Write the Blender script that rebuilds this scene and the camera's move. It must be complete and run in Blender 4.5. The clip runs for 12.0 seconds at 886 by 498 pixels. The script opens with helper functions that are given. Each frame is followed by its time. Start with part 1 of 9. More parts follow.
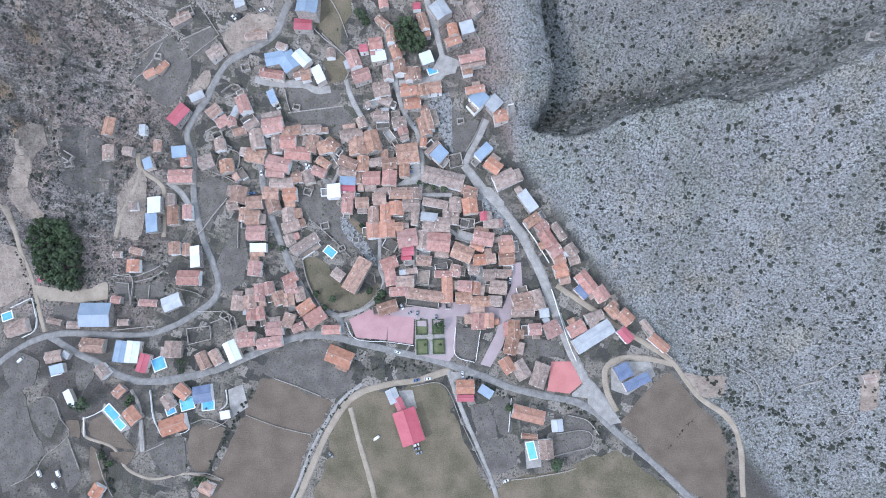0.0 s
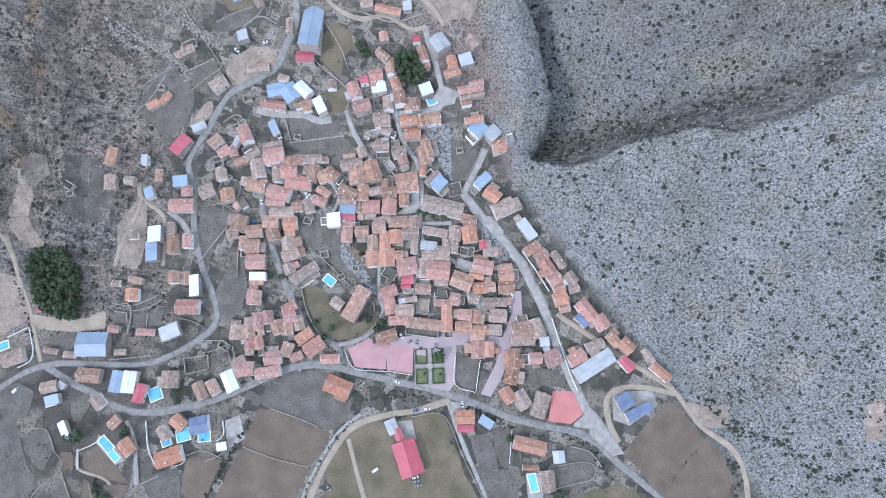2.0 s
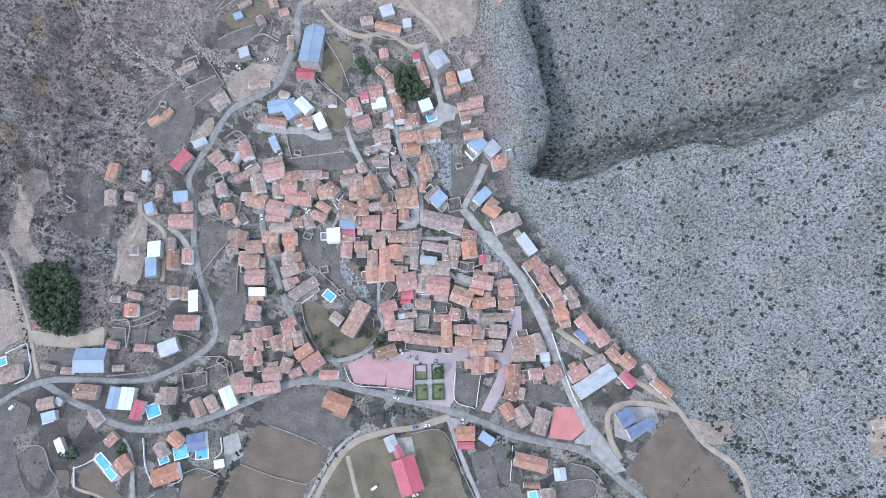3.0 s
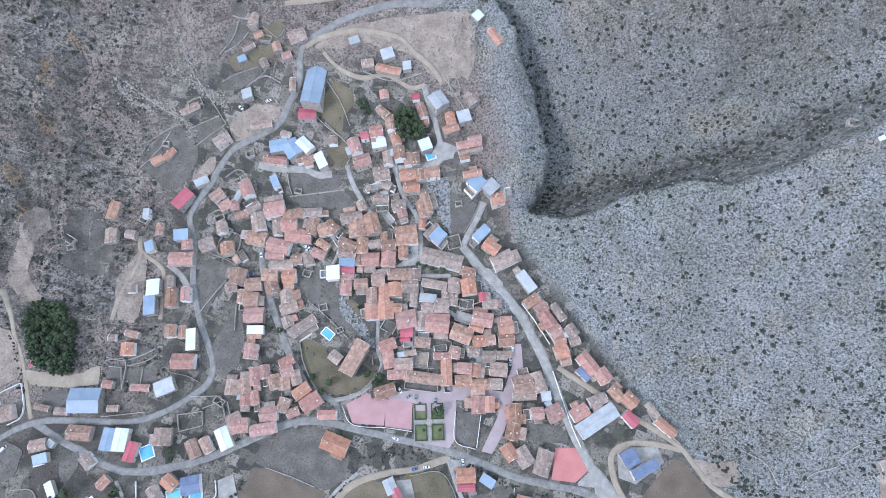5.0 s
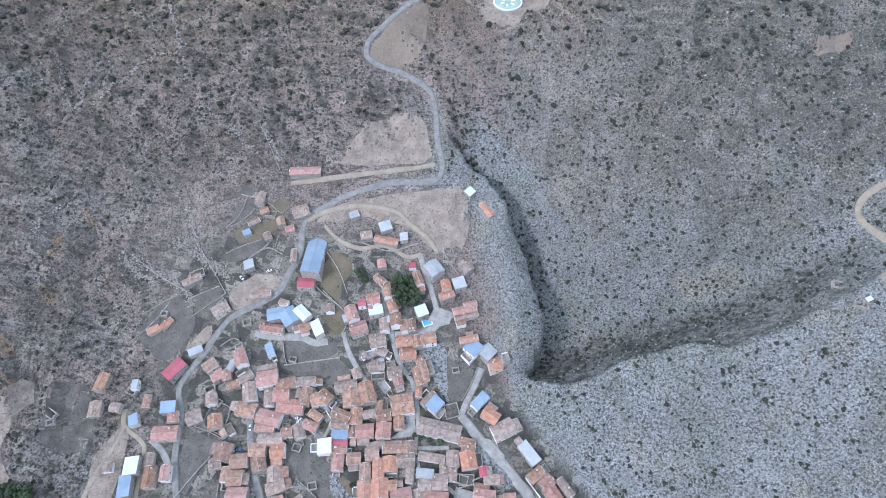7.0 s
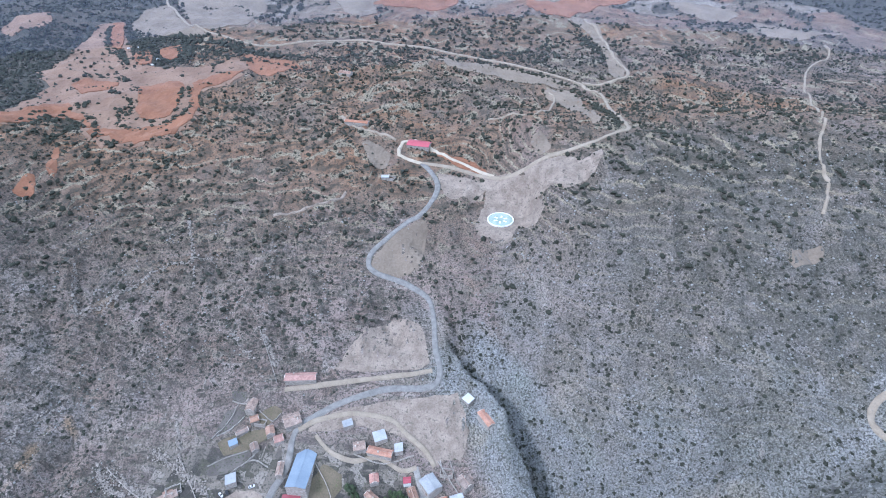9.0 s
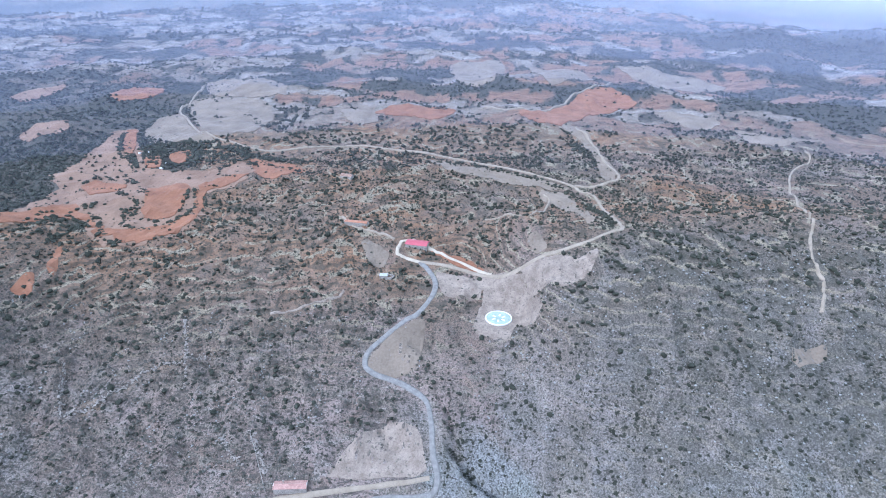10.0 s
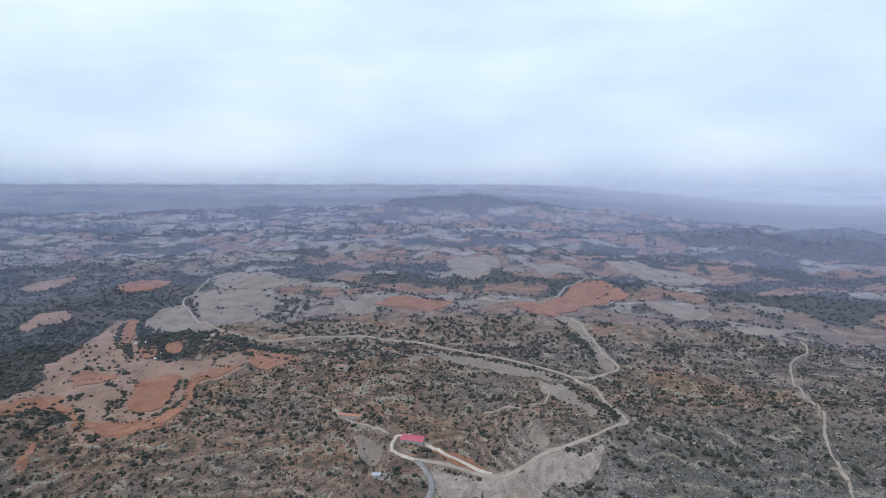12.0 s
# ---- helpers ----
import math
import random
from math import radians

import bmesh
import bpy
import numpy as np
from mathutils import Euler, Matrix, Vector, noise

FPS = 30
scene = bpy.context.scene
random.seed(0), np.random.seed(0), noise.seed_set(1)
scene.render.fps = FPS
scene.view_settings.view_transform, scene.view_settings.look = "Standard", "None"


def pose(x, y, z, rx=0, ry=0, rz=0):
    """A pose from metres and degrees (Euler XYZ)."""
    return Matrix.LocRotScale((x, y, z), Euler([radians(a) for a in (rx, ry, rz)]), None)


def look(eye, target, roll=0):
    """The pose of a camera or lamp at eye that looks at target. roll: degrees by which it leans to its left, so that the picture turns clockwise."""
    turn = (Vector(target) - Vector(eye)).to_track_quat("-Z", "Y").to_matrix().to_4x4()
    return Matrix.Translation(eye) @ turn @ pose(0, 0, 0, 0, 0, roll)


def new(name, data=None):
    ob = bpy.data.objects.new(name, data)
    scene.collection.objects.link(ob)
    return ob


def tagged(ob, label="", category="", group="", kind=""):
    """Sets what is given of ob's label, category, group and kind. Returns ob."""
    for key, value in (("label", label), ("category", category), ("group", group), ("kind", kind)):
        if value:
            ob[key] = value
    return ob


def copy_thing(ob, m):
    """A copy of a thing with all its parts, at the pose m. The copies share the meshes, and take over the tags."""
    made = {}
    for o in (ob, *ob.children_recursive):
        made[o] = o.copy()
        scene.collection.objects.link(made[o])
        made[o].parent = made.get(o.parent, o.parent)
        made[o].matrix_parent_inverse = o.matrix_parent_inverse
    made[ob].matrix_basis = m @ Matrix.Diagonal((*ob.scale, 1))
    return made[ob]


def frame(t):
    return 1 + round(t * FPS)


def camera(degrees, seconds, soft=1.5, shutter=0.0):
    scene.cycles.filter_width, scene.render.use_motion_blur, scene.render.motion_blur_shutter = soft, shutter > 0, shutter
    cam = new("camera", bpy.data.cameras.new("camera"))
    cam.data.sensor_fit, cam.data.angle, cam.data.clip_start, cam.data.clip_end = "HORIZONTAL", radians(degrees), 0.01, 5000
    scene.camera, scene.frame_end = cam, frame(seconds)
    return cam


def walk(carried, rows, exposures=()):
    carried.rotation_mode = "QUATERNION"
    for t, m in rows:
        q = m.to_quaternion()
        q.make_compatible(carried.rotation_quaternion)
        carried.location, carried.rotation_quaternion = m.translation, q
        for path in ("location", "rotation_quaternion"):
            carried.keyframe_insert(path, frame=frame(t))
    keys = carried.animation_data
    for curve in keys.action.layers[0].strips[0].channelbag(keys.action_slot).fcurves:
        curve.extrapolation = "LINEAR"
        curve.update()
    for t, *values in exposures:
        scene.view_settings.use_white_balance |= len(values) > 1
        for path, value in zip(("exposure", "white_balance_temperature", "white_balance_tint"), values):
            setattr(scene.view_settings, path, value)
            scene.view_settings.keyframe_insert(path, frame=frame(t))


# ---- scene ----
# the drone hangs high over the village and tilts its camera up towards the plateau
cam = camera(75.63, 12.0, soft=1.0)
EYE_HEIGHT = 400.0
# seconds, swing, pitch, lean, in degrees
TILTS = [
    (0, 0.81, -80.38, 1.53),
    (0.5, 0.82, -79.74, 1.53),
    (1, 0.82, -79.01, 1.48),
    (1.5, 0.83, -78.27, 1.44),
    (2, 0.84, -77.53, 1.41),
    (2.5, 0.85, -76.76, 1.37),
    (3, 0.85, -76.01, 1.32),
    (5, 0.88, -72.27, 1.14),
    (5.5, 0.86, -69.64, 0.90),
    (6, 0.89, -65.48, 0.49),
    (6.5, 0.78, -60.69, 0.22),
    (7, 0.70, -55.73, 0.14),
    (9, 0.49, -35.29, 0.07),
    (9.5, 0.36, -30.34, 0.05),
    (10, 0.28, -25.44, -0.00),
    (10.5, 0.17, -20.39, 0.23),
    (11, 0.15, -15.36, 0.39),
    (11.5, 0.08, -10.43, 0.29),
    (12, 0.00, -6.50, 0.00),
]
walk(cam, [(t, pose(0, 0, EYE_HEIGHT, 90 + pitch) @ pose(0, 0, 0, 0, swing, 0) @ pose(0, 0, 0, 0, 0, lean)) for t, swing, pitch, lean in TILTS],
     [(0.0, 0.81, 5540, 17), (6.0, 0.79, 5500, 16), (7.2, 0.8, 5480, 16), (9.0, 0.92, 5280, 17), (9.6, 0.97, 5130, 17), (10.2, 1.06, 5240, 16), (10.6, 1.08, 5350, 14), (11.2, 0.76, 5330, 16), (12.0, 0.2, 5770, 16)])

# ---- overcast sky ----
SUN_UP, SUN_TURN = 42.0, 235.0
world = bpy.data.worlds.new("overcast_sky")
scene.world = world
world.use_nodes = True
wt = world.node_tree
wt.nodes.clear()


def wnode(kind, **values):
    n = wt.nodes.new(kind)
    for k, v in values.items():
        n.inputs[k].default_value = v
    return n


w_out, w_bg = wnode("ShaderNodeOutputWorld"), wnode("ShaderNodeBackground", Strength=1.0)
w_sky = wnode("ShaderNodeTexSky")
w_sky.sky_type, w_sky.sun_disc, w_sky.sun_elevation, w_sky.sun_rotation = "NISHITA", False, radians(SUN_UP), radians(SUN_TURN)
w_dim = wnode("ShaderNodeVectorMath")
w_dim.operation = "SCALE"
w_dim.inputs["Scale"].default_value = 0.1
w_pos = wnode("ShaderNodeTexCoord")
w_map = wnode("ShaderNodeMapping", Scale=(1.6, 1.6, 5.0))
w_noise = wnode("ShaderNodeTexNoise", Scale=1.7, Detail=5.0, Roughness=0.5)
w_ramp = wnode("ShaderNodeValToRGB")
w_ramp.color_ramp.elements[0].position, w_ramp.color_ramp.elements[0].color = 0.3, (0.64, 0.76, 0.85, 1)
w_ramp.color_ramp.elements[1].position, w_ramp.color_ramp.elements[1].color = 0.7, (0.88, 0.98, 1.0, 1)
w_sep = wnode("ShaderNodeSeparateXYZ")
w_hgt = wnode("ShaderNodeMapRange", **{"From Min": -0.02, "From Max": 0.28, "To Min": 0.8, "To Max": 1.0})
w_mul = wnode("ShaderNodeVectorMath")
w_mul.operation = "SCALE"
w_mix = wnode("ShaderNodeMix", Factor=0.88)
w_mix.data_type = "RGBA"
wl = wt.links.new
wl(w_pos.outputs["Generated"], w_map.inputs["Vector"])
wl(w_map.outputs[0], w_noise.inputs["Vector"])
wl(w_noise.outputs[0], w_ramp.inputs[0])
wl(w_pos.outputs["Generated"], w_sep.inputs[0])
wl(w_sep.outputs["Z"], w_hgt.inputs["Value"])
wl(w_ramp.outputs[0], w_mul.inputs[0])
wl(w_hgt.outputs[0], w_mul.inputs["Scale"])
wl(w_sky.outputs[0], w_dim.inputs[0])
wl(w_dim.outputs[0], w_mix.inputs[6])
wl(w_mul.outputs[0], w_mix.inputs[7])
wl(w_mix.outputs[2], w_bg.inputs["Color"])
wl(w_bg.outputs[0], w_out.inputs[0])

sun = new("sun", bpy.data.lights.new("sun", "SUN"))
sun.data.energy, sun.data.angle, sun.data.color = 1.3, radians(11), (1.0, 0.96, 0.9)
sun.matrix_world = look((math.sin(radians(SUN_TURN)) * math.cos(radians(SUN_UP)), math.cos(radians(SUN_TURN)) * math.cos(radians(SUN_UP)), math.sin(radians(SUN_UP))), (0, 0, 0))

# ---- materials ----
def surface(name, dark, light, size=2.0, fine=0.25, rough=0.9, metal=0.0, bump=0.3, spread=0.0, ribs=0.0, specks=None, speck_at=0.62, coord="Position"):
    """A weathered surface: two colours mixed by noise at two sizes (metres), with relief; spread varies the pieces of a kind;
    ribs (metres apart) run down a roof; specks is a third colour in small spots."""
    m = bpy.data.materials.new(name)
    m.use_nodes = True
    t = m.node_tree
    n, l = t.nodes, t.links.new
    b = n["Principled BSDF"]
    b.inputs["Roughness"].default_value, b.inputs["Metallic"].default_value = rough, metal
    geo = n.new("ShaderNodeNewGeometry") if coord == "Position" else n.new("ShaderNodeTexCoord")
    where = geo.outputs["Position" if coord == "Position" else "Object"]
    big, small = n.new("ShaderNodeTexNoise"), n.new("ShaderNodeTexNoise")
    big.inputs["Scale"].default_value, big.inputs["Detail"].default_value = 1 / size, 3
    small.inputs["Scale"].default_value, small.inputs["Detail"].default_value, small.inputs["Roughness"].default_value = 1 / fine, 3, 0.65
    l(where, big.inputs["Vector"])
    l(where, small.inputs["Vector"])
    both = n.new("ShaderNodeMix")
    both.inputs[0].default_value = 0.45
    l(big.outputs[0], both.inputs[2])
    l(small.outputs[0], both.inputs[3])
    ramp = n.new("ShaderNodeValToRGB")
    e = ramp.color_ramp.elements
    e[0].position, e[0].color, e[1].position, e[1].color = 0.36, (*dark, 1), 0.64, (*light, 1)
    l(both.outputs[0], ramp.inputs[0])
    colour = ramp.outputs[0]
    if specks:
        spot, cut, mix = n.new("ShaderNodeTexNoise"), n.new("ShaderNodeMapRange"), n.new("ShaderNodeMix")
        spot.inputs["Scale"].default_value, spot.inputs["Detail"].default_value = 0.55 / fine, 2
        l(where, spot.inputs["Vector"])
        cut.inputs[1].default_value, cut.inputs[2].default_value = speck_at, speck_at + 0.05
        l(spot.outputs[0], cut.inputs[0])
        mix.data_type = "RGBA"
        l(cut.outputs[0], mix.inputs[0])
        l(colour, mix.inputs[6])
        mix.inputs[7].default_value = (*specks, 1)
        colour = mix.outputs[2]
    if spread:
        info, hsv, rng, rng2 = n.new("ShaderNodeObjectInfo"), n.new("ShaderNodeHueSaturation"), n.new("ShaderNodeMapRange"), n.new("ShaderNodeMapRange")
        rng.inputs[3].default_value, rng.inputs[4].default_value = 1 - spread, 1 + spread
        rng2.inputs[3].default_value, rng2.inputs[4].default_value = 1 - 0.7 * spread, 1 + 0.5 * spread
        l(info.outputs["Random"], rng.inputs[0])
        wob = n.new("ShaderNodeMath")
        wob.operation = "FRACT"
        tim = n.new("ShaderNodeMath")
        tim.operation = "MULTIPLY"
        tim.inputs[1].default_value = 17.3
        l(info.outputs["Random"], tim.inputs[0])
        l(tim.outputs[0], wob.inputs[0])
        l(wob.outputs[0], rng2.inputs[0])
        l(rng.outputs[0], hsv.inputs["Value"])
        l(rng2.outputs[0], hsv.inputs["Saturation"])
        l(colour, hsv.inputs["Color"])
        colour = hsv.outputs[0]
    l(colour, b.inputs["Base Color"])
    relief = small.outputs[0]
    if ribs:
        uv, wave = n.new("ShaderNodeUVMap"), n.new("ShaderNodeTexWave")
        wave.inputs["Scale"].default_value = 0.314 / ribs
        wave.inputs["Distortion"].default_value = 0.6
        l(uv.outputs[0], wave.inputs["Vector"])
        add = n.new("ShaderNodeMath")
        add.operation = "ADD"
        l(wave.outputs["Fac"], add.inputs[0])
        l(small.outputs[0], add.inputs[1])
        relief = add.outputs[0]
    bp = n.new("ShaderNodeBump")
    bp.inputs["Strength"].default_value, bp.inputs["Distance"].default_value = bump, fine
    l(relief, bp.inputs["Height"])
    l(bp.outputs[0], b.inputs["Normal"])
    return m


M = {
    "t": surface("old_terracotta_tiles", (0.19, 0.108, 0.078), (0.45, 0.285, 0.21), 2.5, 0.45, 0.9, spread=0.24, ribs=0.5, specks=(0.16, 0.11, 0.09), speck_at=0.66),
    "o": surface("orange_clay_tiles", (0.31, 0.135, 0.085), (0.50, 0.27, 0.185), 2.5, 0.45, 0.85, spread=0.15, ribs=0.5, specks=(0.27, 0.13, 0.09), speck_at=0.68),
    "p": surface("rose_clay_tiles", (0.26, 0.13, 0.108), (0.48, 0.28, 0.235), 2.5, 0.45, 0.88, spread=0.16, ribs=0.5, specks=(0.22, 0.13, 0.11), speck_at=0.68),
    "b": surface("bleached_brown_tiles", (0.18, 0.132, 0.108), (0.43, 0.33, 0.28), 2.5, 0.45, 0.92, spread=0.2, ribs=0.5, specks=(0.16, 0.12, 0.10), speck_at=0.64),
    "r": surface("red_sheet_roof", (0.35, 0.066, 0.09), (0.44, 0.11, 0.135), 7, 0.8, 0.5, spread=0.1, ribs=0.9, bump=0.07),
    "u": surface("blue_sheet_roof", (0.19, 0.25, 0.335), (0.27, 0.335, 0.415), 7, 0.8, 0.45, spread=0.12, ribs=0.9, bump=0.07),
    "w": surface("white_sheet_roof", (0.50, 0.53, 0.56), (0.66, 0.68, 0.70), 6, 0.8, 0.5, spread=0.05, ribs=0.9, bump=0.05),
    "g": surface("grey_fibre_roof", (0.30, 0.31, 0.33), (0.45, 0.46, 0.47), 5, 0.6, 0.85, spread=0.18, ribs=0.7, bump=0.07),
    "s": surface("slate_blue_roof", (0.10, 0.13, 0.22), (0.19, 0.23, 0.33), 5, 0.6, 0.5, spread=0.1, ribs=0.6),
    "ridge": surface("ridge_tiles", (0.28, 0.17, 0.13), (0.46, 0.32, 0.26), 1.5, 0.3, 0.9, spread=0.2),
    "verge": surface("mortared_verge", (0.40, 0.34, 0.30), (0.62, 0.56, 0.51), 2, 0.4, 0.95, spread=0.25),
    "plaster": surface("limewashed_plaster", (0.42, 0.36, 0.31), (0.60, 0.54, 0.48), 3, 0.4, 0.95, spread=0.25, specks=(0.34, 0.29, 0.25), speck_at=0.7),
    "white": surface("white_render", (0.68, 0.67, 0.65), (0.82, 0.81, 0.79), 3, 0.4, 0.9, spread=0.06),
    "stone": surface("rubble_stone", (0.24, 0.215, 0.19), (0.45, 0.41, 0.37), 1.6, 0.35, 0.95, bump=0.7, spread=0.15, specks=(0.15, 0.13, 0.12), speck_at=0.63),
    "glass": surface("dark_window_glass", (0.02, 0.025, 0.03), (0.05, 0.055, 0.06), 1, 0.2, 0.12, bump=0.0),
    "wood": surface("brown_door_wood", (0.10, 0.06, 0.04), (0.18, 0.11, 0.07), 0.8, 0.1, 0.7, spread=0.2),
    "asphalt": surface("worn_asphalt", (0.158, 0.15, 0.142), (0.275, 0.262, 0.248), 3.5, 0.6, 0.92, bump=0.1),
    "concrete": surface("pale_concrete_paving", (0.225, 0.208, 0.192), (0.37, 0.35, 0.328), 4, 0.6, 0.92, bump=0.1),
    "dirt": surface("pale_dirt_track", (0.25, 0.205, 0.155), (0.37, 0.31, 0.245), 6, 0.7, 0.96, bump=0.3, specks=(0.24, 0.21, 0.18), speck_at=0.66),
    "bare": surface("bare_pinkish_earth", (0.19, 0.15, 0.122), (0.36, 0.295, 0.243), 7, 1.1, 0.97, bump=0.6, specks=(0.17, 0.146, 0.12), speck_at=0.6),
    "gravel": surface("bright_caliche_track", (0.40, 0.335, 0.255), (0.53, 0.465, 0.375), 6, 0.7, 0.96, bump=0.3),
    "paving": surface("pinkish_plaza_paving", (0.30, 0.235, 0.24), (0.39, 0.315, 0.32), 10, 0.6, 0.85, bump=0.1),
    "court": surface("rose_court_paint", (0.36, 0.20, 0.205), (0.44, 0.265, 0.265), 9, 0.6, 0.8, bump=0.05),
    "red_court": surface("red_court_paint", (0.42, 0.15, 0.14), (0.50, 0.20, 0.185), 9, 0.6, 0.75, bump=0.05),
    "plough": surface("ploughed_brown_soil", (0.108, 0.083, 0.062), (0.172, 0.134, 0.102), 12, 0.9, 0.97, bump=0.5),
    "red_soil": surface("red_clay_soil", (0.195, 0.083, 0.046), (0.31, 0.15, 0.088), 22, 1.8, 0.97, bump=0.4, specks=(0.27, 0.17, 0.12), speck_at=0.66),
    "pink_soil": surface("pinkish_fallow_soil", (0.20, 0.107, 0.066), (0.305, 0.175, 0.112), 26, 2.0, 0.97, bump=0.3, specks=(0.19, 0.14, 0.12), speck_at=0.68),
    "tan_clay": surface("pinkish_tan_fallow_clay", (0.195, 0.118, 0.08), (0.29, 0.19, 0.135), 30, 2.2, 0.97, bump=0.3, specks=(0.2, 0.13, 0.095), speck_at=0.7),
    "stubble": surface("grey_tan_stubble", (0.165, 0.13, 0.10), (0.27, 0.218, 0.17), 30, 2.0, 0.97, bump=0.3, specks=(0.22, 0.19, 0.17), speck_at=0.68),
    "meadow": surface("winter_meadow", (0.082, 0.076, 0.044), (0.205, 0.16, 0.115), 15, 0.8, 0.97, bump=0.5, specks=(0.12, 0.125, 0.06), speck_at=0.64),
    "plot": surface("dark_weedy_plot", (0.09, 0.079, 0.072), (0.175, 0.153, 0.14), 8, 0.7, 0.97, bump=0.6, specks=(0.075, 0.085, 0.05), speck_at=0.58),
    "lawn": surface("park_lawn", (0.085, 0.10, 0.045), (0.16, 0.17, 0.085), 4, 0.5, 0.95, bump=0.4),
    "water": surface("pool_water", (0.13, 0.43, 0.50), (0.20, 0.52, 0.60), 4, 0.6, 0.08, bump=0.05),
    "water_blue": surface("blue_pool_water", (0.08, 0.31, 0.56), (0.16, 0.44, 0.68), 4, 0.6, 0.08, bump=0.05),
    "scrub": surface("dark_scrub_leaves", (0.021, 0.025, 0.018), (0.055, 0.058, 0.042), 7, 0.5, 0.95, bump=0.6),
    "scrub_mid": surface("dull_low_scrub", (0.034, 0.036, 0.028), (0.082, 0.08, 0.064), 7, 0.5, 0.95, bump=0.6),
    "scrub_pale": surface("dry_grey_scrub", (0.055, 0.055, 0.047), (0.12, 0.115, 0.098), 7, 0.5, 0.95, bump=0.6),
    "weed": surface("dry_weeds", (0.07, 0.072, 0.045), (0.17, 0.16, 0.12), 5, 0.4, 0.95, bump=0.6),
    "pine": surface("pine_needles", (0.025, 0.042, 0.02), (0.06, 0.085, 0.036), 2.2, 0.3, 0.9, bump=0.6, spread=0.25, coord="Object"),
    "bark": surface("pine_bark", (0.07, 0.05, 0.035), (0.14, 0.10, 0.075), 0.6, 0.1, 0.95),
    "rubber": surface("tyre_rubber", (0.02, 0.02, 0.02), (0.035, 0.035, 0.035), 0.5, 0.1, 0.85),
    "scree": surface("pale_scree", (0.23, 0.20, 0.178), (0.42, 0.375, 0.335), 3, 0.8, 0.97, bump=0.8, specks=(0.10, 0.092, 0.08), speck_at=0.58),
    "rib": surface("rough_limestone_outcrop", (0.10, 0.10, 0.102), (0.36, 0.355, 0.35), 2.2, 0.9, 0.96, bump=0.9, specks=(0.07, 0.07, 0.062), speck_at=0.56),
    "earth_bank": surface("brown_earth_bank", (0.13, 0.094, 0.06), (0.22, 0.165, 0.11), 5, 0.9, 0.97, bump=0.5, specks=(0.10, 0.10, 0.06), speck_at=0.6),
    "limestone": surface("limestone_blocks", (0.20, 0.198, 0.19), (0.37, 0.365, 0.35), 3, 0.4, 0.95, bump=0.6),
    "basin": surface("pale_green_basin_water", (0.27, 0.36, 0.31), (0.44, 0.51, 0.45), 9, 1.2, 0.2, bump=0.05),
    "solar": surface("solar_panel_glass", (0.02, 0.035, 0.09), (0.04, 0.06, 0.13), 2, 0.4, 0.2, bump=0.0),
}
for key, shade in (("car_white", (0.75, 0.75, 0.76)), ("car_black", (0.03, 0.03, 0.035)), ("car_grey", (0.25, 0.26, 0.28)), ("car_blue", (0.06, 0.14, 0.32)), ("car_red", (0.40, 0.04, 0.04))):
    M[key] = surface(key + "_paint", tuple(c * 0.93 for c in shade), shade, 2, 0.3, 0.3, bump=0.0)


def haze_veil_material(share, tone):
    """Tinted see-through sheet that stands in for far haze, denser near the ground."""
    m = bpy.data.materials.new("haze_veil")
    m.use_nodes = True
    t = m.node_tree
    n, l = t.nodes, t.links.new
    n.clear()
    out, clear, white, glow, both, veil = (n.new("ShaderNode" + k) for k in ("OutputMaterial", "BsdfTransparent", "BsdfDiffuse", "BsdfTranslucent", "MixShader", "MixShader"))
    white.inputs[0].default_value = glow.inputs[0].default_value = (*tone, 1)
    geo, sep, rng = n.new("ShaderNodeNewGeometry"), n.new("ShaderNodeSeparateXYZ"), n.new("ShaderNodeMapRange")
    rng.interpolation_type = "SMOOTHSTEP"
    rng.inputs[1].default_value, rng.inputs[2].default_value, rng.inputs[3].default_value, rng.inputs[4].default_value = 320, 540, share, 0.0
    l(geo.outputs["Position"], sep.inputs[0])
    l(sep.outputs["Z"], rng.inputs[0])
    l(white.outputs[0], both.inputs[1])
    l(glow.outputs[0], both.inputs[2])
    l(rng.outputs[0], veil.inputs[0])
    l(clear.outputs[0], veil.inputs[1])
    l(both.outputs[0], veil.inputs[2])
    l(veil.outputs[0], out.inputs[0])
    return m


# ---- the lie of the land ----
def step(v, a, b):
    """Smooth 0 to 1 as v goes from a to b."""
    u = np.clip((np.asarray(v, float) - a) / (b - a), 0.0, 1.0)
    return u * u * (3 - 2 * u)


def near_line(x, y, line):
    """Distance to a polyline, and how far along it (0 to 1) the nearest place is."""
    best, along = np.full(np.shape(x), 1e9), np.zeros(np.shape(x))
    n = len(line) - 1
    for i in range(n):
        (ax, ay), (bx, by) = line[i], line[i + 1]
        ux, uy = bx - ax, by - ay
        s = np.clip(((x - ax) * ux + (y - ay) * uy) / (ux * ux + uy * uy), 0, 1)
        d = np.hypot(x - ax - s * ux, y - ay - s * uy)
        along = np.where(d < best, (i + s) / n, along)
        best = np.minimum(best, d)
    return best, along


def waves(x, y, size, seed):
    """Cheap smooth noise between about -1 and 1, as a sum of turned waves."""
    rnd = np.random.RandomState(seed)
    out = 0.0
    for k in range(7):
        a, ph, f = rnd.rand() * 6.283, rnd.rand() * 6.283, (0.6 + 1.1 * rnd.rand()) * 6.283 / size
        out = out + np.sin(f * (x * np.cos(a) + y * np.sin(a)) + ph + 1.3 * np.sin(f * 0.6 * (y * np.cos(a) - x * np.sin(a)) + 2 * ph))
    return out / 3.2


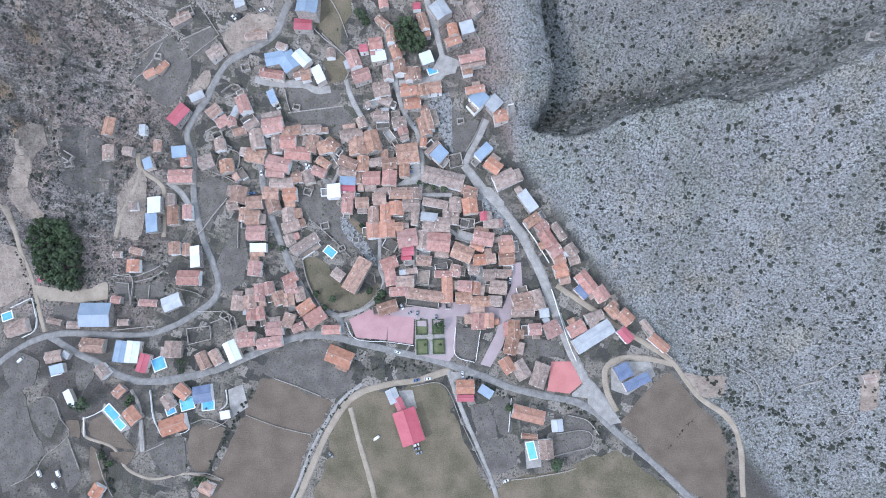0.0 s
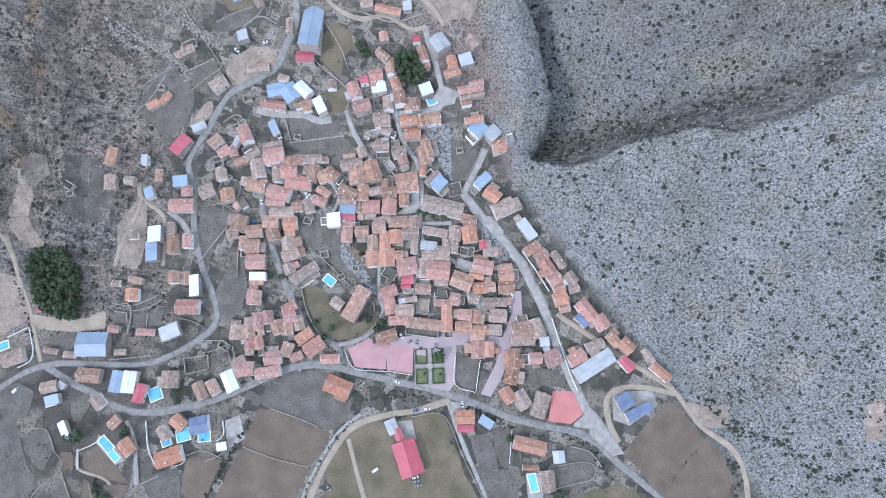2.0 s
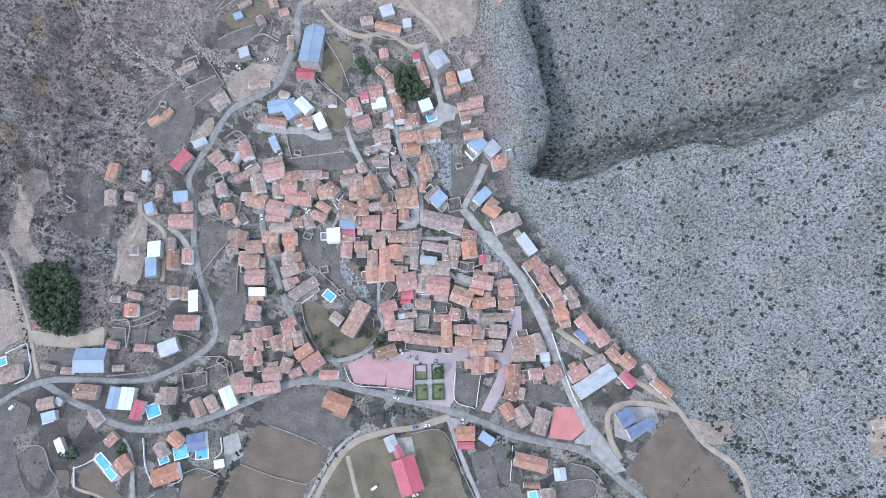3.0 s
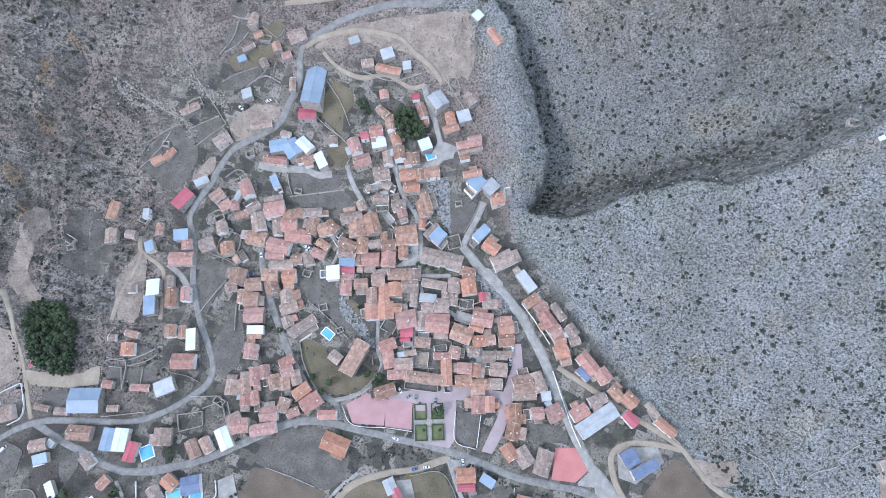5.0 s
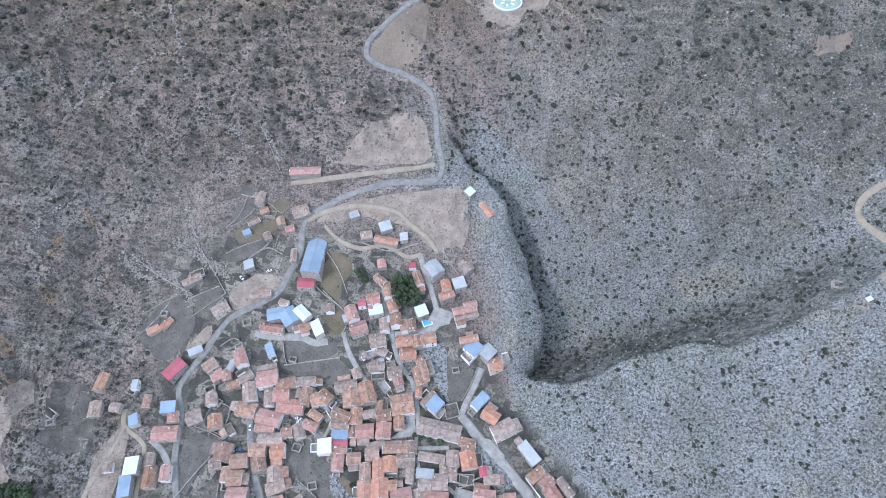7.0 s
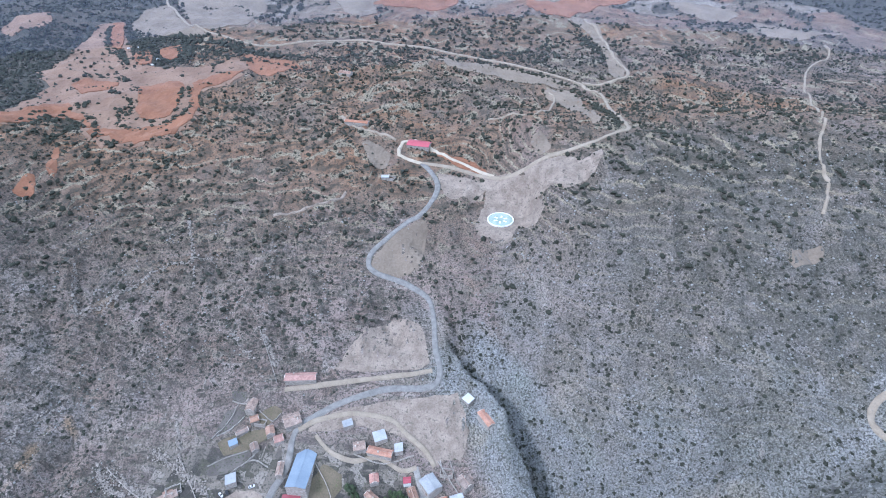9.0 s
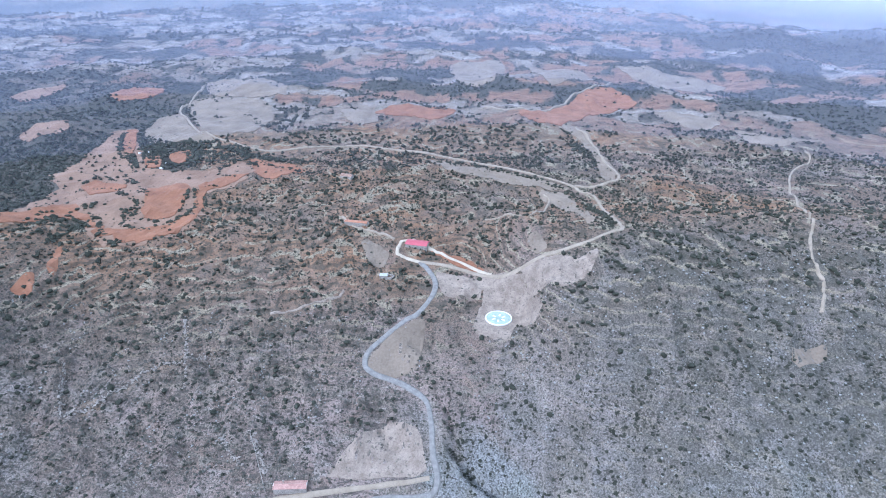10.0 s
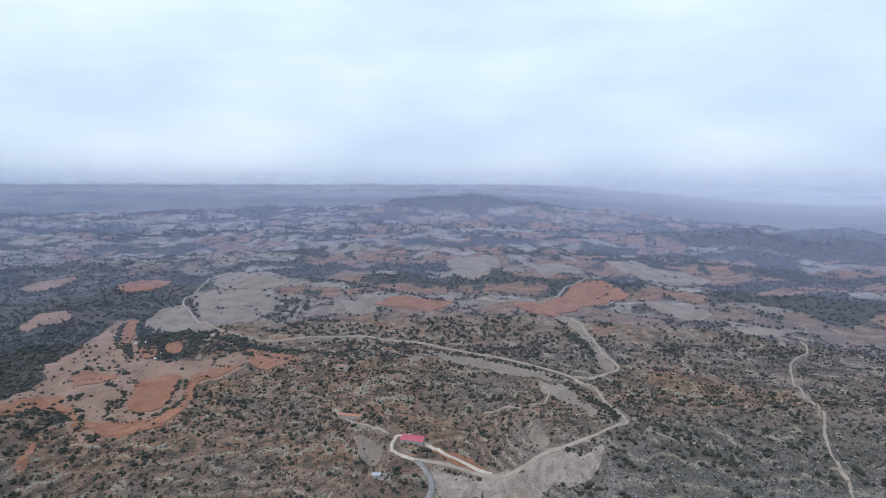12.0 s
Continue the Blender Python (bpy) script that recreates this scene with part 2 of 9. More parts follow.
GORGE = [(57, 156), (64, 165), (70, 180), (67, 199), (57, 229), (50, 248), (40, 268), (31, 280), (18, 292), (6, 310), (2, 335), (-10, 360)]
GORGE_DEEP_Y, GORGE_DEEP = [150, 160, 175, 210, 250, 290, 330, 370], [8, 15, 24, 27, 25, 16, 7, 0]
# the side ravine: its bottom, the crest of the grey hill above it, and how deep it lies below that crest
RAVINE_X, RAVINE_Y = [40, 54, 83, 105, 125, 155, 178, 200, 220, 260, 300], [158, 160, 174, 177, 180, 186, 189, 191, 195, 206, 225]
CREST_X, CREST_Y = [40, 53, 58, 72, 85, 95, 104, 116, 127, 145, 167, 180, 200, 250, 300], [154, 153, 149, 145.5, 145, 147, 150, 154, 157, 159, 157, 156, 158, 176, 200]
RAVINE_DEEP_X, RAVINE_DEEP = [50, 60, 85, 115, 150, 180, 220, 260, 300], [10, 20, 26, 30, 34, 30, 18, 5, 0]
SIDE_RAVINE = list(zip(RAVINE_X, RAVINE_Y))[1:]
# low scarps on the western slopes, each falling away on one side
SCARPS = [([(-282.1, 194.1), (-278.6, 207.6), (-278.8, 230.9), (-270.8, 243.8), (-261.7, 249.3)], 8.0), ([(-284.9, 326.9), (-264.3, 339.0), (-238.6, 365.2), (-217.8, 372.6), (-189.5, 378.5)], 5.0), ([(-284.9, 326.9), (-292.1, 342.5), (-298.9, 363.9)], 4.5), ([(-286.8, 131.3), (-291.7, 145.1), (-296.3, 159.7)], 7.0)]
HILL_ROAD = [(-110, 232), (-108, 254), (-95, 263), (-74, 272), (-45, 280), (-20, 280), (-9, 283), (-6, 292), (-9, 306), (-11, 333), (-15, 344), (-24, 349), (-43, 363), (-59, 367), (-65, 370), (-63, 386), (-47, 394), (-33, 412), (-25, 421), (-13, 438), (-9, 456), (-16, 465), (-24, 474)]
PLATEAU_ROAD = [(-24, 474), (0, 471), (31, 462), (48, 446), (62, 443), (77, 438), (100, 436), (126, 448), (149, 464), (157, 466), (157, 495), (176, 629), (158, 639), (156, 665), (118, 682), (67, 738), (7, 760), (-71, 791), (-142, 841), (-204, 821), (-282, 809), (-333, 841)]
UPPER_TRACKS = [[(-106, 255), (-91, 261), (-66, 265), (-41, 262), (-28, 252), (-15, 242), (-9, 232)], [(-119, 279), (-96, 282), (-62, 288), (-33, 291), (-11, 289)]]
RISE_Y = [-3000, 0, 40, 144, 210, 282, 345, 408, 510, 700, 1000, 1500, 2500, 3600, 4950]
RISE_Z = [0, 0, 2, 16, 42, 76, 108, 139, 166, 172, 178, 198, 245, 310, 392]


def height(x, y):
    """The height of the land at (x, y)."""
    x, y = np.asarray(x, float), np.asarray(y, float)
    far = np.hypot(np.maximum(np.abs(x) - 300, 0) * 0.9, y)
    yy = np.where(y > 300, np.maximum(y, far), y)
    z = (np.interp(yy - 12, RISE_Y, RISE_Z) + np.interp(yy, RISE_Y, RISE_Z) + np.interp(yy + 12, RISE_Y, RISE_Z)) / 3
    # the land falls away to the far right, and two low hills stand on it
    side = step(np.arctan2(x, np.maximum(y, 1.0)), 0.12, 0.62)
    z = z - np.maximum(z - 172, 0) * 0.85 * side * step(yy, 700, 1500)
    z = z + 58 * np.exp(-(((x - 110) / 420) ** 2 + ((y - 3050) / 300) ** 2)) + 50 * np.exp(-(((x - 960) / 180) ** 2 + ((y - 1900) / 200) ** 2)) + 48 * np.exp(-(((x - 1430) / 260) ** 2 + ((y - 1980) / 200) ** 2))
    # the grey hill east of the village, cut off at its crest by the side ravine
    s = (x - 40) * 0.786 + (y - 142) * 0.62
    hill = z + 112 * step(s, -6, 300) ** 0.85 * step(x, 30, 80)
    west = 95 * step(-185 - x - 0.25 * (y - 120), 0, 270) * step(y, 8, 150) * step(y, 640, 330)
    # the hill beyond the ravine and the gorge below the rock spur
    d, _ = near_line(x, y, GORGE)
    beyond = z + 62 * step(d, 2, 190) * step(x - 40 - 0.12 * (330 - y), 0, 60) * step(y, 160, 235) * step(y, 620, 380)
    line_y, line_x = [p[1] for p in GORGE], [p[0] for p in GORGE]
    off = x - np.interp(y, line_y, line_x) + 1.6 * waves(x, y, 19, 18)
    beyond = beyond + 17 * np.sqrt(np.clip(-off / 24, 0, 1)) * step(x + 0.1 * (y - 210), 20, 44) * step(y, 150, 158) * step(y, 340, 260)
    deep = np.interp(y, GORGE_DEEP_Y, GORGE_DEEP) * step(y, 150, 164)
    beyond = beyond - deep * np.where(off > 0, np.clip(1 - off / 58, 0, 1) ** 1.7, step(off, -4, 0))
    bottom = np.interp(x, RAVINE_X, RAVINE_Y) + 2.0 * waves(x, y, 30, 17)
    crest = np.interp(x, CREST_X, CREST_Y) + 1.2 * waves(x, y, 22, 16)
    at_crest = np.interp(crest - 6, RISE_Y, RISE_Z) + 112 * step((x - 40) * 0.786 + (crest - 142) * 0.62, -6, 300) ** 0.85 * step(x, 30, 80)
    floor_z = at_crest - np.interp(x, RAVINE_DEEP_X, RAVINE_DEEP)
    down = np.clip((y - crest) / np.maximum(bottom - crest, 4), 0, 1)
    up = np.clip((y - bottom) / 62, 0, 1)
    cut = np.where(y < crest, hill, np.where(y < bottom, at_crest + (floor_z - at_crest) * down ** 0.85, floor_z + (beyond - floor_z) * (0.35 * up + 0.65 * up * up * (3 - 2 * up))))
    east = step(x, 48, 60) * np.where(y > 157, step(off, -2.5, 0), 1.0)
    z = np.where(y < 145, z * (1 - step(x, 44, 58)) + hill * step(x, 44, 58), beyond * (1 - east) + cut * east)
    z = z + west
    for line, tall in SCARPS:
        away, along = near_line(x, y, line)
        (ax, ay), (bx, by) = line[0], line[-1]
        left = np.sign((bx - ax) * (y - ay) - (by - ay) * (x - ax))
        z = z + tall * 0.5 * left * np.exp(-away / 16) * step(away, 0, 1.5) * np.sin(np.clip(along, 0.02, 0.98) * math.pi) ** 0.4
    # broken ground on the hills, level ground in the village
    wild = np.clip(step(s, 10, 90) + step(y, 215, 330) + step(-200 - x, 0, 60) * step(y, 20, 80), 0, 1)
    for line in (HILL_ROAD, PLATEAU_ROAD, *UPPER_TRACKS):
        away, _ = near_line(x, y, line)
        wild = wild * (0.08 + 0.92 * step(away, 5, 24))
    gully = np.clip(1 - 2 * np.abs(waves(x * 0.8 + 0.5 * y, y * 0.6 - 0.4 * x, 70, 8)), -1, 1) + 0.45 * np.clip(1 - 2 * np.abs(waves(x, y, 27, 9)), -1, 1)
    z = z + wild * (2.0 * waves(x, y, 55, 3) + 0.8 * waves(x, y, 17, 4) + 0.45 * waves(x, y, 8, 14) + 2.6 * gully * np.clip(step(y, 150, 260) + step(-190 - x, 0, 60), 0, 1) * step(yy, 640, 430))
    z = z + step(yy, 520, 1100) * (9 * waves(x, y, 420, 5) + 4 * waves(x, y, 150, 6))
    # the levelled ground of the round basin
    pad = step(np.hypot(x - 45, y - 408), 36, 17)
    return z * (1 - pad) + 140 * pad


def growing(start, first, ratio, end):
    out, gap = [start], first
    while abs(out[-1] - start) < abs(end - start):
        gap *= ratio
        out.append(out[-1] + math.copysign(gap, end - start))
    return out[1:]


GX = np.array(growing(-330, 3, 1.022, -4900)[::-1] + [-330 + 2.2 * i for i in range(301)] + growing(330, 3, 1.022, 4900))
GY = np.array(growing(-141, 3, 1.08, -1500)[::-1] + [-141 + 2.2 * i for i in range(225)] + growing(351.8, 2.6, 1.012, 4950))
GZ = height(*np.meshgrid(GX, GY))


def ground(x, y):
    """The height of the ground mesh, and the width of its cells there."""
    x, y = np.asarray(x, float), np.asarray(y, float)
    i, j = np.clip(np.searchsorted(GX, x) - 1, 0, len(GX) - 2), np.clip(np.searchsorted(GY, y) - 1, 0, len(GY) - 2)
    u, v = (x - GX[i]) / (GX[i + 1] - GX[i]), (y - GY[j]) / (GY[j + 1] - GY[j])
    return GZ[j, i] * (1 - u) * (1 - v) + GZ[j, i + 1] * u * (1 - v) + GZ[j + 1, i] * (1 - u) * v + GZ[j + 1, i + 1] * u * v


def cell(x, y):
    return max(3.0, 3 + 0.012 * max(0, y - 351), 3 + 0.022 * max(0, abs(x) - 330))


def sheet(name, verts, faces, material, smooth=True):
    """A mesh object from arrays of corners and of faces with equally many corners each."""
    verts, faces = np.asarray(verts, np.float32), np.asarray(faces, np.int32)
    me = bpy.data.meshes.new(name)
    me.vertices.add(len(verts))
    me.vertices.foreach_set("co", verts.ravel())
    k = faces.shape[1]
    me.loops.add(faces.size)
    me.loops.foreach_set("vertex_index", faces.ravel())
    me.polygons.add(len(faces))
    me.polygons.foreach_set("loop_start", np.arange(0, faces.size, k, dtype=np.int32))
    me.polygons.foreach_set("use_smooth", np.full(len(faces), smooth))
    me.materials.append(material)
    me.update(calc_edges=True)
    return new(name, me)


def farmland(x, y):
    """Fields of the far plateau as an uneven patchwork: shares of pale stubble, red clay and dark woodland."""
    u, v = (x + 0.25 * y + 34 * waves(x, y, 260, 81)) / 150.0, (y - 0.15 * x + 26 * waves(x, y, 210, 82)) / 92.0
    iu, iv = np.floor(u), np.floor(v)

    def chance(a, b, k):
        q = np.sin(a * 127.1 + b * 311.7 + k * 74.7) * 43758.5453
        return q - np.floor(q)

    best, second, tone = np.full(np.shape(x), 9.0), np.full(np.shape(x), 9.0), np.zeros(np.shape(x))
    for du in (-1, 0, 1):
        for dv in (-1, 0, 1):
            a, b = iu + du, iv + dv
            dist = np.maximum(np.abs(a + 0.15 + 0.7 * chance(a, b, 1) - u), np.abs(b + 0.15 + 0.7 * chance(a, b, 2) - v))
            closer = dist < best
            second = np.where(closer, best, np.minimum(second, dist))
            tone = np.where(closer, chance(a, b, 3), tone)
            best = np.minimum(best, dist)
    border = step(second - best, 0.10, 0.03)
    drift = waves(x, y, 520, 83)
    western = step(-x - 0.33 * y, 0, 130) * step(y, 1700, 1100)
    hills = np.exp(-(((x - 110) / 420) ** 2 + ((y - 3050) / 300) ** 2)) + np.exp(-(((x - 960) / 180) ** 2 + ((y - 1900) / 200) ** 2)) + np.exp(-(((x - 1430) / 260) ** 2 + ((y - 1980) / 200) ** 2))
    wood = np.clip(step(tone, 0.40 + 0.12 * drift, 0.36 + 0.12 * drift) + 0.8 * border + 0.9 * western + 1.4 * step(hills, 0.25, 0.5) + step(waves(x, y, 95, 84), 0.45, 0.7), 0, 1)
    open_land = 1 - wood
    reddish = 0.74 + 0.16 * np.clip(-x / 700.0, -1, 1) + 0.1 * waves(x, y, 700, 85)
    clay = open_land * step(tone, reddish - 0.02, reddish + 0.02)
    return open_land - clay, clay, wood


def build_ground():
    X, Y = np.meshgrid(GX, GY)
    nx, ny = len(GX), len(GY)
    idx = np.arange(nx * ny).reshape(ny, nx)
    faces = np.stack([idx[:-1, :-1], idx[:-1, 1:], idx[1:, 1:], idx[1:, :-1]], -1).reshape(-1, 4)
    ob = sheet("ground", np.stack([X, Y, GZ], -1).reshape(-1, 3), faces, ground_material())
    tagged(ob, "rocky limestone hills and worn earth round the village", "ground", kind="structure")
    me = ob.data
    s = (X - 40) * 0.786 + (Y - 142) * 0.62
    d, _ = near_line(X, Y, GORGE)
    # how much bare grey limestone, red earth, field and village yard lies open
    wob = 16 * waves(X, Y, 60, 22)
    rock = step(s, -12, -3) * step(X + 0.25 * wob, 34, 48) * step(Y + wob, 500, 340) * (1 - 0.5 * step(Y + wob, 225, 310))
    rock = np.maximum(rock, step(d, 44, 24) * step(Y, 150, 170) * step(Y + wob, 350, 290))
    rock = np.maximum(rock, 0.45 * step(-195 - X, 0, 40) * step(Y, 10, 60) * step(Y, 420, 300) * step(waves(X, Y, 90, 21), -0.2, 0.5))
    yards = step(X, -330, -290) * step(s, 4, -8) * step(Y, 262, 235) * step(X + 0.2 * Y, 190, 120) * step(-205 - X, 25, -15)
    plots = step(Y, 25, -5) * step(s, 4, -8)
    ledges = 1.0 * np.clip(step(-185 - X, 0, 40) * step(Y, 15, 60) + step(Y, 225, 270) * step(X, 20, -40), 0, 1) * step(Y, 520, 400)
    red = step(Y, 380, 500) * np.clip(0.75 + 0.5 * waves(X, Y, 310, 11) - 0.0010 * X, 0, 1)
    upland = np.clip(step(Y, 320, 450) + 0.25 * step(Y, 190, 260) * step(X, 60, 100), 0, 1)
    field = np.maximum(step(np.hypot(X * 0.8, Y), 850, 1150), step(-X - 0.42 * Y, 0, 70) * step(Y, 500, 570))
    # steep beds of rock in the ravine, ochre faces under the scarps
    strata = step(Y - np.interp(X, CREST_X, CREST_Y), 0, 2) * step(Y - np.interp(X, RAVINE_X, RAVINE_Y), 14, 0) * step(X, 52, 62) * step(X, 290, 220)
    ochre = np.zeros_like(X)
    for line, tall in SCARPS:
        ochre = np.maximum(ochre, step(near_line(X, Y, line)[0] + 2.5 * waves(X, Y, 14, 24), 5.5, 1.5) * step(waves(X, Y, 40, 23), -0.5, 0.3) * step(tall, 3, 7))
    heath = np.clip(0.7 * step(-130 - X, 0, 160) * step(Y, 380, 460) + 0.2 * step(-190 - X, 0, 60) * step(Y, 120, 200) + 0.35 * step(-70 - X, 0, 90) * step(Y, 235, 300) * step(Y, 460, 400), 0, 1) * step(Y, 760, 620)
    garrigue = step(X, 80, 180) * step(Y + 0.5 * wob, 205, 275) * step(Y, 480, 400)
    pale, clay, wood = farmland(X, Y)
    for name, values in (("rock", rock), ("red", red), ("farmed", field), ("yards", np.clip(yards, 0, 1)), ("plots", plots), ("ledges", ledges), ("upland", upland), ("strata", strata), ("ochre", ochre), ("pale_field", pale), ("clay_field", clay), ("wooded", wood), ("heath", heath), ("garrigue", garrigue)):
        a = me.attributes.new(name, "FLOAT", "POINT")
        a.data.foreach_set("value", values.astype(np.float32).ravel())
    return ob


def ground_material():
    m = bpy.data.materials.new("hill_ground")
    m.use_nodes = True
    t = m.node_tree
    n, l = t.nodes, t.links.new
    b = n["Principled BSDF"]
    b.inputs["Roughness"].default_value = 0.97
    geo = n.new("ShaderNodeNewGeometry")

    def noise_at(size, detail=3, rough=0.6, stretch=(1, 1, 1), turn=0.0):
        mp, t2 = n.new("ShaderNodeMapping"), n.new("ShaderNodeTexNoise")
        mp.inputs["Scale"].default_value, mp.inputs["Rotation"].default_value = stretch, (0, 0, radians(turn))
        t2.inputs["Scale"].default_value, t2.inputs["Detail"].default_value, t2.inputs["Roughness"].default_value = 1 / size, detail, rough
        l(geo.outputs["Position"], mp.inputs[0])
        l(mp.outputs[0], t2.inputs["Vector"])
        return t2.outputs[0]

    def ramp(value, *stops):
        r = n.new("ShaderNodeValToRGB")
        e = r.color_ramp.elements
        while len(e) < len(stops):
            e.new(0.5)
        for k, (at, c) in enumerate(stops):
            e[k].position, e[k].color = at, (*c, 1)
        l(value, r.inputs[0])
        return r.outputs[0]

    def mix(f, a, b2):
        x = n.new("ShaderNodeMix")
        x.data_type = "RGBA"
        l(f, x.inputs[0])
        l(a, x.inputs[6])
        l(b2, x.inputs[7])
        return x.outputs[2]

    def attribute(name):
        a = n.new("ShaderNodeAttribute")
        a.attribute_name = name
        return a.outputs["Fac"]

    def cut(value, lo, hi):
        r = n.new("ShaderNodeMapRange")
        r.inputs[1].default_value, r.inputs[2].default_value = lo, hi
        l(value, r.inputs[0])
        return r.outputs[0]

    def times(*values):
        out = values[0]
        for v in values[1:]:
            k = n.new("ShaderNodeMath")
            k.operation = "MULTIPLY"
            l(out, k.inputs[0])
            if isinstance(v, float):
                k.inputs[1].default_value = v
            else:
                l(v, k.inputs[1])
            out = k.outputs[0]
        return out

    def cracks(size, edge, stretch=(1, 1, 1), turn=0.0):
        """1 in the dark gaps between lumps of stone about size metres across."""
        mp, warp, add, vor = n.new("ShaderNodeMapping"), n.new("ShaderNodeTexNoise"), n.new("ShaderNodeVectorMath"), n.new("ShaderNodeTexVoronoi")
        mp.inputs["Scale"].default_value, mp.inputs["Rotation"].default_value = stretch, (0, 0, radians(turn))
        warp.inputs["Scale"].default_value, warp.inputs["Detail"].default_value = 0.7 / size, 2
        add.operation = "MULTIPLY_ADD"
        add.inputs[1].default_value = (1.5 * size,) * 3
        vor.feature = "DISTANCE_TO_EDGE"
        vor.inputs["Scale"].default_value = 1 / size
        l(geo.outputs["Position"], mp.inputs[0])
        l(mp.outputs[0], warp.inputs["Vector"])
        l(warp.outputs["Color"], add.inputs[0])
        l(mp.outputs[0], add.inputs[2])
        l(add.outputs[0], vor.inputs["Vector"])
        return cut(vor.outputs["Distance"], edge, edge * 0.3)

    big, mid, small = noise_at(60, 4), noise_at(9, 4), noise_at(1.1, 3, 0.75)
    grain = noise_at(0.6, 2, 0.7)
    earth = ramp(big, (0.35, (0.165, 0.122, 0.11)), (0.5, (0.24, 0.183, 0.166)), (0.66, (0.33, 0.26, 0.234)))
    earth = mix(cut(mid, 0.36, 0.66), earth, ramp(small, (0.38, (0.1, 0.079, 0.072)), (0.5, (0.218, 0.173, 0.157)), (0.62, (0.40, 0.325, 0.292))))
    earth = mix(cut(noise_at(26, 3, 0.6), 0.5, 0.64), earth, ramp(small, (0.4, (0.125, 0.088, 0.072)), (0.6, (0.315, 0.232, 0.19))))
    stone = ramp(small, (0.39, (0.105, 0.107, 0.109)), (0.5, (0.228, 0.23, 0.232)), (0.61, (0.40, 0.397, 0.386)))
    stone = mix(cut(mid, 0.42, 0.72), stone, ramp(grain, (0.38, (0.125, 0.126, 0.126)), (0.62, (0.37, 0.366, 0.355))))
    # faint lilac, green and straw tints drift over the limestone
    stone = mix(cut(noise_at(42, 3, 0.55), 0.52, 0.68), stone, ramp(small, (0.39, (0.108, 0.115, 0.106)), (0.61, (0.34, 0.352, 0.325))))
    stone = mix(cut(noise_at(33, 3, 0.55, (1, 1, 1), 50), 0.54, 0.68), stone, ramp(small, (0.39, (0.125, 0.115, 0.096)), (0.61, (0.40, 0.372, 0.32))))
    clay = ramp(mid, (0.33, (0.155, 0.083, 0.049)), (0.5, (0.262, 0.146, 0.084)), (0.67, (0.37, 0.22, 0.134)))
    earth = mix(times(cut(noise_at(48, 4, 0.6), 0.52, 0.60), 0.7), earth, ramp(small, (0.38, (0.185, 0.138, 0.122)), (0.62, (0.44, 0.345, 0.306))))
    earth = mix(times(cut(noise_at(37, 4, 0.6, (1, 0.6, 1), 35), 0.53, 0.61), 0.7), earth, ramp(small, (0.38, (0.068, 0.055, 0.048)), (0.62, (0.205, 0.165, 0.142))))
    stone = mix(times(cut(noise_at(55, 4, 0.6, (1, 0.7, 1), -30), 0.53, 0.62), 0.55), stone, ramp(small, (0.39, (0.075, 0.078, 0.07)), (0.61, (0.255, 0.255, 0.232))))
    col = mix(attribute("rock"), earth, stone)
    # small yards between the houses, larger plots in the valley floor
    for name, width, share, shades in (("plots", 22, 0.9, ((0.0, (0.044, 0.039, 0.036)), (0.3, (0.07, 0.059, 0.053)), (0.55, (0.098, 0.086, 0.076)), (0.8, (0.058, 0.057, 0.041)))),
                                       ("yards", 6.5, 0.95, ((0.0, (0.05, 0.047, 0.043)), (0.3, (0.13, 0.115, 0.099)), (0.5, (0.085, 0.083, 0.062)), (0.66, (0.31, 0.275, 0.24)), (0.82, (0.20, 0.174, 0.149))))):
        vor, mp, sep2, f2 = n.new("ShaderNodeTexVoronoi"), n.new("ShaderNodeMapping"), n.new("ShaderNodeSeparateColor"), n.new("ShaderNodeMath")
        mp.inputs["Scale"].default_value, mp.inputs["Rotation"].default_value = (1, 1, 0), (0, 0, 0.35)
        vor.inputs["Scale"].default_value, vor.inputs["Randomness"].default_value = 1 / width, 0.8
        vor.distance = "CHEBYCHEV"
        l(geo.outputs["Position"], mp.inputs[0])
        l(mp.outputs[0], vor.inputs["Vector"])
        l(vor.outputs["Color"], sep2.inputs[0])
        shade = ramp(sep2.outputs[0], *shades)
        shade.node.color_ramp.interpolation = "CONSTANT"
        f2.operation = "MULTIPLY"
        f2.inputs[1].default_value = share
        l(attribute(name), f2.inputs[0])
        col = mix(f2.outputs[0], col, mix(cut(small, 0.48, 0.9), shade, ramp(mid, (0.3, (0.06, 0.056, 0.05)), (0.7, (0.20, 0.18, 0.158)))))
    # terrace banks follow the contours, and pale scree runs down the slopes
    bare_of_rock, bank = n.new("ShaderNodeMath"), n.new("ShaderNodeMath")
    bare_of_rock.operation, bank.operation = "SUBTRACT", "MULTIPLY"
    bare_of_rock.inputs[0].default_value = 1.0
    l(attribute("rock"), bare_of_rock.inputs[1])
    l(bare_of_rock.outputs[0], bank.inputs[0])
    l(cut(noise_at(1.0, 3, 0.55, (0.03, 0.03, 0.5)), 0.54, 0.62), bank.inputs[1])
    col = mix(bank.outputs[0], col, ramp(small, (0.35, (0.16, 0.137, 0.115)), (0.65, (0.29, 0.252, 0.212))))
    col = mix(cut(noise_at(1.0, 3, 0.6, (0.11, 0.022, 0.03)), 0.63, 0.74), col, ramp(small, (0.35, (0.20, 0.178, 0.158)), (0.65, (0.40, 0.365, 0.33))))
    # rock ledges slant over the western slope: pale lines, with their shadows painted dark
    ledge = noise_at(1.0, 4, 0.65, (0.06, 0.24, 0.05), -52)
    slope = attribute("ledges")
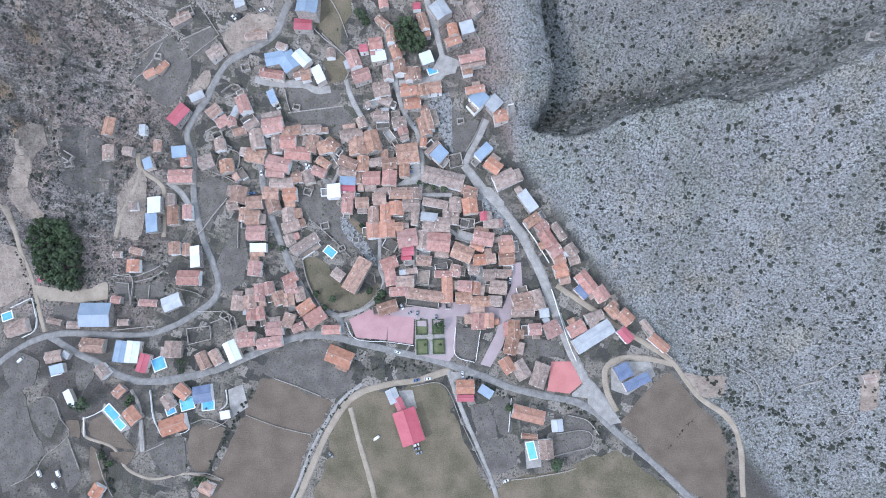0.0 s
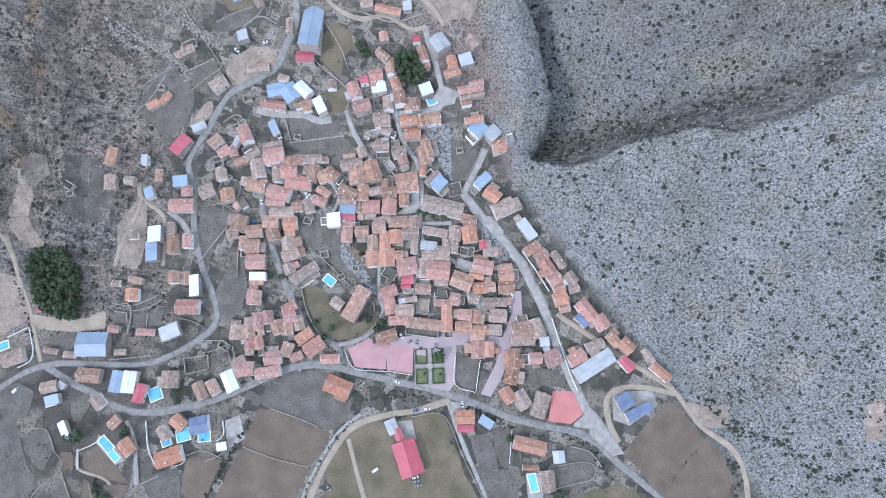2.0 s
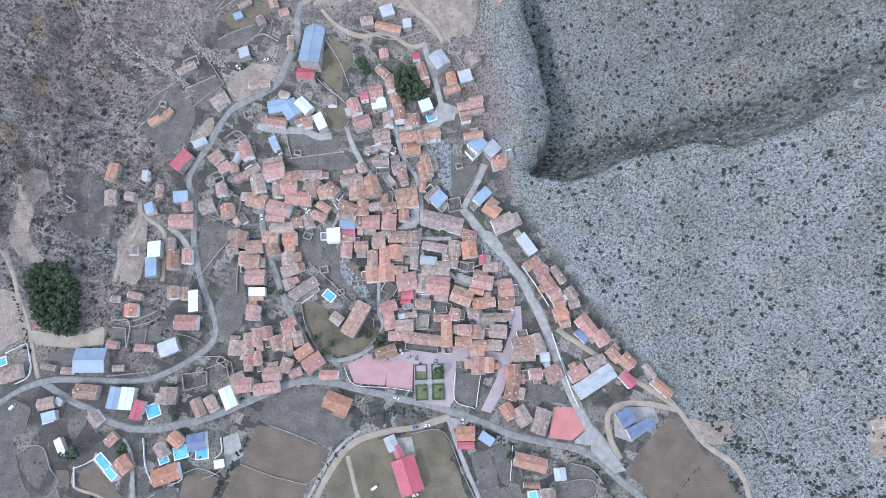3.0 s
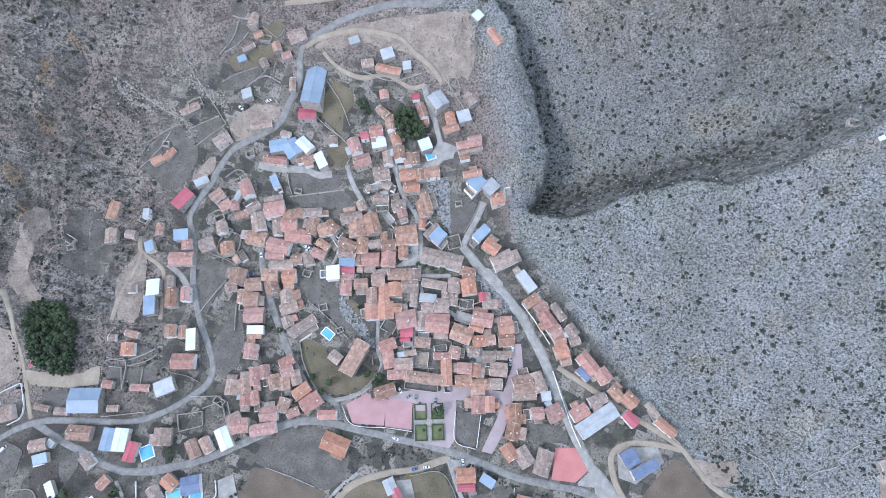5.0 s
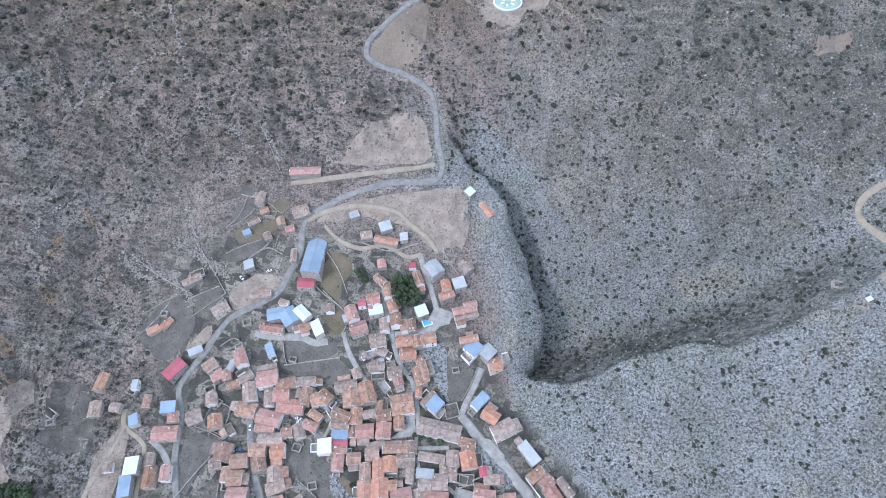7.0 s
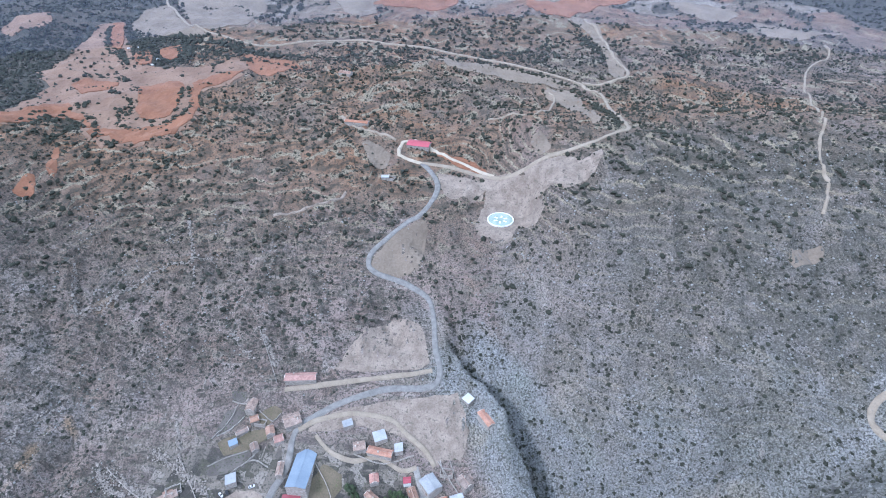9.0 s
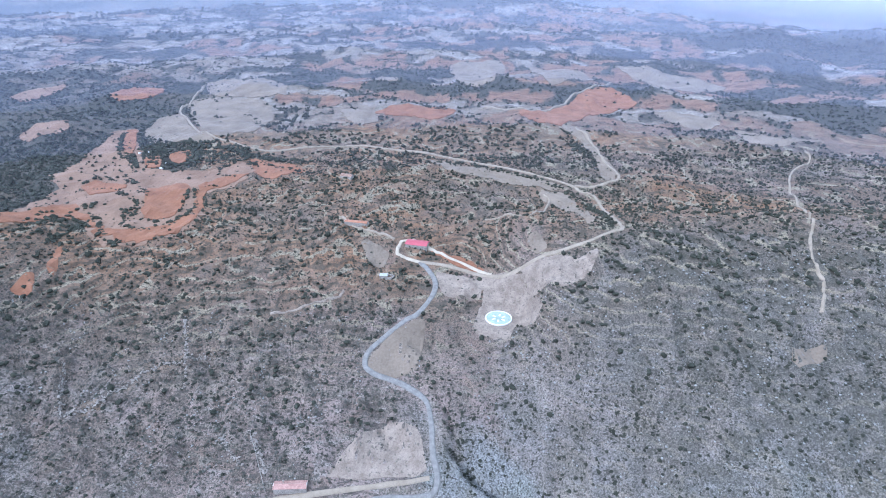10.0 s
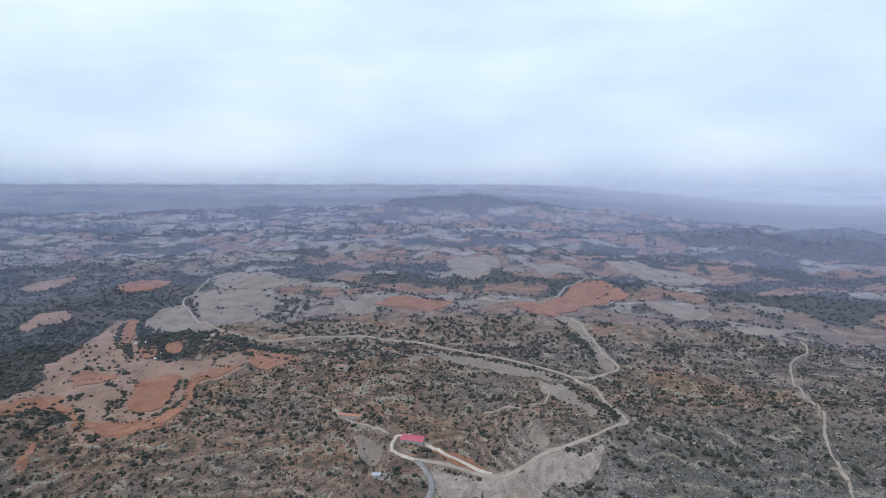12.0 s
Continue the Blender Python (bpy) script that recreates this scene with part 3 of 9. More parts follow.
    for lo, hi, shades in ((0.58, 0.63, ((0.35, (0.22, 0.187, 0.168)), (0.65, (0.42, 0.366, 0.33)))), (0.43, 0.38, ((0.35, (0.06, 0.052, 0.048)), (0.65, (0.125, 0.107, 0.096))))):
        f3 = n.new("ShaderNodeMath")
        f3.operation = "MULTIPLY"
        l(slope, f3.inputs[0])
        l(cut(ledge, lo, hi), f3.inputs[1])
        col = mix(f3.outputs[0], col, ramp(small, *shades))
    # relief of broad swirling western-slope folds shaded into the colour: dark creases, pale crests
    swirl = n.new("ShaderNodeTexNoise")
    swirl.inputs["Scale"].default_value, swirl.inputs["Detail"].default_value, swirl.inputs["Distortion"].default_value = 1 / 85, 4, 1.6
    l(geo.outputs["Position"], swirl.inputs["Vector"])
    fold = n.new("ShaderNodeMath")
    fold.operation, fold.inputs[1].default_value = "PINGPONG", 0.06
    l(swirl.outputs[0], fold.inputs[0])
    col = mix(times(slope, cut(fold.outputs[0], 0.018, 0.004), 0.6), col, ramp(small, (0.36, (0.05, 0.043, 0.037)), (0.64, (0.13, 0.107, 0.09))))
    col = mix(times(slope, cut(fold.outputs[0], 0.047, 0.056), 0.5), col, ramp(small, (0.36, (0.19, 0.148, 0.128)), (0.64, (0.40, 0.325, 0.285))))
    # tilted beds in the ravine, and ochre rock faces
    bed = noise_at(1.0, 4, 0.6, (0.03, 0.32, 0.25), -8)
    col = mix(attribute("strata"), col, ramp(bed, (0.36, (0.05, 0.05, 0.048)), (0.48, (0.13, 0.127, 0.118)), (0.56, (0.235, 0.228, 0.21)), (0.66, (0.105, 0.10, 0.088))))
    col = mix(attribute("ochre"), col, ramp(small, (0.36, (0.16, 0.105, 0.062)), (0.6, (0.42, 0.29, 0.185))))
    # brown heath in broad drifts over the upper slopes
    upland = attribute("upland")
    drift = cut(noise_at(48, 5, 0.65), 0.38, 0.56)
    col = mix(times(upland, drift, 0.88), col, ramp(small, (0.36, (0.08, 0.057, 0.04)), (0.5, (0.148, 0.106, 0.075)), (0.66, (0.26, 0.189, 0.136))))
    col = mix(times(attribute("heath"), cut(noise_at(22, 4, 0.65), 0.36, 0.58), 0.9), col, ramp(small, (0.36, (0.072, 0.055, 0.042)), (0.5, (0.145, 0.108, 0.084)), (0.64, (0.265, 0.2, 0.158))))
    col = mix(times(attribute("garrigue"), cut(noise_at(19, 4, 0.65), 0.32, 0.56), 0.85), col, ramp(small, (0.36, (0.046, 0.044, 0.037)), (0.5, (0.104, 0.096, 0.082)), (0.64, (0.205, 0.19, 0.164))))
    part_red = n.new("ShaderNodeMath")
    part_red.operation = "MULTIPLY"
    l(attribute("red"), part_red.inputs[0])
    l(cut(big, 0.26, 0.54), part_red.inputs[1])
    col = mix(part_red.outputs[0], col, clay)
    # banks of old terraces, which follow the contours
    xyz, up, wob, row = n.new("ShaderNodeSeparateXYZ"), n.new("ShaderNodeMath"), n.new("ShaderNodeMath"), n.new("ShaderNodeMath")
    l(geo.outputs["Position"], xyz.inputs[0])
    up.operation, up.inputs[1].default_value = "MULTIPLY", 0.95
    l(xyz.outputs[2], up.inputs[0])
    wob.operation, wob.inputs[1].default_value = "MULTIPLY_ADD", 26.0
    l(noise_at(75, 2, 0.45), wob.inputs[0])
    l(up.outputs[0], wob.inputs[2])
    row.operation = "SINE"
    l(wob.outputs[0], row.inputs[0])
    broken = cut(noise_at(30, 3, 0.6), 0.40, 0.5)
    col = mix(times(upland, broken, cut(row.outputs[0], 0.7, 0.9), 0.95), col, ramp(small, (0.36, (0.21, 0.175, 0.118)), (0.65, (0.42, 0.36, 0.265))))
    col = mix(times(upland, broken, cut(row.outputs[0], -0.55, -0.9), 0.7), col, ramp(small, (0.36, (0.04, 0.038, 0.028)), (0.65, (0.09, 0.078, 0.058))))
    # fields and dark woodland on the plateau
    rows = noise_at(1.0, 3, 0.6, (0.02, 0.09, 0.05), 12)
    pale_soil = mix(cut(big, 0.4, 0.6), ramp(rows, (0.36, (0.235, 0.203, 0.176)), (0.62, (0.40, 0.352, 0.308))), ramp(mid, (0.36, (0.16, 0.128, 0.10)), (0.62, (0.29, 0.235, 0.185))))
    clay_soil = ramp(rows, (0.36, (0.175, 0.092, 0.058)), (0.62, (0.31, 0.175, 0.115)))
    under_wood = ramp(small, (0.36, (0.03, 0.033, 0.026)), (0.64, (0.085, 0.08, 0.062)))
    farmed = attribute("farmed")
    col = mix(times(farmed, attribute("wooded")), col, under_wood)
    col = mix(times(farmed, attribute("pale_field")), col, pale_soil)
    col = mix(times(farmed, attribute("clay_field")), col, clay_soil)
    # dark gaps between the stones, and low dark tufts
    col = mix(times(cracks(1.5, 0.15, (1, 1.3, 1), 25), cut(noise_at(18, 3, 0.6), 0.38, 0.6), 0.5), col, ramp(mid, (0.3, (0.05, 0.05, 0.044)), (0.7, (0.095, 0.092, 0.08))))
    col = mix(times(cut(noise_at(1.6, 2, 0.55), 0.555, 0.59), 0.8), col, ramp(mid, (0.3, (0.042, 0.043, 0.034)), (0.7, (0.085, 0.082, 0.065))))
    l(col, b.inputs["Base Color"])
    bp = n.new("ShaderNodeBump")
    bp.inputs["Strength"].default_value, bp.inputs["Distance"].default_value = 0.8, 1.2
    l(small, bp.inputs["Height"])
    l(bp.outputs[0], b.inputs["Normal"])
    return m


build_ground()
ROAD_LINES, OPEN_PATCHES, WEEDY = [], [], []


# ---- helpers for things ----
def part(name, bm, material, parent, label=""):
    """Links a bmesh as one mesh object under a thing or a part."""
    me = bpy.data.meshes.new(name)
    bm.to_mesh(me)
    bm.free()
    me.materials.append(material)
    return hang(name, me, parent, label)


def hang(name, me, parent, label=""):
    ob = new(name, me)
    ob.parent = parent
    if label:
        ob["label"] = label
    return ob


def empty_at(name, x, y, z, turn=0.0):
    ob = new(name)
    ob.matrix_world = pose(x, y, z, 0, 0, turn)
    return ob


def add_box(bm, x0, x1, y0, y1, z0, z1):
    v = [bm.verts.new(c) for c in ((x0, y0, z0), (x1, y0, z0), (x1, y1, z0), (x0, y1, z0), (x0, y0, z1), (x1, y0, z1), (x1, y1, z1), (x0, y1, z1))]
    for f in ((3, 2, 1, 0), (4, 5, 6, 7), (0, 1, 5, 4), (1, 2, 6, 5), (2, 3, 7, 6), (3, 0, 4, 7)):
        bm.faces.new([v[i] for i in f])
    return v


def box(x0, x1, y0, y1, z0, z1):
    bm = bmesh.new()
    add_box(bm, x0, x1, y0, y1, z0, z1)
    return bm


def curve_through(line, gap):
    """Places along a smooth curve through the corners of a line, about gap metres apart."""
    p = np.array(line, float)
    q = np.vstack([2 * p[0] - p[1], p, 2 * p[-1] - p[-2]])
    out = []
    for i in range(1, len(q) - 2):
        a, b, c, d = q[i - 1], q[i], q[i + 1], q[i + 2]
        n = max(1, int(np.hypot(*(c - b)) / gap))
        for k in range(n):
            u = k / n
            out.append(0.5 * (2 * b + (c - a) * u + (2 * a - 5 * b + 4 * c - d) * u * u + (3 * b - a - 3 * c + d) * u ** 3))
    return np.array(out + [p[-1]])


def ribbon(name, line, width, material, label, category, lift=0.22, gap=3.0, worn=0.12, parent=None):
    """A road or track laid on the ground: a slab with ragged edges, five corners across."""
    c = curve_through(line, gap)
    d = np.gradient(c, axis=0)
    d /= np.maximum(np.hypot(d[:, 0], d[:, 1]), 1e-6)[:, None]
    side = np.stack([-d[:, 1], d[:, 0]], -1)
    verts, n = [], len(c)
    rnd = np.random.RandomState(int(abs(c[0, 0] * 7 + c[0, 1] * 3)) % 9999)
    edge = width / 2 * (1 + worn * np.convolve(rnd.randn(n + 8), np.ones(5) / 2.4, "same")[4:-4])
    edge2 = width / 2 * (1 + worn * np.convolve(rnd.randn(n + 8), np.ones(5) / 2.4, "same")[4:-4])
    for i in range(n):
        for w, up in ((-edge[i] - 0.2, -1), (-edge[i], 1), (-edge[i] * 0.45, 1.25), (edge2[i] * 0.45, 1.25), (edge2[i], 1), (edge2[i] + 0.2, -1)):
            x, y = c[i] + side[i] * w
            verts.append((x, y, float(ground(x, y)) + up * lift * (cell(x, y) / 3 if y < 700 else 1.3 * cell(x, y) / 3)))
    k = 6
    faces = [(i * k + j, i * k + j + 1, i * k + k + j + 1, i * k + k + j) for i in range(n - 1) for j in range(k - 1)]
    faces = [f[::-1] for f in faces]
    ob = sheet(name, verts, faces, material)
    ROAD_LINES.append(np.array(line, float))
    return tagged(ob, label, category, kind="structure")


def inside(px, py, poly):
    hit = np.zeros(np.shape(px), bool)
    n = len(poly)
    for i in range(n):
        (ax, ay), (bx, by) = poly[i], poly[(i + 1) % n]
        hit ^= ((ay > py) != (by > py)) & (px < (bx - ax) * (py - ay) / (by - ay + 1e-12) + ax)
    return hit


def patch(name, poly, material, label, category="field", lift=0.12, rounded=True, kind="structure"):
    """A field, yard or court laid on the ground, cut to its outline."""
    poly = [tuple(p) for p in poly]
    OPEN_PATCHES.append((np.array(poly), name))
    if name in ("plot", "meadow"):
        WEEDY.append(poly)
    if rounded:
        p = np.array(poly, float)
        n, m = len(p), []
        jit = np.random.RandomState(n * 7 + int(abs(p[0, 0]))).randn(n * 5, 2)
        size = 0.006 * (np.ptp(p[:, 0]) + np.ptp(p[:, 1]))
        for i in range(n):
            a, b, c, d = p[i - 1], p[i], p[(i + 1) % n], p[(i + 2) % n]
            for k in range(5):
                u = k / 5
                soft = 0.5 * (2 * b + (c - a) * u + (2 * a - 5 * b + 4 * c - d) * u * u + (3 * b - a - 3 * c + d) * u ** 3)
                m.append(tuple(0.5 * soft + 0.5 * (b + (c - b) * u) + jit[i * 5 + k] * size))
        poly = m
    bm = bmesh.new()
    bm.faces.new([bm.verts.new((x, y, 0)) for x, y in poly])
    xs, ys = [p[0] for p in poly], [p[1] for p in poly]
    wide = max(3.0, cell(sum(xs) / len(xs), sum(ys) / len(ys)))
    gap = wide if wide < 3.5 else 0.6 * wide
    for axis, lo, hi in ((0, min(xs), max(xs)), (1, min(ys), max(ys))):
        v = lo + gap
        while v < hi:
            co, no = ((v, 0, 0), (1, 0, 0)) if axis == 0 else ((0, v, 0), (0, 1, 0))
            bmesh.ops.bisect_plane(bm, geom=bm.verts[:] + bm.edges[:] + bm.faces[:], plane_co=co, plane_no=no)
            v += gap
    bmesh.ops.triangulate(bm, faces=[f for f in bm.faces if len(f.verts) > 4])
    rim = [e for e in bm.edges if len(e.link_faces) == 1]
    up = lift * wide / 3
    for v in bm.verts:
        v.co.z = float(ground(v.co.x, v.co.y)) + up
    bmesh.ops.recalc_face_normals(bm, faces=bm.faces)
    if sum(f.normal.z for f in bm.faces) < 0:
        bmesh.ops.reverse_faces(bm, faces=bm.faces)
    skirt = bmesh.ops.extrude_edge_only(bm, edges=rim)
    for v in [g for g in skirt["geom"] if isinstance(g, bmesh.types.BMVert)]:
        v.co.z -= up + 0.4
    me = bpy.data.meshes.new(name)
    bm.to_mesh(me)
    bm.free()
    me.materials.append(material)
    return tagged(new(name, me), label, category, kind=kind)


def stone_wall(line, tall=1.4, thick=0.5, material=None, label="low rubble stone wall along a plot", gap=2.5):
    """A free-standing wall that follows the ground, with an uneven crown."""
    c = curve_through(line, gap) if len(line) > 2 else np.array([np.array(line[0]) + (np.array(line[1]) - np.array(line[0])) * u for u in np.linspace(0, 1, max(2, int(np.hypot(line[1][0] - line[0][0], line[1][1] - line[0][1]) / gap)))])
    d = np.gradient(c, axis=0)
    d /= np.maximum(np.hypot(d[:, 0], d[:, 1]), 1e-6)[:, None]
    rnd = np.random.RandomState(int(abs(c[0, 0] * 11 + c[0, 1] * 5)) % 9999)
    verts = []
    for i, (x, y) in enumerate(c):
        z, h = float(ground(x, y)), tall * (1 + 0.14 * rnd.randn())
        nx, ny = -d[i, 1] * thick / 2, d[i, 0] * thick / 2
        verts += [(x - nx, y - ny, z - 0.6), (x - nx * 0.85, y - ny * 0.85, z + h), (x + nx * 0.85, y + ny * 0.85, z + h), (x + nx, y + ny, z - 0.6)]
    faces = []
    for i in range(len(c) - 1):
        a = 4 * i
        faces += [(a + 4, a + 5, a + 1, a), (a + 5, a + 6, a + 2, a + 1), (a + 6, a + 7, a + 3, a + 2)]
    e = 4 * (len(c) - 1)
    faces += [(0, 1, 2, 3), (e + 3, e + 2, e + 1, e)]
    ob = sheet("stone_wall", verts, faces, material or M["stone"], smooth=False)
    return tagged(ob, label, "wall", group="plot walls")


# ---- roads, squares and fields ----
patch("field", [(-125.8, -24.8), (-88.4, -36.6), (-78.1, -40), (-91.4, -61.1), (-136.5, -49.5), (-132.5, -37.1)], M["plough"], "freshly ploughed brown field", "field", 0.100)
patch("field", [(-137.5, -51.4), (-92, -62.6), (-96, -76.6), (-103.3, -107.2), (-165.2, -109.1), (-152.4, -85.5), (-143, -63.4)], M["plough"], "large ploughed brown field", "field", 0.104)
patch("field", [(-172.9, -59.9), (-164.7, -57.4), (-149.9, -59.2), (-153.6, -72.9), (-159.8, -87.6), (-168.7, -86.7), (-173.7, -75.3)], M["plough"], "small brown field beside a hedge", "field", 0.108)
patch("field", [(-126, -22.6), (-125.8, -14.9), (-107.1, -2.9), (-91.6, 0.7), (-73.7, -3.1), (-65.2, -16.2), (-66.4, -28.4), (-79.4, -37.8)], M["plot"], "weedy fallow field below the road", "field", 0.112)
patch("meadow", [(-76.6, -52.2), (-65.2, -37), (-52.7, -32.5), (-35.3, -30.5), (-24.6, -27.9), (-2.6, -26.5), (5.6, -46.1), (23.5, -83.7), (30.5, -101.3), (-84.5, -106.6), (-79.5, -79.7)], M["meadow"], "worn winter meadow round the red hall", "field", 0.116)
patch("field", [(149.5, -13.8), (166.1, -30.2), (184.1, -49.2), (187.1, -64.4), (184.3, -96.5), (159.8, -89.5), (121.7, -51.8), (117.3, -46.4)], M["plough"], "brown field with a hedge across it", "field", 0.120)
patch("plot", [(-173.4, 113.6), (-157.1, 107.6), (-158.4, 98.9), (-164.4, 90), (-171.8, 73.9), (-177.9, 86.5), (-179.4, 102.3)], M["plot"], "dark weedy plot inside the road bend", "field", 0.124)
patch("plot", [(-226.3, 176), (-205.9, 202), (-188.9, 200.7), (-183.2, 182.5), (-200.8, 160), (-222.1, 172.7)], M["plot"], "dark weedy plot on the hillside", "field", 0.128)
patch("plot", [(-189.6, 201.7), (-168.6, 210.2), (-165.3, 202.9), (-177.8, 192.3)], M["plot"], "walled dark plot", "field", 0.132)
patch("plot", [(-116.2, 158.3), (-81.1, 162.6), (-71.2, 155.6), (-85.2, 146), (-109.1, 152.9)], M["plot"], "dark terraced plot", "field", 0.136)
patch("plot", [(-117.2, 174.3), (-92.8, 172.3), (-80.9, 173.3), (-81.1, 164.4), (-114.9, 160.1)], M["plot"], "grassy plot between lanes", "field", 0.140)
patch("plot", [(-95.4, 220.7), (-85.3, 233.6), (-72.2, 227.5), (-71.6, 219.5), (-78.3, 211.2), (-80.5, 199.4), (-90, 207), (-96.4, 212.5)], M["meadow"], "green round terrace above the lane", "field", 0.144)
patch("plot", [(-90.4, 192.3), (-78.6, 195), (-73.7, 188.1), (-76.9, 180.4), (-86.8, 177.4)], M["meadow"], "green plot below the barns", "field", 0.148)
patch("plot", [(-165.8, 47.2), (-158.7, 67.2), (-147.2, 81.3), (-144.7, 67.5), (-142.4, 59.7), (-145.4, 39.9), (-156.9, 31.7)], M["plot"], "dark weedy bank below the street", "field", 0.152)
patch("plot", [(-104.4, 58.7), (-88.4, 56.4), (-77.9, 41.7), (-61.7, 34.3), (-50.9, 42.5), (-51.8, 34.6), (-61.3, 24.5), (-75, 21.4), (-89, 25.7), (-99.7, 41.1)], M["meadow"], "green mound round the church", "field", 0.156)
patch("plot", [(5.3, 12), (21, 10.9), (17.5, -9.2), (4.9, -4.6)], M["plot"], "walled dark plot beside the square", "field", 0.160)
patch("plot", [(49.1, 7), (74.5, 5.4), (80.3, -5.1), (55.1, -4.3), (48.4, 0.5)], M["plot"], "dark garden between houses", "field", 0.164)
patch("plot", [(15.8, -39.4), (28.4, -39.8), (34.4, -58.1), (23.1, -62.1)], M["plot"], "scrubby orchard plot", "field", 0.168)
patch("plot", [(23.1, -63.9), (42, -59.7), (47.8, -75.8), (36.6, -83.3), (29.1, -81.8)], M["plot"], "ploughed garden plot", "field", 0.172)
patch("plot", [(80, -43.8), (91.5, -39.8), (98.9, -54.3), (94.9, -67.2), (74.2, -71.4), (72.3, -58.8)], M["plot"], "garden with rows of vegetables", "field", 0.176)
patch("plot", [(30.3, -34.2), (41.8, -33.8), (43.9, -56), (36.3, -57.3)], M["plot"], "grassy plot by the road", "field", 0.180)
patch("plot", [(38.5, -86.8), (79.8, -78.4), (110, -66.7), (132.3, -76.8), (153.9, -97.4), (38.7, -102.8)], M["meadow"], "rough grass by the lower road", "field", 0.184)
patch("plot", [(-280.8, -45.2), (-269.4, -43), (-263.6, -55.9), (-267.6, -69), (-276.1, -63.7), (-283.3, -54.7)], M["plot"], "dark plot by the lower houses", "field", 0.188)
patch("plot", [(-306.7, -42.2), (-291.7, -38), (-280, -63.8), (-270.1, -78.2), (-282.7, -96.7), (-296.8, -104.3)], M["plot"], "dark terraces below the track", "field", 0.192)
patch("plot", [(-260.5, -77.9), (-253.3, -74.1), (-243.2, -91.9), (-251.2, -102.9)], M["plot"], "dark narrow garden", "field", 0.196)
patch("plot", [(-242.1, -57.2), (-231, -53.1), (-215.4, -69.3), (-209, -74.6), (-224.6, -73.2), (-240.9, -66.4)], M["plough"], "bare garden below the pools", "field", 0.200)
patch("plot", [(-233.8, 37.2), (-225.2, 37.5), (-224.8, 25.8), (-233.8, 24.7)], M["plot"], "dark walled pen", "field", 0.204)
patch("plot", [(-220.5, 35.7), (-201, 38.3), (-201.1, 26.5), (-218, 25.2)], M["plot"], "dark walled plot", "field", 0.208)
patch("plot", [(-222.9, 49.4), (-209.4, 51.8), (-207.2, 46), (-220.7, 39.6)], M["plot"], "green walled garden", "field", 0.212)
patch("plot", [(-277.2, 18.4), (-260.2, 20.9), (-259.3, 8.4), (-274.5, 8.7)], M["plot"], "dark plot near the barn", "field", 0.216)
patch("plot", [(-265.8, 139.6), (-247.6, 140.3), (-235.8, 113), (-236.3, 98.1), (-254.3, 95.9), (-264.3, 102.7), (-265.9, 123.9)], M["plot"], "dark field on the western slope", "field", 0.220)
patch("plot", [(-13.2, 171.8), (-2, 164.2), (13.3, 155.6), (9.7, 144.4), (2.1, 132.6), (-4.6, 145.9), (-11.7, 160.5)], M["plot"], "dark rough ground in the village", "field", 0.224)
patch("plot", [(-21.1, 66.8), (0.7, 67.4), (1.3, 43.9), (-20.4, 43.3)], M["plot"], "rough courtyard ground", "field", 0.228)
patch("plot", [(-110, 102.1), (-96.2, 110.4), (-85.9, 100.7), (-63.3, 81.5), (-54.7, 62), (-70.8, 65.5), (-91.1, 78.8), (-107.7, 94.2)], M["plot"], "rough weedy rise amid the houses", "field", 0.232)
patch("plot", [(-78.6, 87.0), (-73.0, 85.2), (-63.1, 74.4), (-54.7, 62.8), (-51.3, 54.2), (-56.5, 55.3), (-65.2, 65.3), (-75.4, 75.2)], M["rib"], "grey limestone rib amid the houses", "rock", 0.29)
patch("plot", [(-73.5, 87.5), (-63.5, 82.5), (-57.5, 71.5), (-62.5, 74.5), (-70.5, 83)], M["earth_bank"], "brown earth bank amid the houses", "field", 0.262)
patch("plot", [(-15.9, 171.0), (-4.2, 173.0), (-2.0, 164.2), (-1.2, 138.3), (1.3, 133.7), (-5.2, 137.4), (-13.6, 155.0), (-18.5, 163.9)], M["rib"], "grey limestone outcrop above the ravine", "rock", 0.3)
patch("plot", [(17.5, 105.3), (27.5, 103.5), (37.6, 93.9), (42.2, 85.8), (38.4, 79.4), (31.1, 83.1), (25.0, 92.8), (18.5, 98.6)], M["rib"], "grey limestone outcrop beside the street", "rock", 0.236)
patch("plot", [(-1.0, 159.6), (17.3, 155.7), (9.2, 134.7), (0.7, 140.3)], M["plot"], "dark weedy plot under a wall", "field", 0.24)
patch("square", [(-40.7, 23.9), (1.6, 30.6), (41.1, 26.2), (43.1, 19.6), (5.1, 20.5), (4.9, -4.6), (0.8, -10.5), (-22.7, -6.6), (-23.6, 17.8), (-41.4, 20)], M["paving"], "pinkish paved village square", "square", 0.276, rounded=False)
patch("street", [(42.4, 58.7), (49.1, 58.9), (50.6, 41.3), (43.1, 21.6), (37.5, 1.3), (29.2, -13.5), (22.2, -11.8), (32.7, 9.6), (37.1, 27.3), (42.7, 43.1)], M["paving"], "pinkish paved street beside the square", "road", 0.280, rounded=False)
patch("court", [(-69.6, 16.1), (-55.3, 23.5), (-42.2, 20.7), (-43, 2.8), (-64.2, 3.8)], M["court"], "rose painted sports court", "court", 0.284, rounded=False)
patch("court", [(-42.9, 19.9), (-24.4, 18.9), (-24.5, 0.3), (-42.2, 2.1)], M["court"], "rose painted car park by the square", "court", 0.288, rounded=False)
patch("court", [(71, -8.5), (84.1, -8.1), (91.7, -22.2), (83.2, -29.6), (67.9, -28.2)], M["red_court"], "red painted sports court", "court", 0.292, rounded=False)
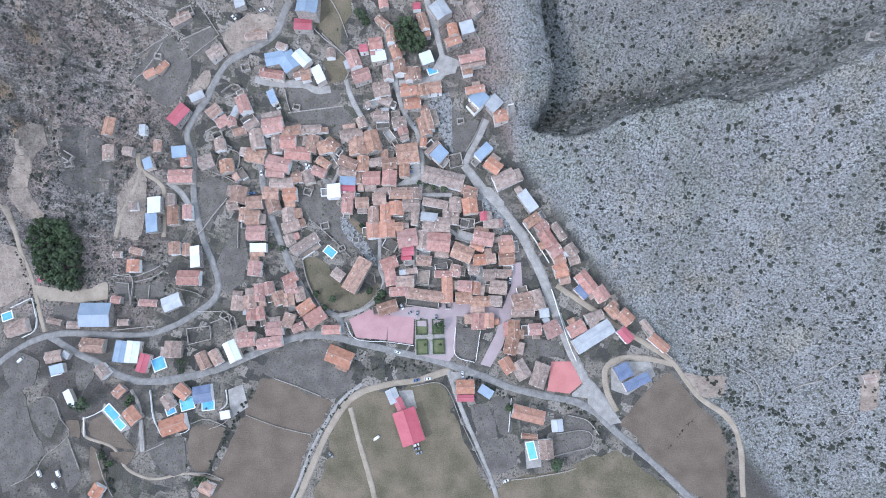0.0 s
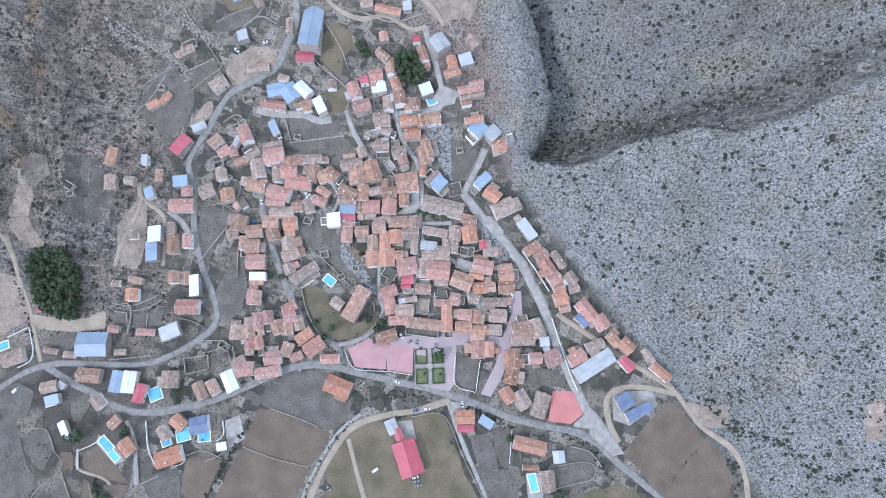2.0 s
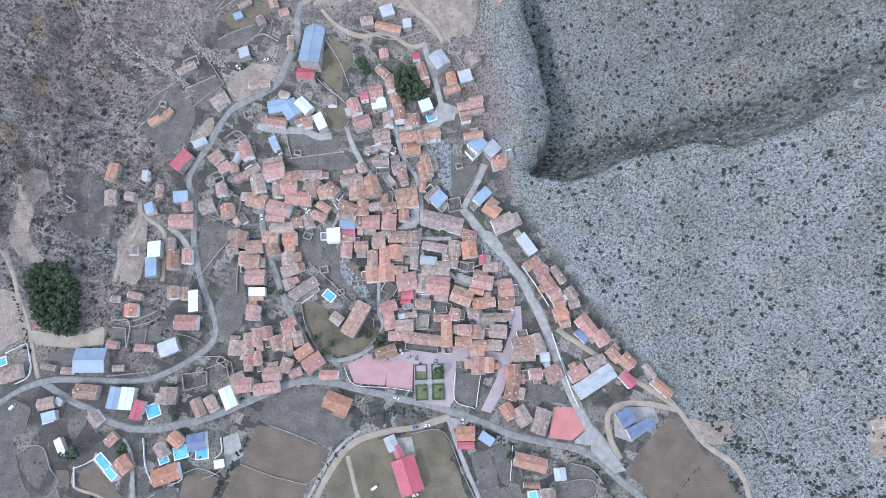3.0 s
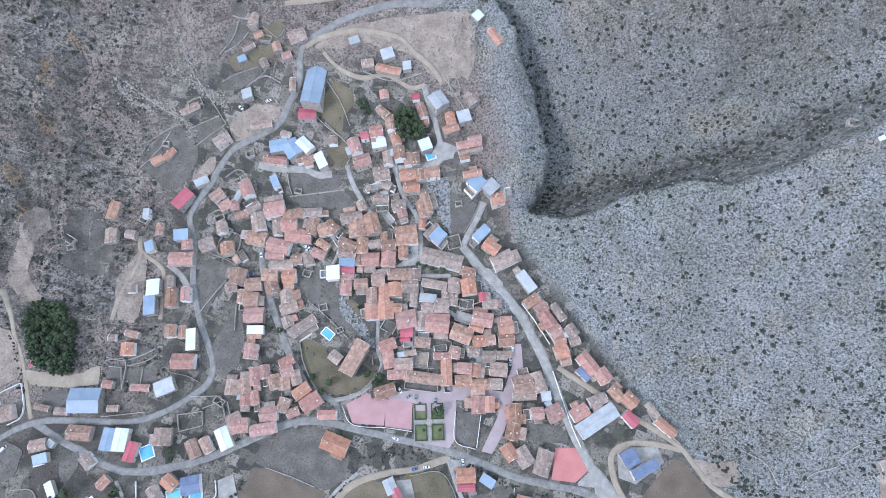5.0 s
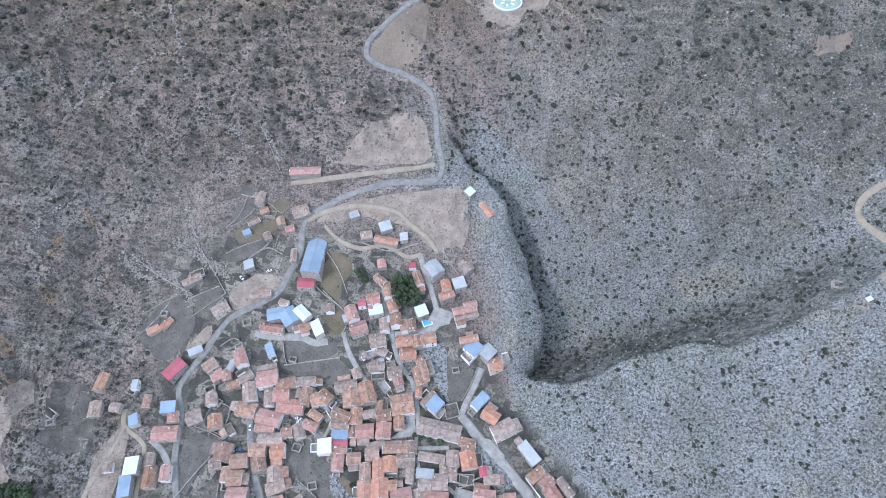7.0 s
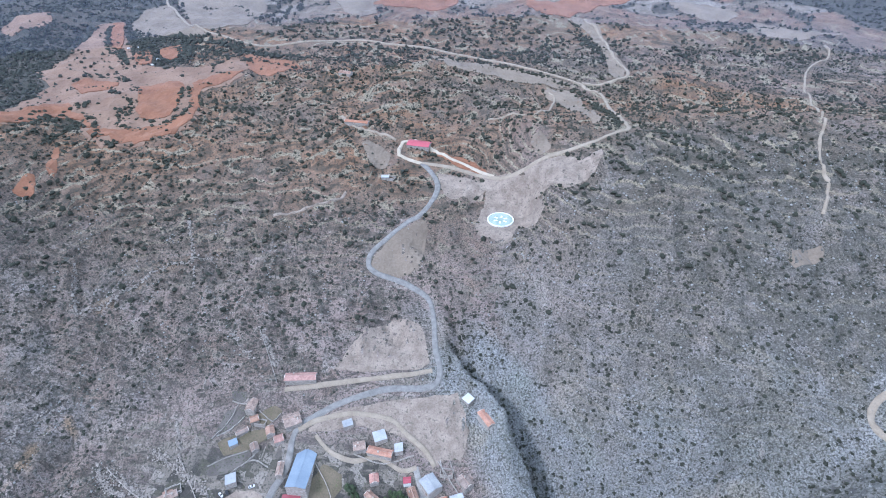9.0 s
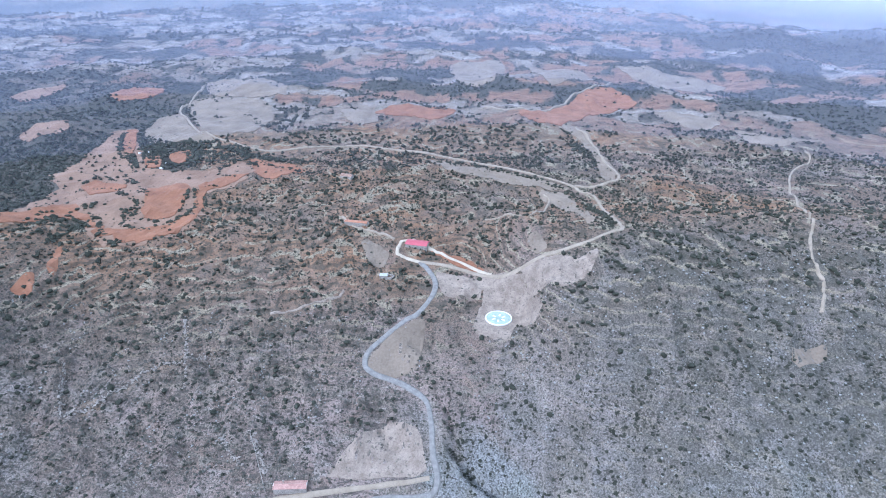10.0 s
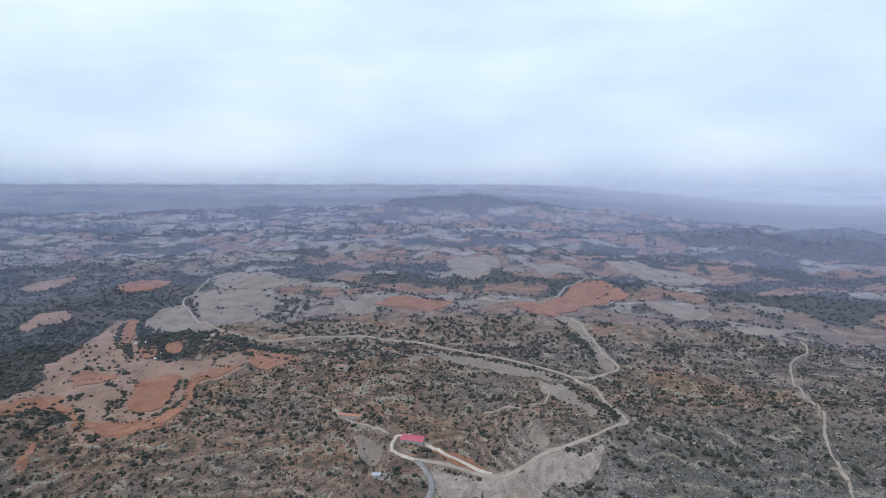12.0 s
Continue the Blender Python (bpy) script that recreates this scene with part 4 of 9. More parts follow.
patch("yard", [(84.7, -29.6), (92.5, -23), (99.3, -28.8), (98.5, -32.5), (84.7, -31.4)], M["concrete"], "white concrete apron by the court", "yard", 0.296, rounded=False)
patch("yard", [(161, -13.4), (175.6, -15.9), (186.9, -14.4), (186.3, -27.6), (175.5, -29.9), (166.3, -24.6)], M["bare"], "pale dirt yard under the grey hill", "yard", 0.300)
patch("yard", [(111.2, -7.3), (138.2, -6.5), (141.8, -15.9), (122.2, -29.6), (111.6, -26.2)], M["concrete"], "pale concrete yard", "yard", 0.304, rounded=False)
patch("yard", [(-159.9, 206.3), (-141.7, 218.2), (-126.3, 216.9), (-123, 207), (-142.9, 198.2), (-156.8, 194.5)], M["bare"], "bare earth yards of the upper village", "yard", 0.308)
patch("yard", [(-176.1, 181.9), (-170.5, 183.8), (-171.1, 175), (-182.4, 166.9), (-188.3, 167.5)], M["bare"], "pale earth bank beside the road", "yard", 0.312)
patch("yard", [(-33.4, -31.2), (-23.8, -30.1), (-20.3, -42), (-28.7, -43.4)], M["concrete"], "concrete yard before the red hall", "yard", 0.316, rounded=False)
patch("yard", [(52.6, -61.2), (62.9, -60.9), (64, -77.5), (54.2, -79.2)], M["concrete"], "white pool terrace", "yard", 0.320, rounded=False)
patch("yard", [(-233.9, -45.4), (-222.7, -51), (-213.7, -61.1), (-219.9, -64.3), (-235.2, -50.6)], M["concrete"], "pool terrace with white paving", "yard", 0.324, rounded=False)
patch("yard", [(2.1, -17.3), (18.4, -18.3), (17.7, -22.9), (3.1, -24.1)], M["concrete"], "concrete forecourt of a house", "yard", 0.328, rounded=False)
patch("yard", [(-99, 253.1), (-82.7, 266.7), (-40.7, 272.6), (-9.1, 276.5), (6.4, 275.9), (13.9, 258.4), (10.6, 237.8), (-10.9, 234.2), (-31.9, 251.3), (-65.6, 257)], M["bare"], "pale dug slope above the village", "yard", 0.260)
patch("yard", [(-83.6, 294), (-66.8, 315.6), (-42, 330.4), (-20.1, 323.9), (-13.5, 298), (-32.6, 293.4)], M["bare"], "bare pale slope by the road bend", "yard", 0.260)
patch("yard", [(24.1, 390.7), (28.3, 421), (33.8, 438.2), (30.7, 458.7), (50.4, 451.1), (70.2, 428.5), (77.5, 399.8), (73.3, 390.3), (58.7, 398.7), (49.4, 382.8)], M["bare"], "pale levelled ground round the landing pad", "yard", 0.260)
patch("field", [(-63.1, 370.1), (-55.9, 384.4), (-40.6, 400.4), (-21.9, 411.9), (-17, 405.2), (-23, 369.6), (-40.6, 360.6)], M["stubble"], "grey fallow strip by the hillside road", "field", 0.260)
patch("field", [(-8, 466.7), (30.6, 454.7), (30.8, 435.3), (19.8, 433.5), (-0.1, 438), (-6.3, 449.3)], M["bare"], "open pale slope below the farm", "field", 0.260)
patch("field", [(-353.5, 447.6), (-368.6, 490.7), (-360.5, 481.8), (-343.7, 440.8)], M["red_soil"], "small red clay patch in the scrub", "field", 0.260)
patch("field", [(-365.2, 416.4), (-361.3, 432.4), (-356.3, 435.5), (-345.8, 412), (-361.4, 413.5)], M["red_soil"], "small red clay slope in the scrub", "field", 0.260)
patch("field", [(-887.5, 1179.1), (-863.9, 1253.2), (-826.5, 1274.7), (-821.4, 1239.3), (-845.3, 1148)], M["tan_clay"], "pinkish field on the far slope", "field", 0.260)
patch("field", [(-656.9, 1134.5), (-636, 1271.8), (-571.9, 1189.7), (-586.3, 1139.7), (-624.1, 1107)], M["red_soil"], "reddish field by the far track", "field", 0.260)
patch("field", [(-266.9, 758.8), (-219, 747.7), (-184.7, 725.7), (-219.9, 691.5), (-249.2, 709.7)], M["red_soil"], "red clay strip along the ridge", "field", 0.260)
patch("field", [(-497.6, 940.3), (-485.4, 1047.4), (-409.8, 919.3), (-338.2, 833), (-414.5, 854.1), (-451.3, 857.5)], M["stubble"], "grey stubble field beside the road", "field", 0.260)
patch("field", [(-549.7, 1345.8), (-356.9, 1287.4), (-318.4, 1155.6), (-399.4, 1166.1), (-469.8, 1177.3)], M["stubble"], "grey stubble field", "field", 0.260)
patch("field", [(-503, 1145.3), (-370.3, 1143.8), (-312.7, 1044), (-308, 926.3), (-348.4, 862.5), (-397.2, 910.3)], M["stubble"], "broad grey stubble field", "field", 0.260)
patch("field", [(-188.9, 1033.6), (-140.9, 1046.3), (-114.2, 977.4), (-138.4, 944.5), (-171.1, 979.4)], M["stubble"], "grey field strip", "field", 0.260)
patch("field", [(-127.4, 1014.1), (-91.9, 1062.3), (-31.4, 1071.1), (19.8, 1065.1), (-0.6, 998.2), (-68.7, 1010.4)], M["red_soil"], "red field among junipers", "field", 0.260)
patch("field", [(12.9, 1494.4), (112.8, 1550.7), (155.3, 1542.3), (105.7, 1268.3), (35.1, 1278.4)], M["stubble"], "pale valley field", "field", 0.260)
patch("field", [(135.7, 1016.3), (215.6, 1077.1), (294.9, 1208.6), (344.5, 1226.7), (367.2, 1104.7), (273.3, 1054.3), (192.2, 945.4), (137.6, 953.9)], M["red_soil"], "red and grey fields below the track", "field", 0.260)
patch("field", [(192.2, 945.4), (227, 933.9), (216.7, 748.6), (220.2, 701.5), (194.9, 670.6), (203.2, 752), (205.1, 869.6)], M["stubble"], "long grey valley field", "field", 0.260)
patch("field", [(-23.1, 756.3), (65.1, 718.7), (142.1, 661.1), (126.7, 648.1), (61.9, 675.8), (6.9, 714.7)], M["stubble"], "pale strip below the road", "field", 0.260)
patch("field", [(112.1, 640.6), (144.2, 634), (140.9, 493.8), (130.8, 492.1), (126.6, 575.1), (109.6, 621.3)], M["stubble"], "grey curving terrace field", "field", 0.260)
patch("field", [(75.9, 471.1), (85.3, 465.7), (87.9, 447), (78.3, 445.2), (72.9, 463.2)], M["stubble"], "grey terrace by the road", "field", 0.260)
patch("field", [(378, 1039.7), (443.4, 1027.7), (463.8, 960.4), (408.5, 913.6), (384.9, 997.6)], M["stubble"], "grey hillside fields far off", "field", 0.260)
patch("field", [(463.5, 916.2), (510.8, 854.7), (566.6, 848.6), (499.9, 830.2), (455.3, 858.1)], M["stubble"], "far grey fields by the track", "field", 0.260)
patch("field", [(-82.6, 506.6), (-72.7, 512.9), (-54.5, 492.6), (-58.6, 476.7), (-71.9, 480.2)], M["stubble"], "grey ploughland on the plateau", "field", 0.260)
patch("field", [(66.4, 441.8), (100.3, 433.4), (116.2, 417.1), (96.7, 406.4), (71.8, 416), (68, 430)], M["bare"], "reddish bare bank by the farm", "field", 0.260)
patch("field", [(241.5, 330.8), (267.9, 338.2), (267, 329.6), (240.9, 317.8)], M["stubble"], "grey levelled clearing on the slope", "field", 0.260)
patch("plot", [(-308.4, -19.4), (-295.5, -13.3), (-282.8, -18.7), (-284.4, -34), (-299.5, -38.3)], M["plot"], "narrow dark allotment", "field", 0.396)
patch("plot", [(-258.3, -57.6), (-249.8, -57.4), (-247.6, -68.4), (-254.4, -66.8)], M["plough"], "small bare plot", "field", 0.400)
patch("plot", [(-256.1, -25.6), (-245.4, -17.6), (-243, -27.1), (-248.7, -36.8), (-253.4, -36.9)], M["plot"], "dark orchard terrace", "field", 0.404)
patch("plot", [(-239.9, -73.7), (-232.5, -77.1), (-225.6, -95), (-230.4, -102.3), (-237.5, -91.7)], M["plough"], "brown allotment strip", "field", 0.408)
patch("plot", [(-200.8, -72.5), (-177.4, -65.2), (-173.1, -88), (-184.2, -90.8), (-194.6, -83.2)], M["plot"], "grassy plot below the red house", "field", 0.412)
patch("plot", [(-226, -76.9), (-208.8, -76.4), (-213.6, -84.5), (-221.5, -82.2)], M["plough"], "bare strip between paths", "field", 0.416)
patch("yard", [(-149.9, -33.9), (-140.2, -29.8), (-135, -44.7), (-145.9, -52.4)], M["concrete"], "pale yard of a farmhouse", "yard", 0.460, rounded=False)
patch("yard", [(-233.2, 94.7), (-221.4, 116.2), (-214.4, 108.6), (-217.3, 69), (-229.4, 68.1)], M["bare"], "pale dug bank beside the village", "yard", 0.464)
patch("yard", [(-287.1, 138.1), (-280.2, 140), (-274.7, 128), (-278.8, 119.7), (-284.2, 97.3), (-276.7, 79.7), (-289.1, 77.1), (-297.2, 96.9), (-289.3, 118.2)], M["bare"], "stony pale ground by the western pens", "yard", 0.468)
patch("yard", [(-311.2, 56.6), (-296.4, 58.6), (-292.6, 35.4), (-295.1, 27.7), (-319, 17.2)], M["bare"], "pale field edge by the track", "yard", 0.472)
patch("yard", [(-290.7, 33.5), (-260, 30.7), (-240.1, 37.1), (-239.7, 25.4), (-259.5, 22.8), (-285.2, 24)], M["dirt"], "pale dirt ground above the lane", "yard", 0.476)
patch("yard", [(-10.7, 197.3), (1.9, 193.1), (-0.2, 185.4), (-14.2, 182.3), (-16.3, 186.8)], M["concrete"], "worn concrete square in the upper village", "yard", 0.480, rounded=False)
patch("yard", [(10.9, 55.9), (18.6, 62), (25.7, 48.5), (24.3, 38.6), (17.2, 38.4)], M["concrete"], "pale paving in the old core", "yard", 0.484, rounded=False)
patch("yard", [(-33.7, 127.8), (-24.1, 128), (-22.8, 112.2), (-40.3, 109.8), (-34.1, 114.7)], M["concrete"], "pale paving by the parked cars", "yard", 0.488, rounded=False)
patch("yard", [(19.4, 111.3), (26.5, 110.5), (36.4, 100.5), (36.4, 95.1)], M["concrete"], "pale apron at the widened street", "yard", 0.492, rounded=False)
patch("yard", [(95.5, -26.6), (105, -30.1), (118, -47.5), (110.4, -49.2), (95.4, -36)], M["concrete"], "wide concrete fork at the road end", "yard", 0.496, rounded=False)
patch("field", [(-426.2, 1083.6), (-372.5, 1112.4), (-324.3, 1051.5), (-349, 999.7), (-397.4, 1027.3)], M["stubble"], "small pale field in the plateau woods", "field", 0.260)
patch("field", [(-668.7, 880.2), (-666.2, 993.4), (-598.9, 899.6), (-624.8, 840.1)], M["tan_clay"], "red field far on the plateau", "field", 0.260)
patch("field", [(-352.2, 1294.9), (-124, 1321.9), (-109.1, 1287.8), (-233.3, 1305.7)], M["stubble"], "long pale field on the plateau", "field", 0.260)
patch("field", [(208.7, 1516.5), (293.9, 1451.2), (339.2, 1351.6), (222.1, 1252.4)], M["stubble"], "grey field by the far track", "field", 0.260)
patch("field", [(423.1, 1485.6), (539.5, 1422.4), (639.6, 1340), (544.7, 1259), (451.1, 1344.9)], M["stubble"], "grey strips on the right plateau", "field", 0.260)
patch("field", [(-460.4, 547.7), (-460.9, 597.4), (-456.8, 629.6), (-491.7, 679.4), (-506.7, 769.7), (-531.7, 871.7), (-530.5, 913.4), (-513.6, 934.7), (-470.6, 856.3), (-399.2, 732.7), (-333.8, 702.3), (-292, 727.2), (-264.4, 735.9), (-246.3, 706.2), (-255.1, 661.8), (-286.4, 636.4), (-276.5, 601.8), (-261, 560), (-274.1, 520.3), (-302.8, 507.8), (-318.4, 497.5), (-342.5, 506), (-349.8, 506.4), (-367.8, 546), (-404, 557.3), (-423.3, 534.7), (-426.3, 504.2)], M["tan_clay"], "broad pinkish clay field on the plateau edge", "field", 0.260)
patch("field", [(-458.8, 545.4), (-435.5, 562), (-420.1, 601.6), (-377.6, 555.5), (-344.7, 531.4), (-315.1, 533.6), (-289.5, 552.5), (-275, 573.2), (-290.7, 617.4), (-300.2, 667.3), (-271.7, 691.1), (-252.3, 698.1), (-269.8, 668.1), (-285.2, 636.7), (-265.3, 568), (-274.3, 521.2), (-303.3, 509.3), (-326.5, 507.1), (-347.3, 513.3), (-373.4, 545.5), (-403.9, 548.7), (-426.5, 504.6)], M["red_soil"], "winding band of ploughed red clay", "field", 0.610)
patch("field", [(-441.4, 654.4), (-430.4, 677), (-386, 654.3), (-394.9, 644), (-415.4, 627.5)], M["red_soil"], "small ploughed red clay terrace", "field", 0.610)
patch("field", [(-358.1, 648.7), (-320.9, 669.9), (-306.4, 648.7), (-297.9, 604.6), (-291.6, 569.5), (-315, 561.6), (-329.2, 574), (-347.8, 618.3)], M["red_soil"], "ploughed red clay terrace ringed by junipers", "field", 0.610)
patch("field", [(-504, 876.9), (-515.8, 915.7), (-507.4, 926.3), (-474.1, 854.8), (-453.2, 800.9), (-469.3, 810.8)], M["red_soil"], "narrow red clay strip between junipers", "field", 0.610)
patch("field", [(-414.2, 758.5), (-409.3, 784.2), (-395.3, 774.2), (-377.9, 725.8), (-396.8, 730.8)], M["red_soil"], "red clay clearing under the junipers", "field", 0.610)
patch("field", [(-389.4, 784.9), (-364.5, 794.3), (-349.2, 766.6), (-356, 744.5), (-371.3, 749.4)], M["red_soil"], "red clay clearing beside the juniper grove", "field", 0.610)
patch("field", [(-16.7, 500.9), (21.3, 485.8), (36, 462.1), (5.1, 477.3)], M["red_soil"], "red ground round the farm", "field", 0.260)
patch("field", [(40.6, 452.8), (68.2, 434.7), (70.2, 428.5), (49.7, 437.3)], M["bare"], "pale scraped bank by the farm track", "field", 0.260)
patch("plot", [(-163.9, 251.7), (-158.8, 266.1), (-147.1, 269.9), (-145.1, 262.4), (-153.9, 254.5)], M["plot"], "weedy terrace plot above the village", "field", 0.200)
patch("plot", [(-160.7, 246.5), (-145.3, 253.2), (-130.6, 255.0), (-124.0, 251.0), (-136.2, 243.4), (-154.8, 238.9)], M["meadow"], "weedy terrace plot above the village", "field", 0.204)
patch("plot", [(-166.8, 231.2), (-156.8, 237.3), (-140.4, 242.0), (-136.0, 239.6), (-139.7, 231.9), (-162.3, 226.3)], M["plot"], "weedy terrace plot above the village", "field", 0.208)
patch("plot", [(-137.5, 262.3), (-124.9, 269.5), (-118.4, 265.8), (-128.5, 256.8)], M["meadow"], "weedy terrace plot above the village", "field", 0.212)
patch("plot", [(-155.1, 272.8), (-157.3, 279.0), (-146.4, 277.8), (-146.3, 272.3)], M["plot"], "weedy terrace plot above the village", "field", 0.216)
patch("field", [(65.7, 435.3), (89.0, 422.5), (114.3, 425.5), (127.5, 434.2), (119.8, 412.2), (93.5, 403.1), (71.9, 425.7)], M["bare"], "pale brown bare bank beside the plateau road", "field", 0.27)
ribbon("road", [(-317.3, -25.5), (-294.3, -7.5), (-279.3, -0.8), (-261.7, 1.3), (-233.8, 0.9), (-206.2, 2.8), (-183.4, 13.2), (-166.4, 25.5), (-162.8, 36.2), (-166.8, 51.1), (-173.9, 66.8), (-179.3, 82.4), (-183, 102.2), (-182.9, 118.2), (-186.3, 132.1), (-189.2, 142.5), (-183.2, 155), (-174.5, 164.9), (-168.7, 175), (-159.2, 187.5), (-147, 194.7), (-133, 200.8), (-122.9, 208.7), (-117.3, 219.7), (-110.6, 232), (-107.4, 253.1), (-95.2, 262.8), (-74.5, 272.6), (-45.1, 280.4), (-19.7, 281.6), (-8.8, 284.3), (-5.8, 294.1), (-9.3, 309.5), (-10.7, 329.8), (-14.7, 343.6), (-24.7, 351.3), (-42.2, 359.1), (-58.9, 365.4), (-65.1, 372), (-62.3, 382.9), (-47.2, 397.1), (-32.6, 410.5), (-24.4, 416.1), (-12.6, 435), (-9.4, 452.5), (-15.9, 469), (-24.6, 479.6)], 4.1, M["asphalt"], "worn grey asphalt road winding through the village up the hill", "road", 0.376)
ribbon("track", [(-24.6, 479.6), (-40.3, 485.6), (-45.9, 485.8), (-43.6, 512.9), (-28, 511.9), (-0.2, 487.7), (20.9, 474.7), (40.7, 455.5)], 3.4, M["gravel"], "bright caliche track past the farm on the plateau", "road", 0.382)
ribbon("track", [(-24.6, 479.6), (-0.2, 474.5), (30.9, 461.7), (47.8, 448.8), (61.8, 442.9), (77.8, 439.8), (101.2, 440.3), (125.8, 446.5), (147.7, 459.6), (157.3, 468.1), (159.4, 503.2), (173.1, 617.9), (158.5, 641), (154, 658.9), (119.4, 691.9), (66.1, 731.5), (7.3, 763.9), (-71.6, 795), (-142.3, 841), (-204, 819.5), (-279.7, 802.4), (-330.5, 835.3), (-394.4, 902.6), (-443.2, 980.7), (-495.1, 1070.9), (-504.6, 1166.5), (-523.1, 1267.2)], 3.4, M["dirt"], "pale dirt road climbing across the plateau", "road", 0.388)
ribbon("track", [(157, 660.7), (181.5, 655.7), (212, 681.7), (218.9, 696.8), (211.3, 739.8), (221, 864.6), (215.5, 944.6)], 3.4, M["dirt"], "dirt side road between plateau fields", "road", 0.394)
ribbon("track", [(71.2, 1073.5), (136.9, 1026.7), (205.2, 1077.5), (253.1, 1167.4), (313.1, 1240.4), (368.6, 1317.4)], 4, M["dirt"], "pale track across the far fields", "road", 0.4)
ribbon("track", [(275.5, 358.5), (289, 383.6), (290.5, 398.1), (301.8, 431.6), (331.8, 477.2), (394.5, 601.1), (409.3, 645.1), (453.7, 721.3), (505.1, 770.4), (517.2, 805.5)], 2.2, M["dirt"], "narrow dirt track down the far hillside", "road", 0.406)
ribbon("road", [(-279.3, -0.8), (-264.4, -8.5), (-245.4, -17.6), (-224.5, -27), (-206.5, -30.2), (-183.4, -26.9), (-160.5, -20.9), (-141.7, -12.7), (-122.7, -4.1), (-107.4, 2.5), (-91.8, 5.3), (-76, 3.4), (-60.1, 0), (-36.4, -4.7), (-12.9, -8.6), (6.7, -14.1), (26.2, -20.4), (45.6, -27.4), (64.8, -31.3), (87.7, -35.1), (101, -42.1), (114.1, -53.8), (128.9, -65), (143.5, -77.2), (159.7, -92), (168.5, -100.5)], 4.7, M["asphalt"], "grey asphalt through-road along the lower village", "road", 0.212)
ribbon("street", [(7.8, 126), (19.4, 111.3), (35.6, 95.1), (45.8, 82.4), (54, 68.8), (64.3, 49.5), (74.4, 22.5), (84.2, -0.4), (93.7, -19.2), (103.1, -30.2), (112.3, -45.5)], 6.2, M["concrete"], "broad pale concrete street past the houses", "road", 0.218)
ribbon("street", [(7.8, 126), (12.7, 136.7), (18.3, 148.3), (22, 156.9)], 4.5, M["concrete"], "narrow concrete lane up to the ravine", "road", 0.224)
ribbon("track", [(0.9, -16.6), (-20.1, -23.6), (-43.2, -27.7), (-58.4, -33), (-68.8, -40.8), (-79.3, -58.6), (-85.9, -74.5), (-91.4, -89), (-97.8, -105.2)], 4, M["dirt"], "pale farm track curving between the fields", "road", 0.23)
ribbon("track", [(-58.7, -27.4), (-71.7, -38.3), (-82.2, -54.2), (-90.6, -72.8), (-96.9, -91), (-101.7, -103.6)], 2.0, M["concrete"], "concrete ditch track beside the ploughed field", "road", 0.236)
ribbon("lane", [(0.2, -16.2), (8, -37.4), (21.2, -65.8), (30.3, -86.4), (34.9, -99.4)], 2.8, M["concrete"], "straight concrete lane beside the meadow", "road", 0.242)
ribbon("street", [(-137.9, 156), (-134.8, 141), (-119.1, 131.7), (-104.7, 124.1), (-87.5, 111)], 3.6, M["asphalt"], "narrow village street between tiled houses", "road", 0.248)
ribbon("street", [(-136.4, 122.5), (-131.9, 99.5), (-123, 76), (-114.3, 56.5), (-105.6, 40.2), (-92.9, 23.6), (-77.6, 18.2), (-73.4, 5.8)], 4.2, M["asphalt"], "curving village street below the houses", "road", 0.254)
ribbon("street", [(-76.8, 18.2), (-61.2, 23.3), (-50.5, 32.6), (-46.2, 42.6), (-49.7, 54.3), (-50.2, 70), (-52.4, 89.7), (-55.2, 103.5)], 2.7, M["concrete"], "concrete lane round the church mound", "road", 0.26)
ribbon("street", [(-76.1, 179.7), (-71.1, 166.4), (-61.2, 151.4), (-50.6, 136.4)], 3.2, M["concrete"], "steep concrete lane between houses", "road", 0.266)
ribbon("street", [(-47.5, 208.4), (-45.5, 191.5), (-40.3, 174.1), (-35.5, 160), (-26.2, 148.4), (-23.1, 137.1), (-22.4, 125.3)], 3.6, M["concrete"], "concrete lane climbing between the upper houses", "road", 0.272)
ribbon("street", [(-22.1, 232.2), (-17.3, 218.8), (-9.9, 198.3), (-6.6, 191.5), (9.6, 192.5)], 4, M["concrete"], "pale lane along the upper houses", "road", 0.278)
ribbon("street", [(-5.9, 191.5), (-11.9, 182.4), (-39.2, 178.3)], 4, M["concrete"], "short concrete lane joining two streets", "road", 0.284)
ribbon("street", [(-21.6, 125.3), (-22.7, 106.3), (-24.4, 82.5), (-25.1, 55), (-25.1, 41.2)], 2.4, M["concrete"], "narrow concrete lane in the old core", "road", 0.29)
ribbon("track", [(74.2, 43.9), (95.9, 30.1), (119.2, 14.8), (138.5, 3.8), (153.6, -6.8), (161.6, -17.9), (171.8, -30), (189.8, -43.1), (196.6, -61.2), (197, -92.6)], 3.5, M["dirt"], "pale path at the foot of the grey hill", "road", 0.296)
ribbon("track", [(153.6, -8), (138.3, -5), (119, -4.8), (108, -11.9), (108.5, -27), (115.1, -40.2)], 3.6, M["dirt"], "dirt yard drive round a modern house", "road", 0.302)
ribbon("track", [(-297.6, 83.4), (-295.4, 64.3), (-291.2, 36.2), (-286.1, 13.1), (-281.6, 1.5)], 3, M["dirt"], "dirt track beside a deep ditch", "road", 0.308)
ribbon("track", [(-222, 127.4), (-219.5, 116.3), (-207.6, 108.2), (-202.7, 99.4), (-202.3, 69.7)], 3, M["dirt"], "dirt track between old pens", "road", 0.314)
ribbon("track", [(-200.9, 108.6), (-191.3, 101.1), (-183.6, 89.5)], 4, M["concrete"], "pale drive past a barn", "road", 0.32)
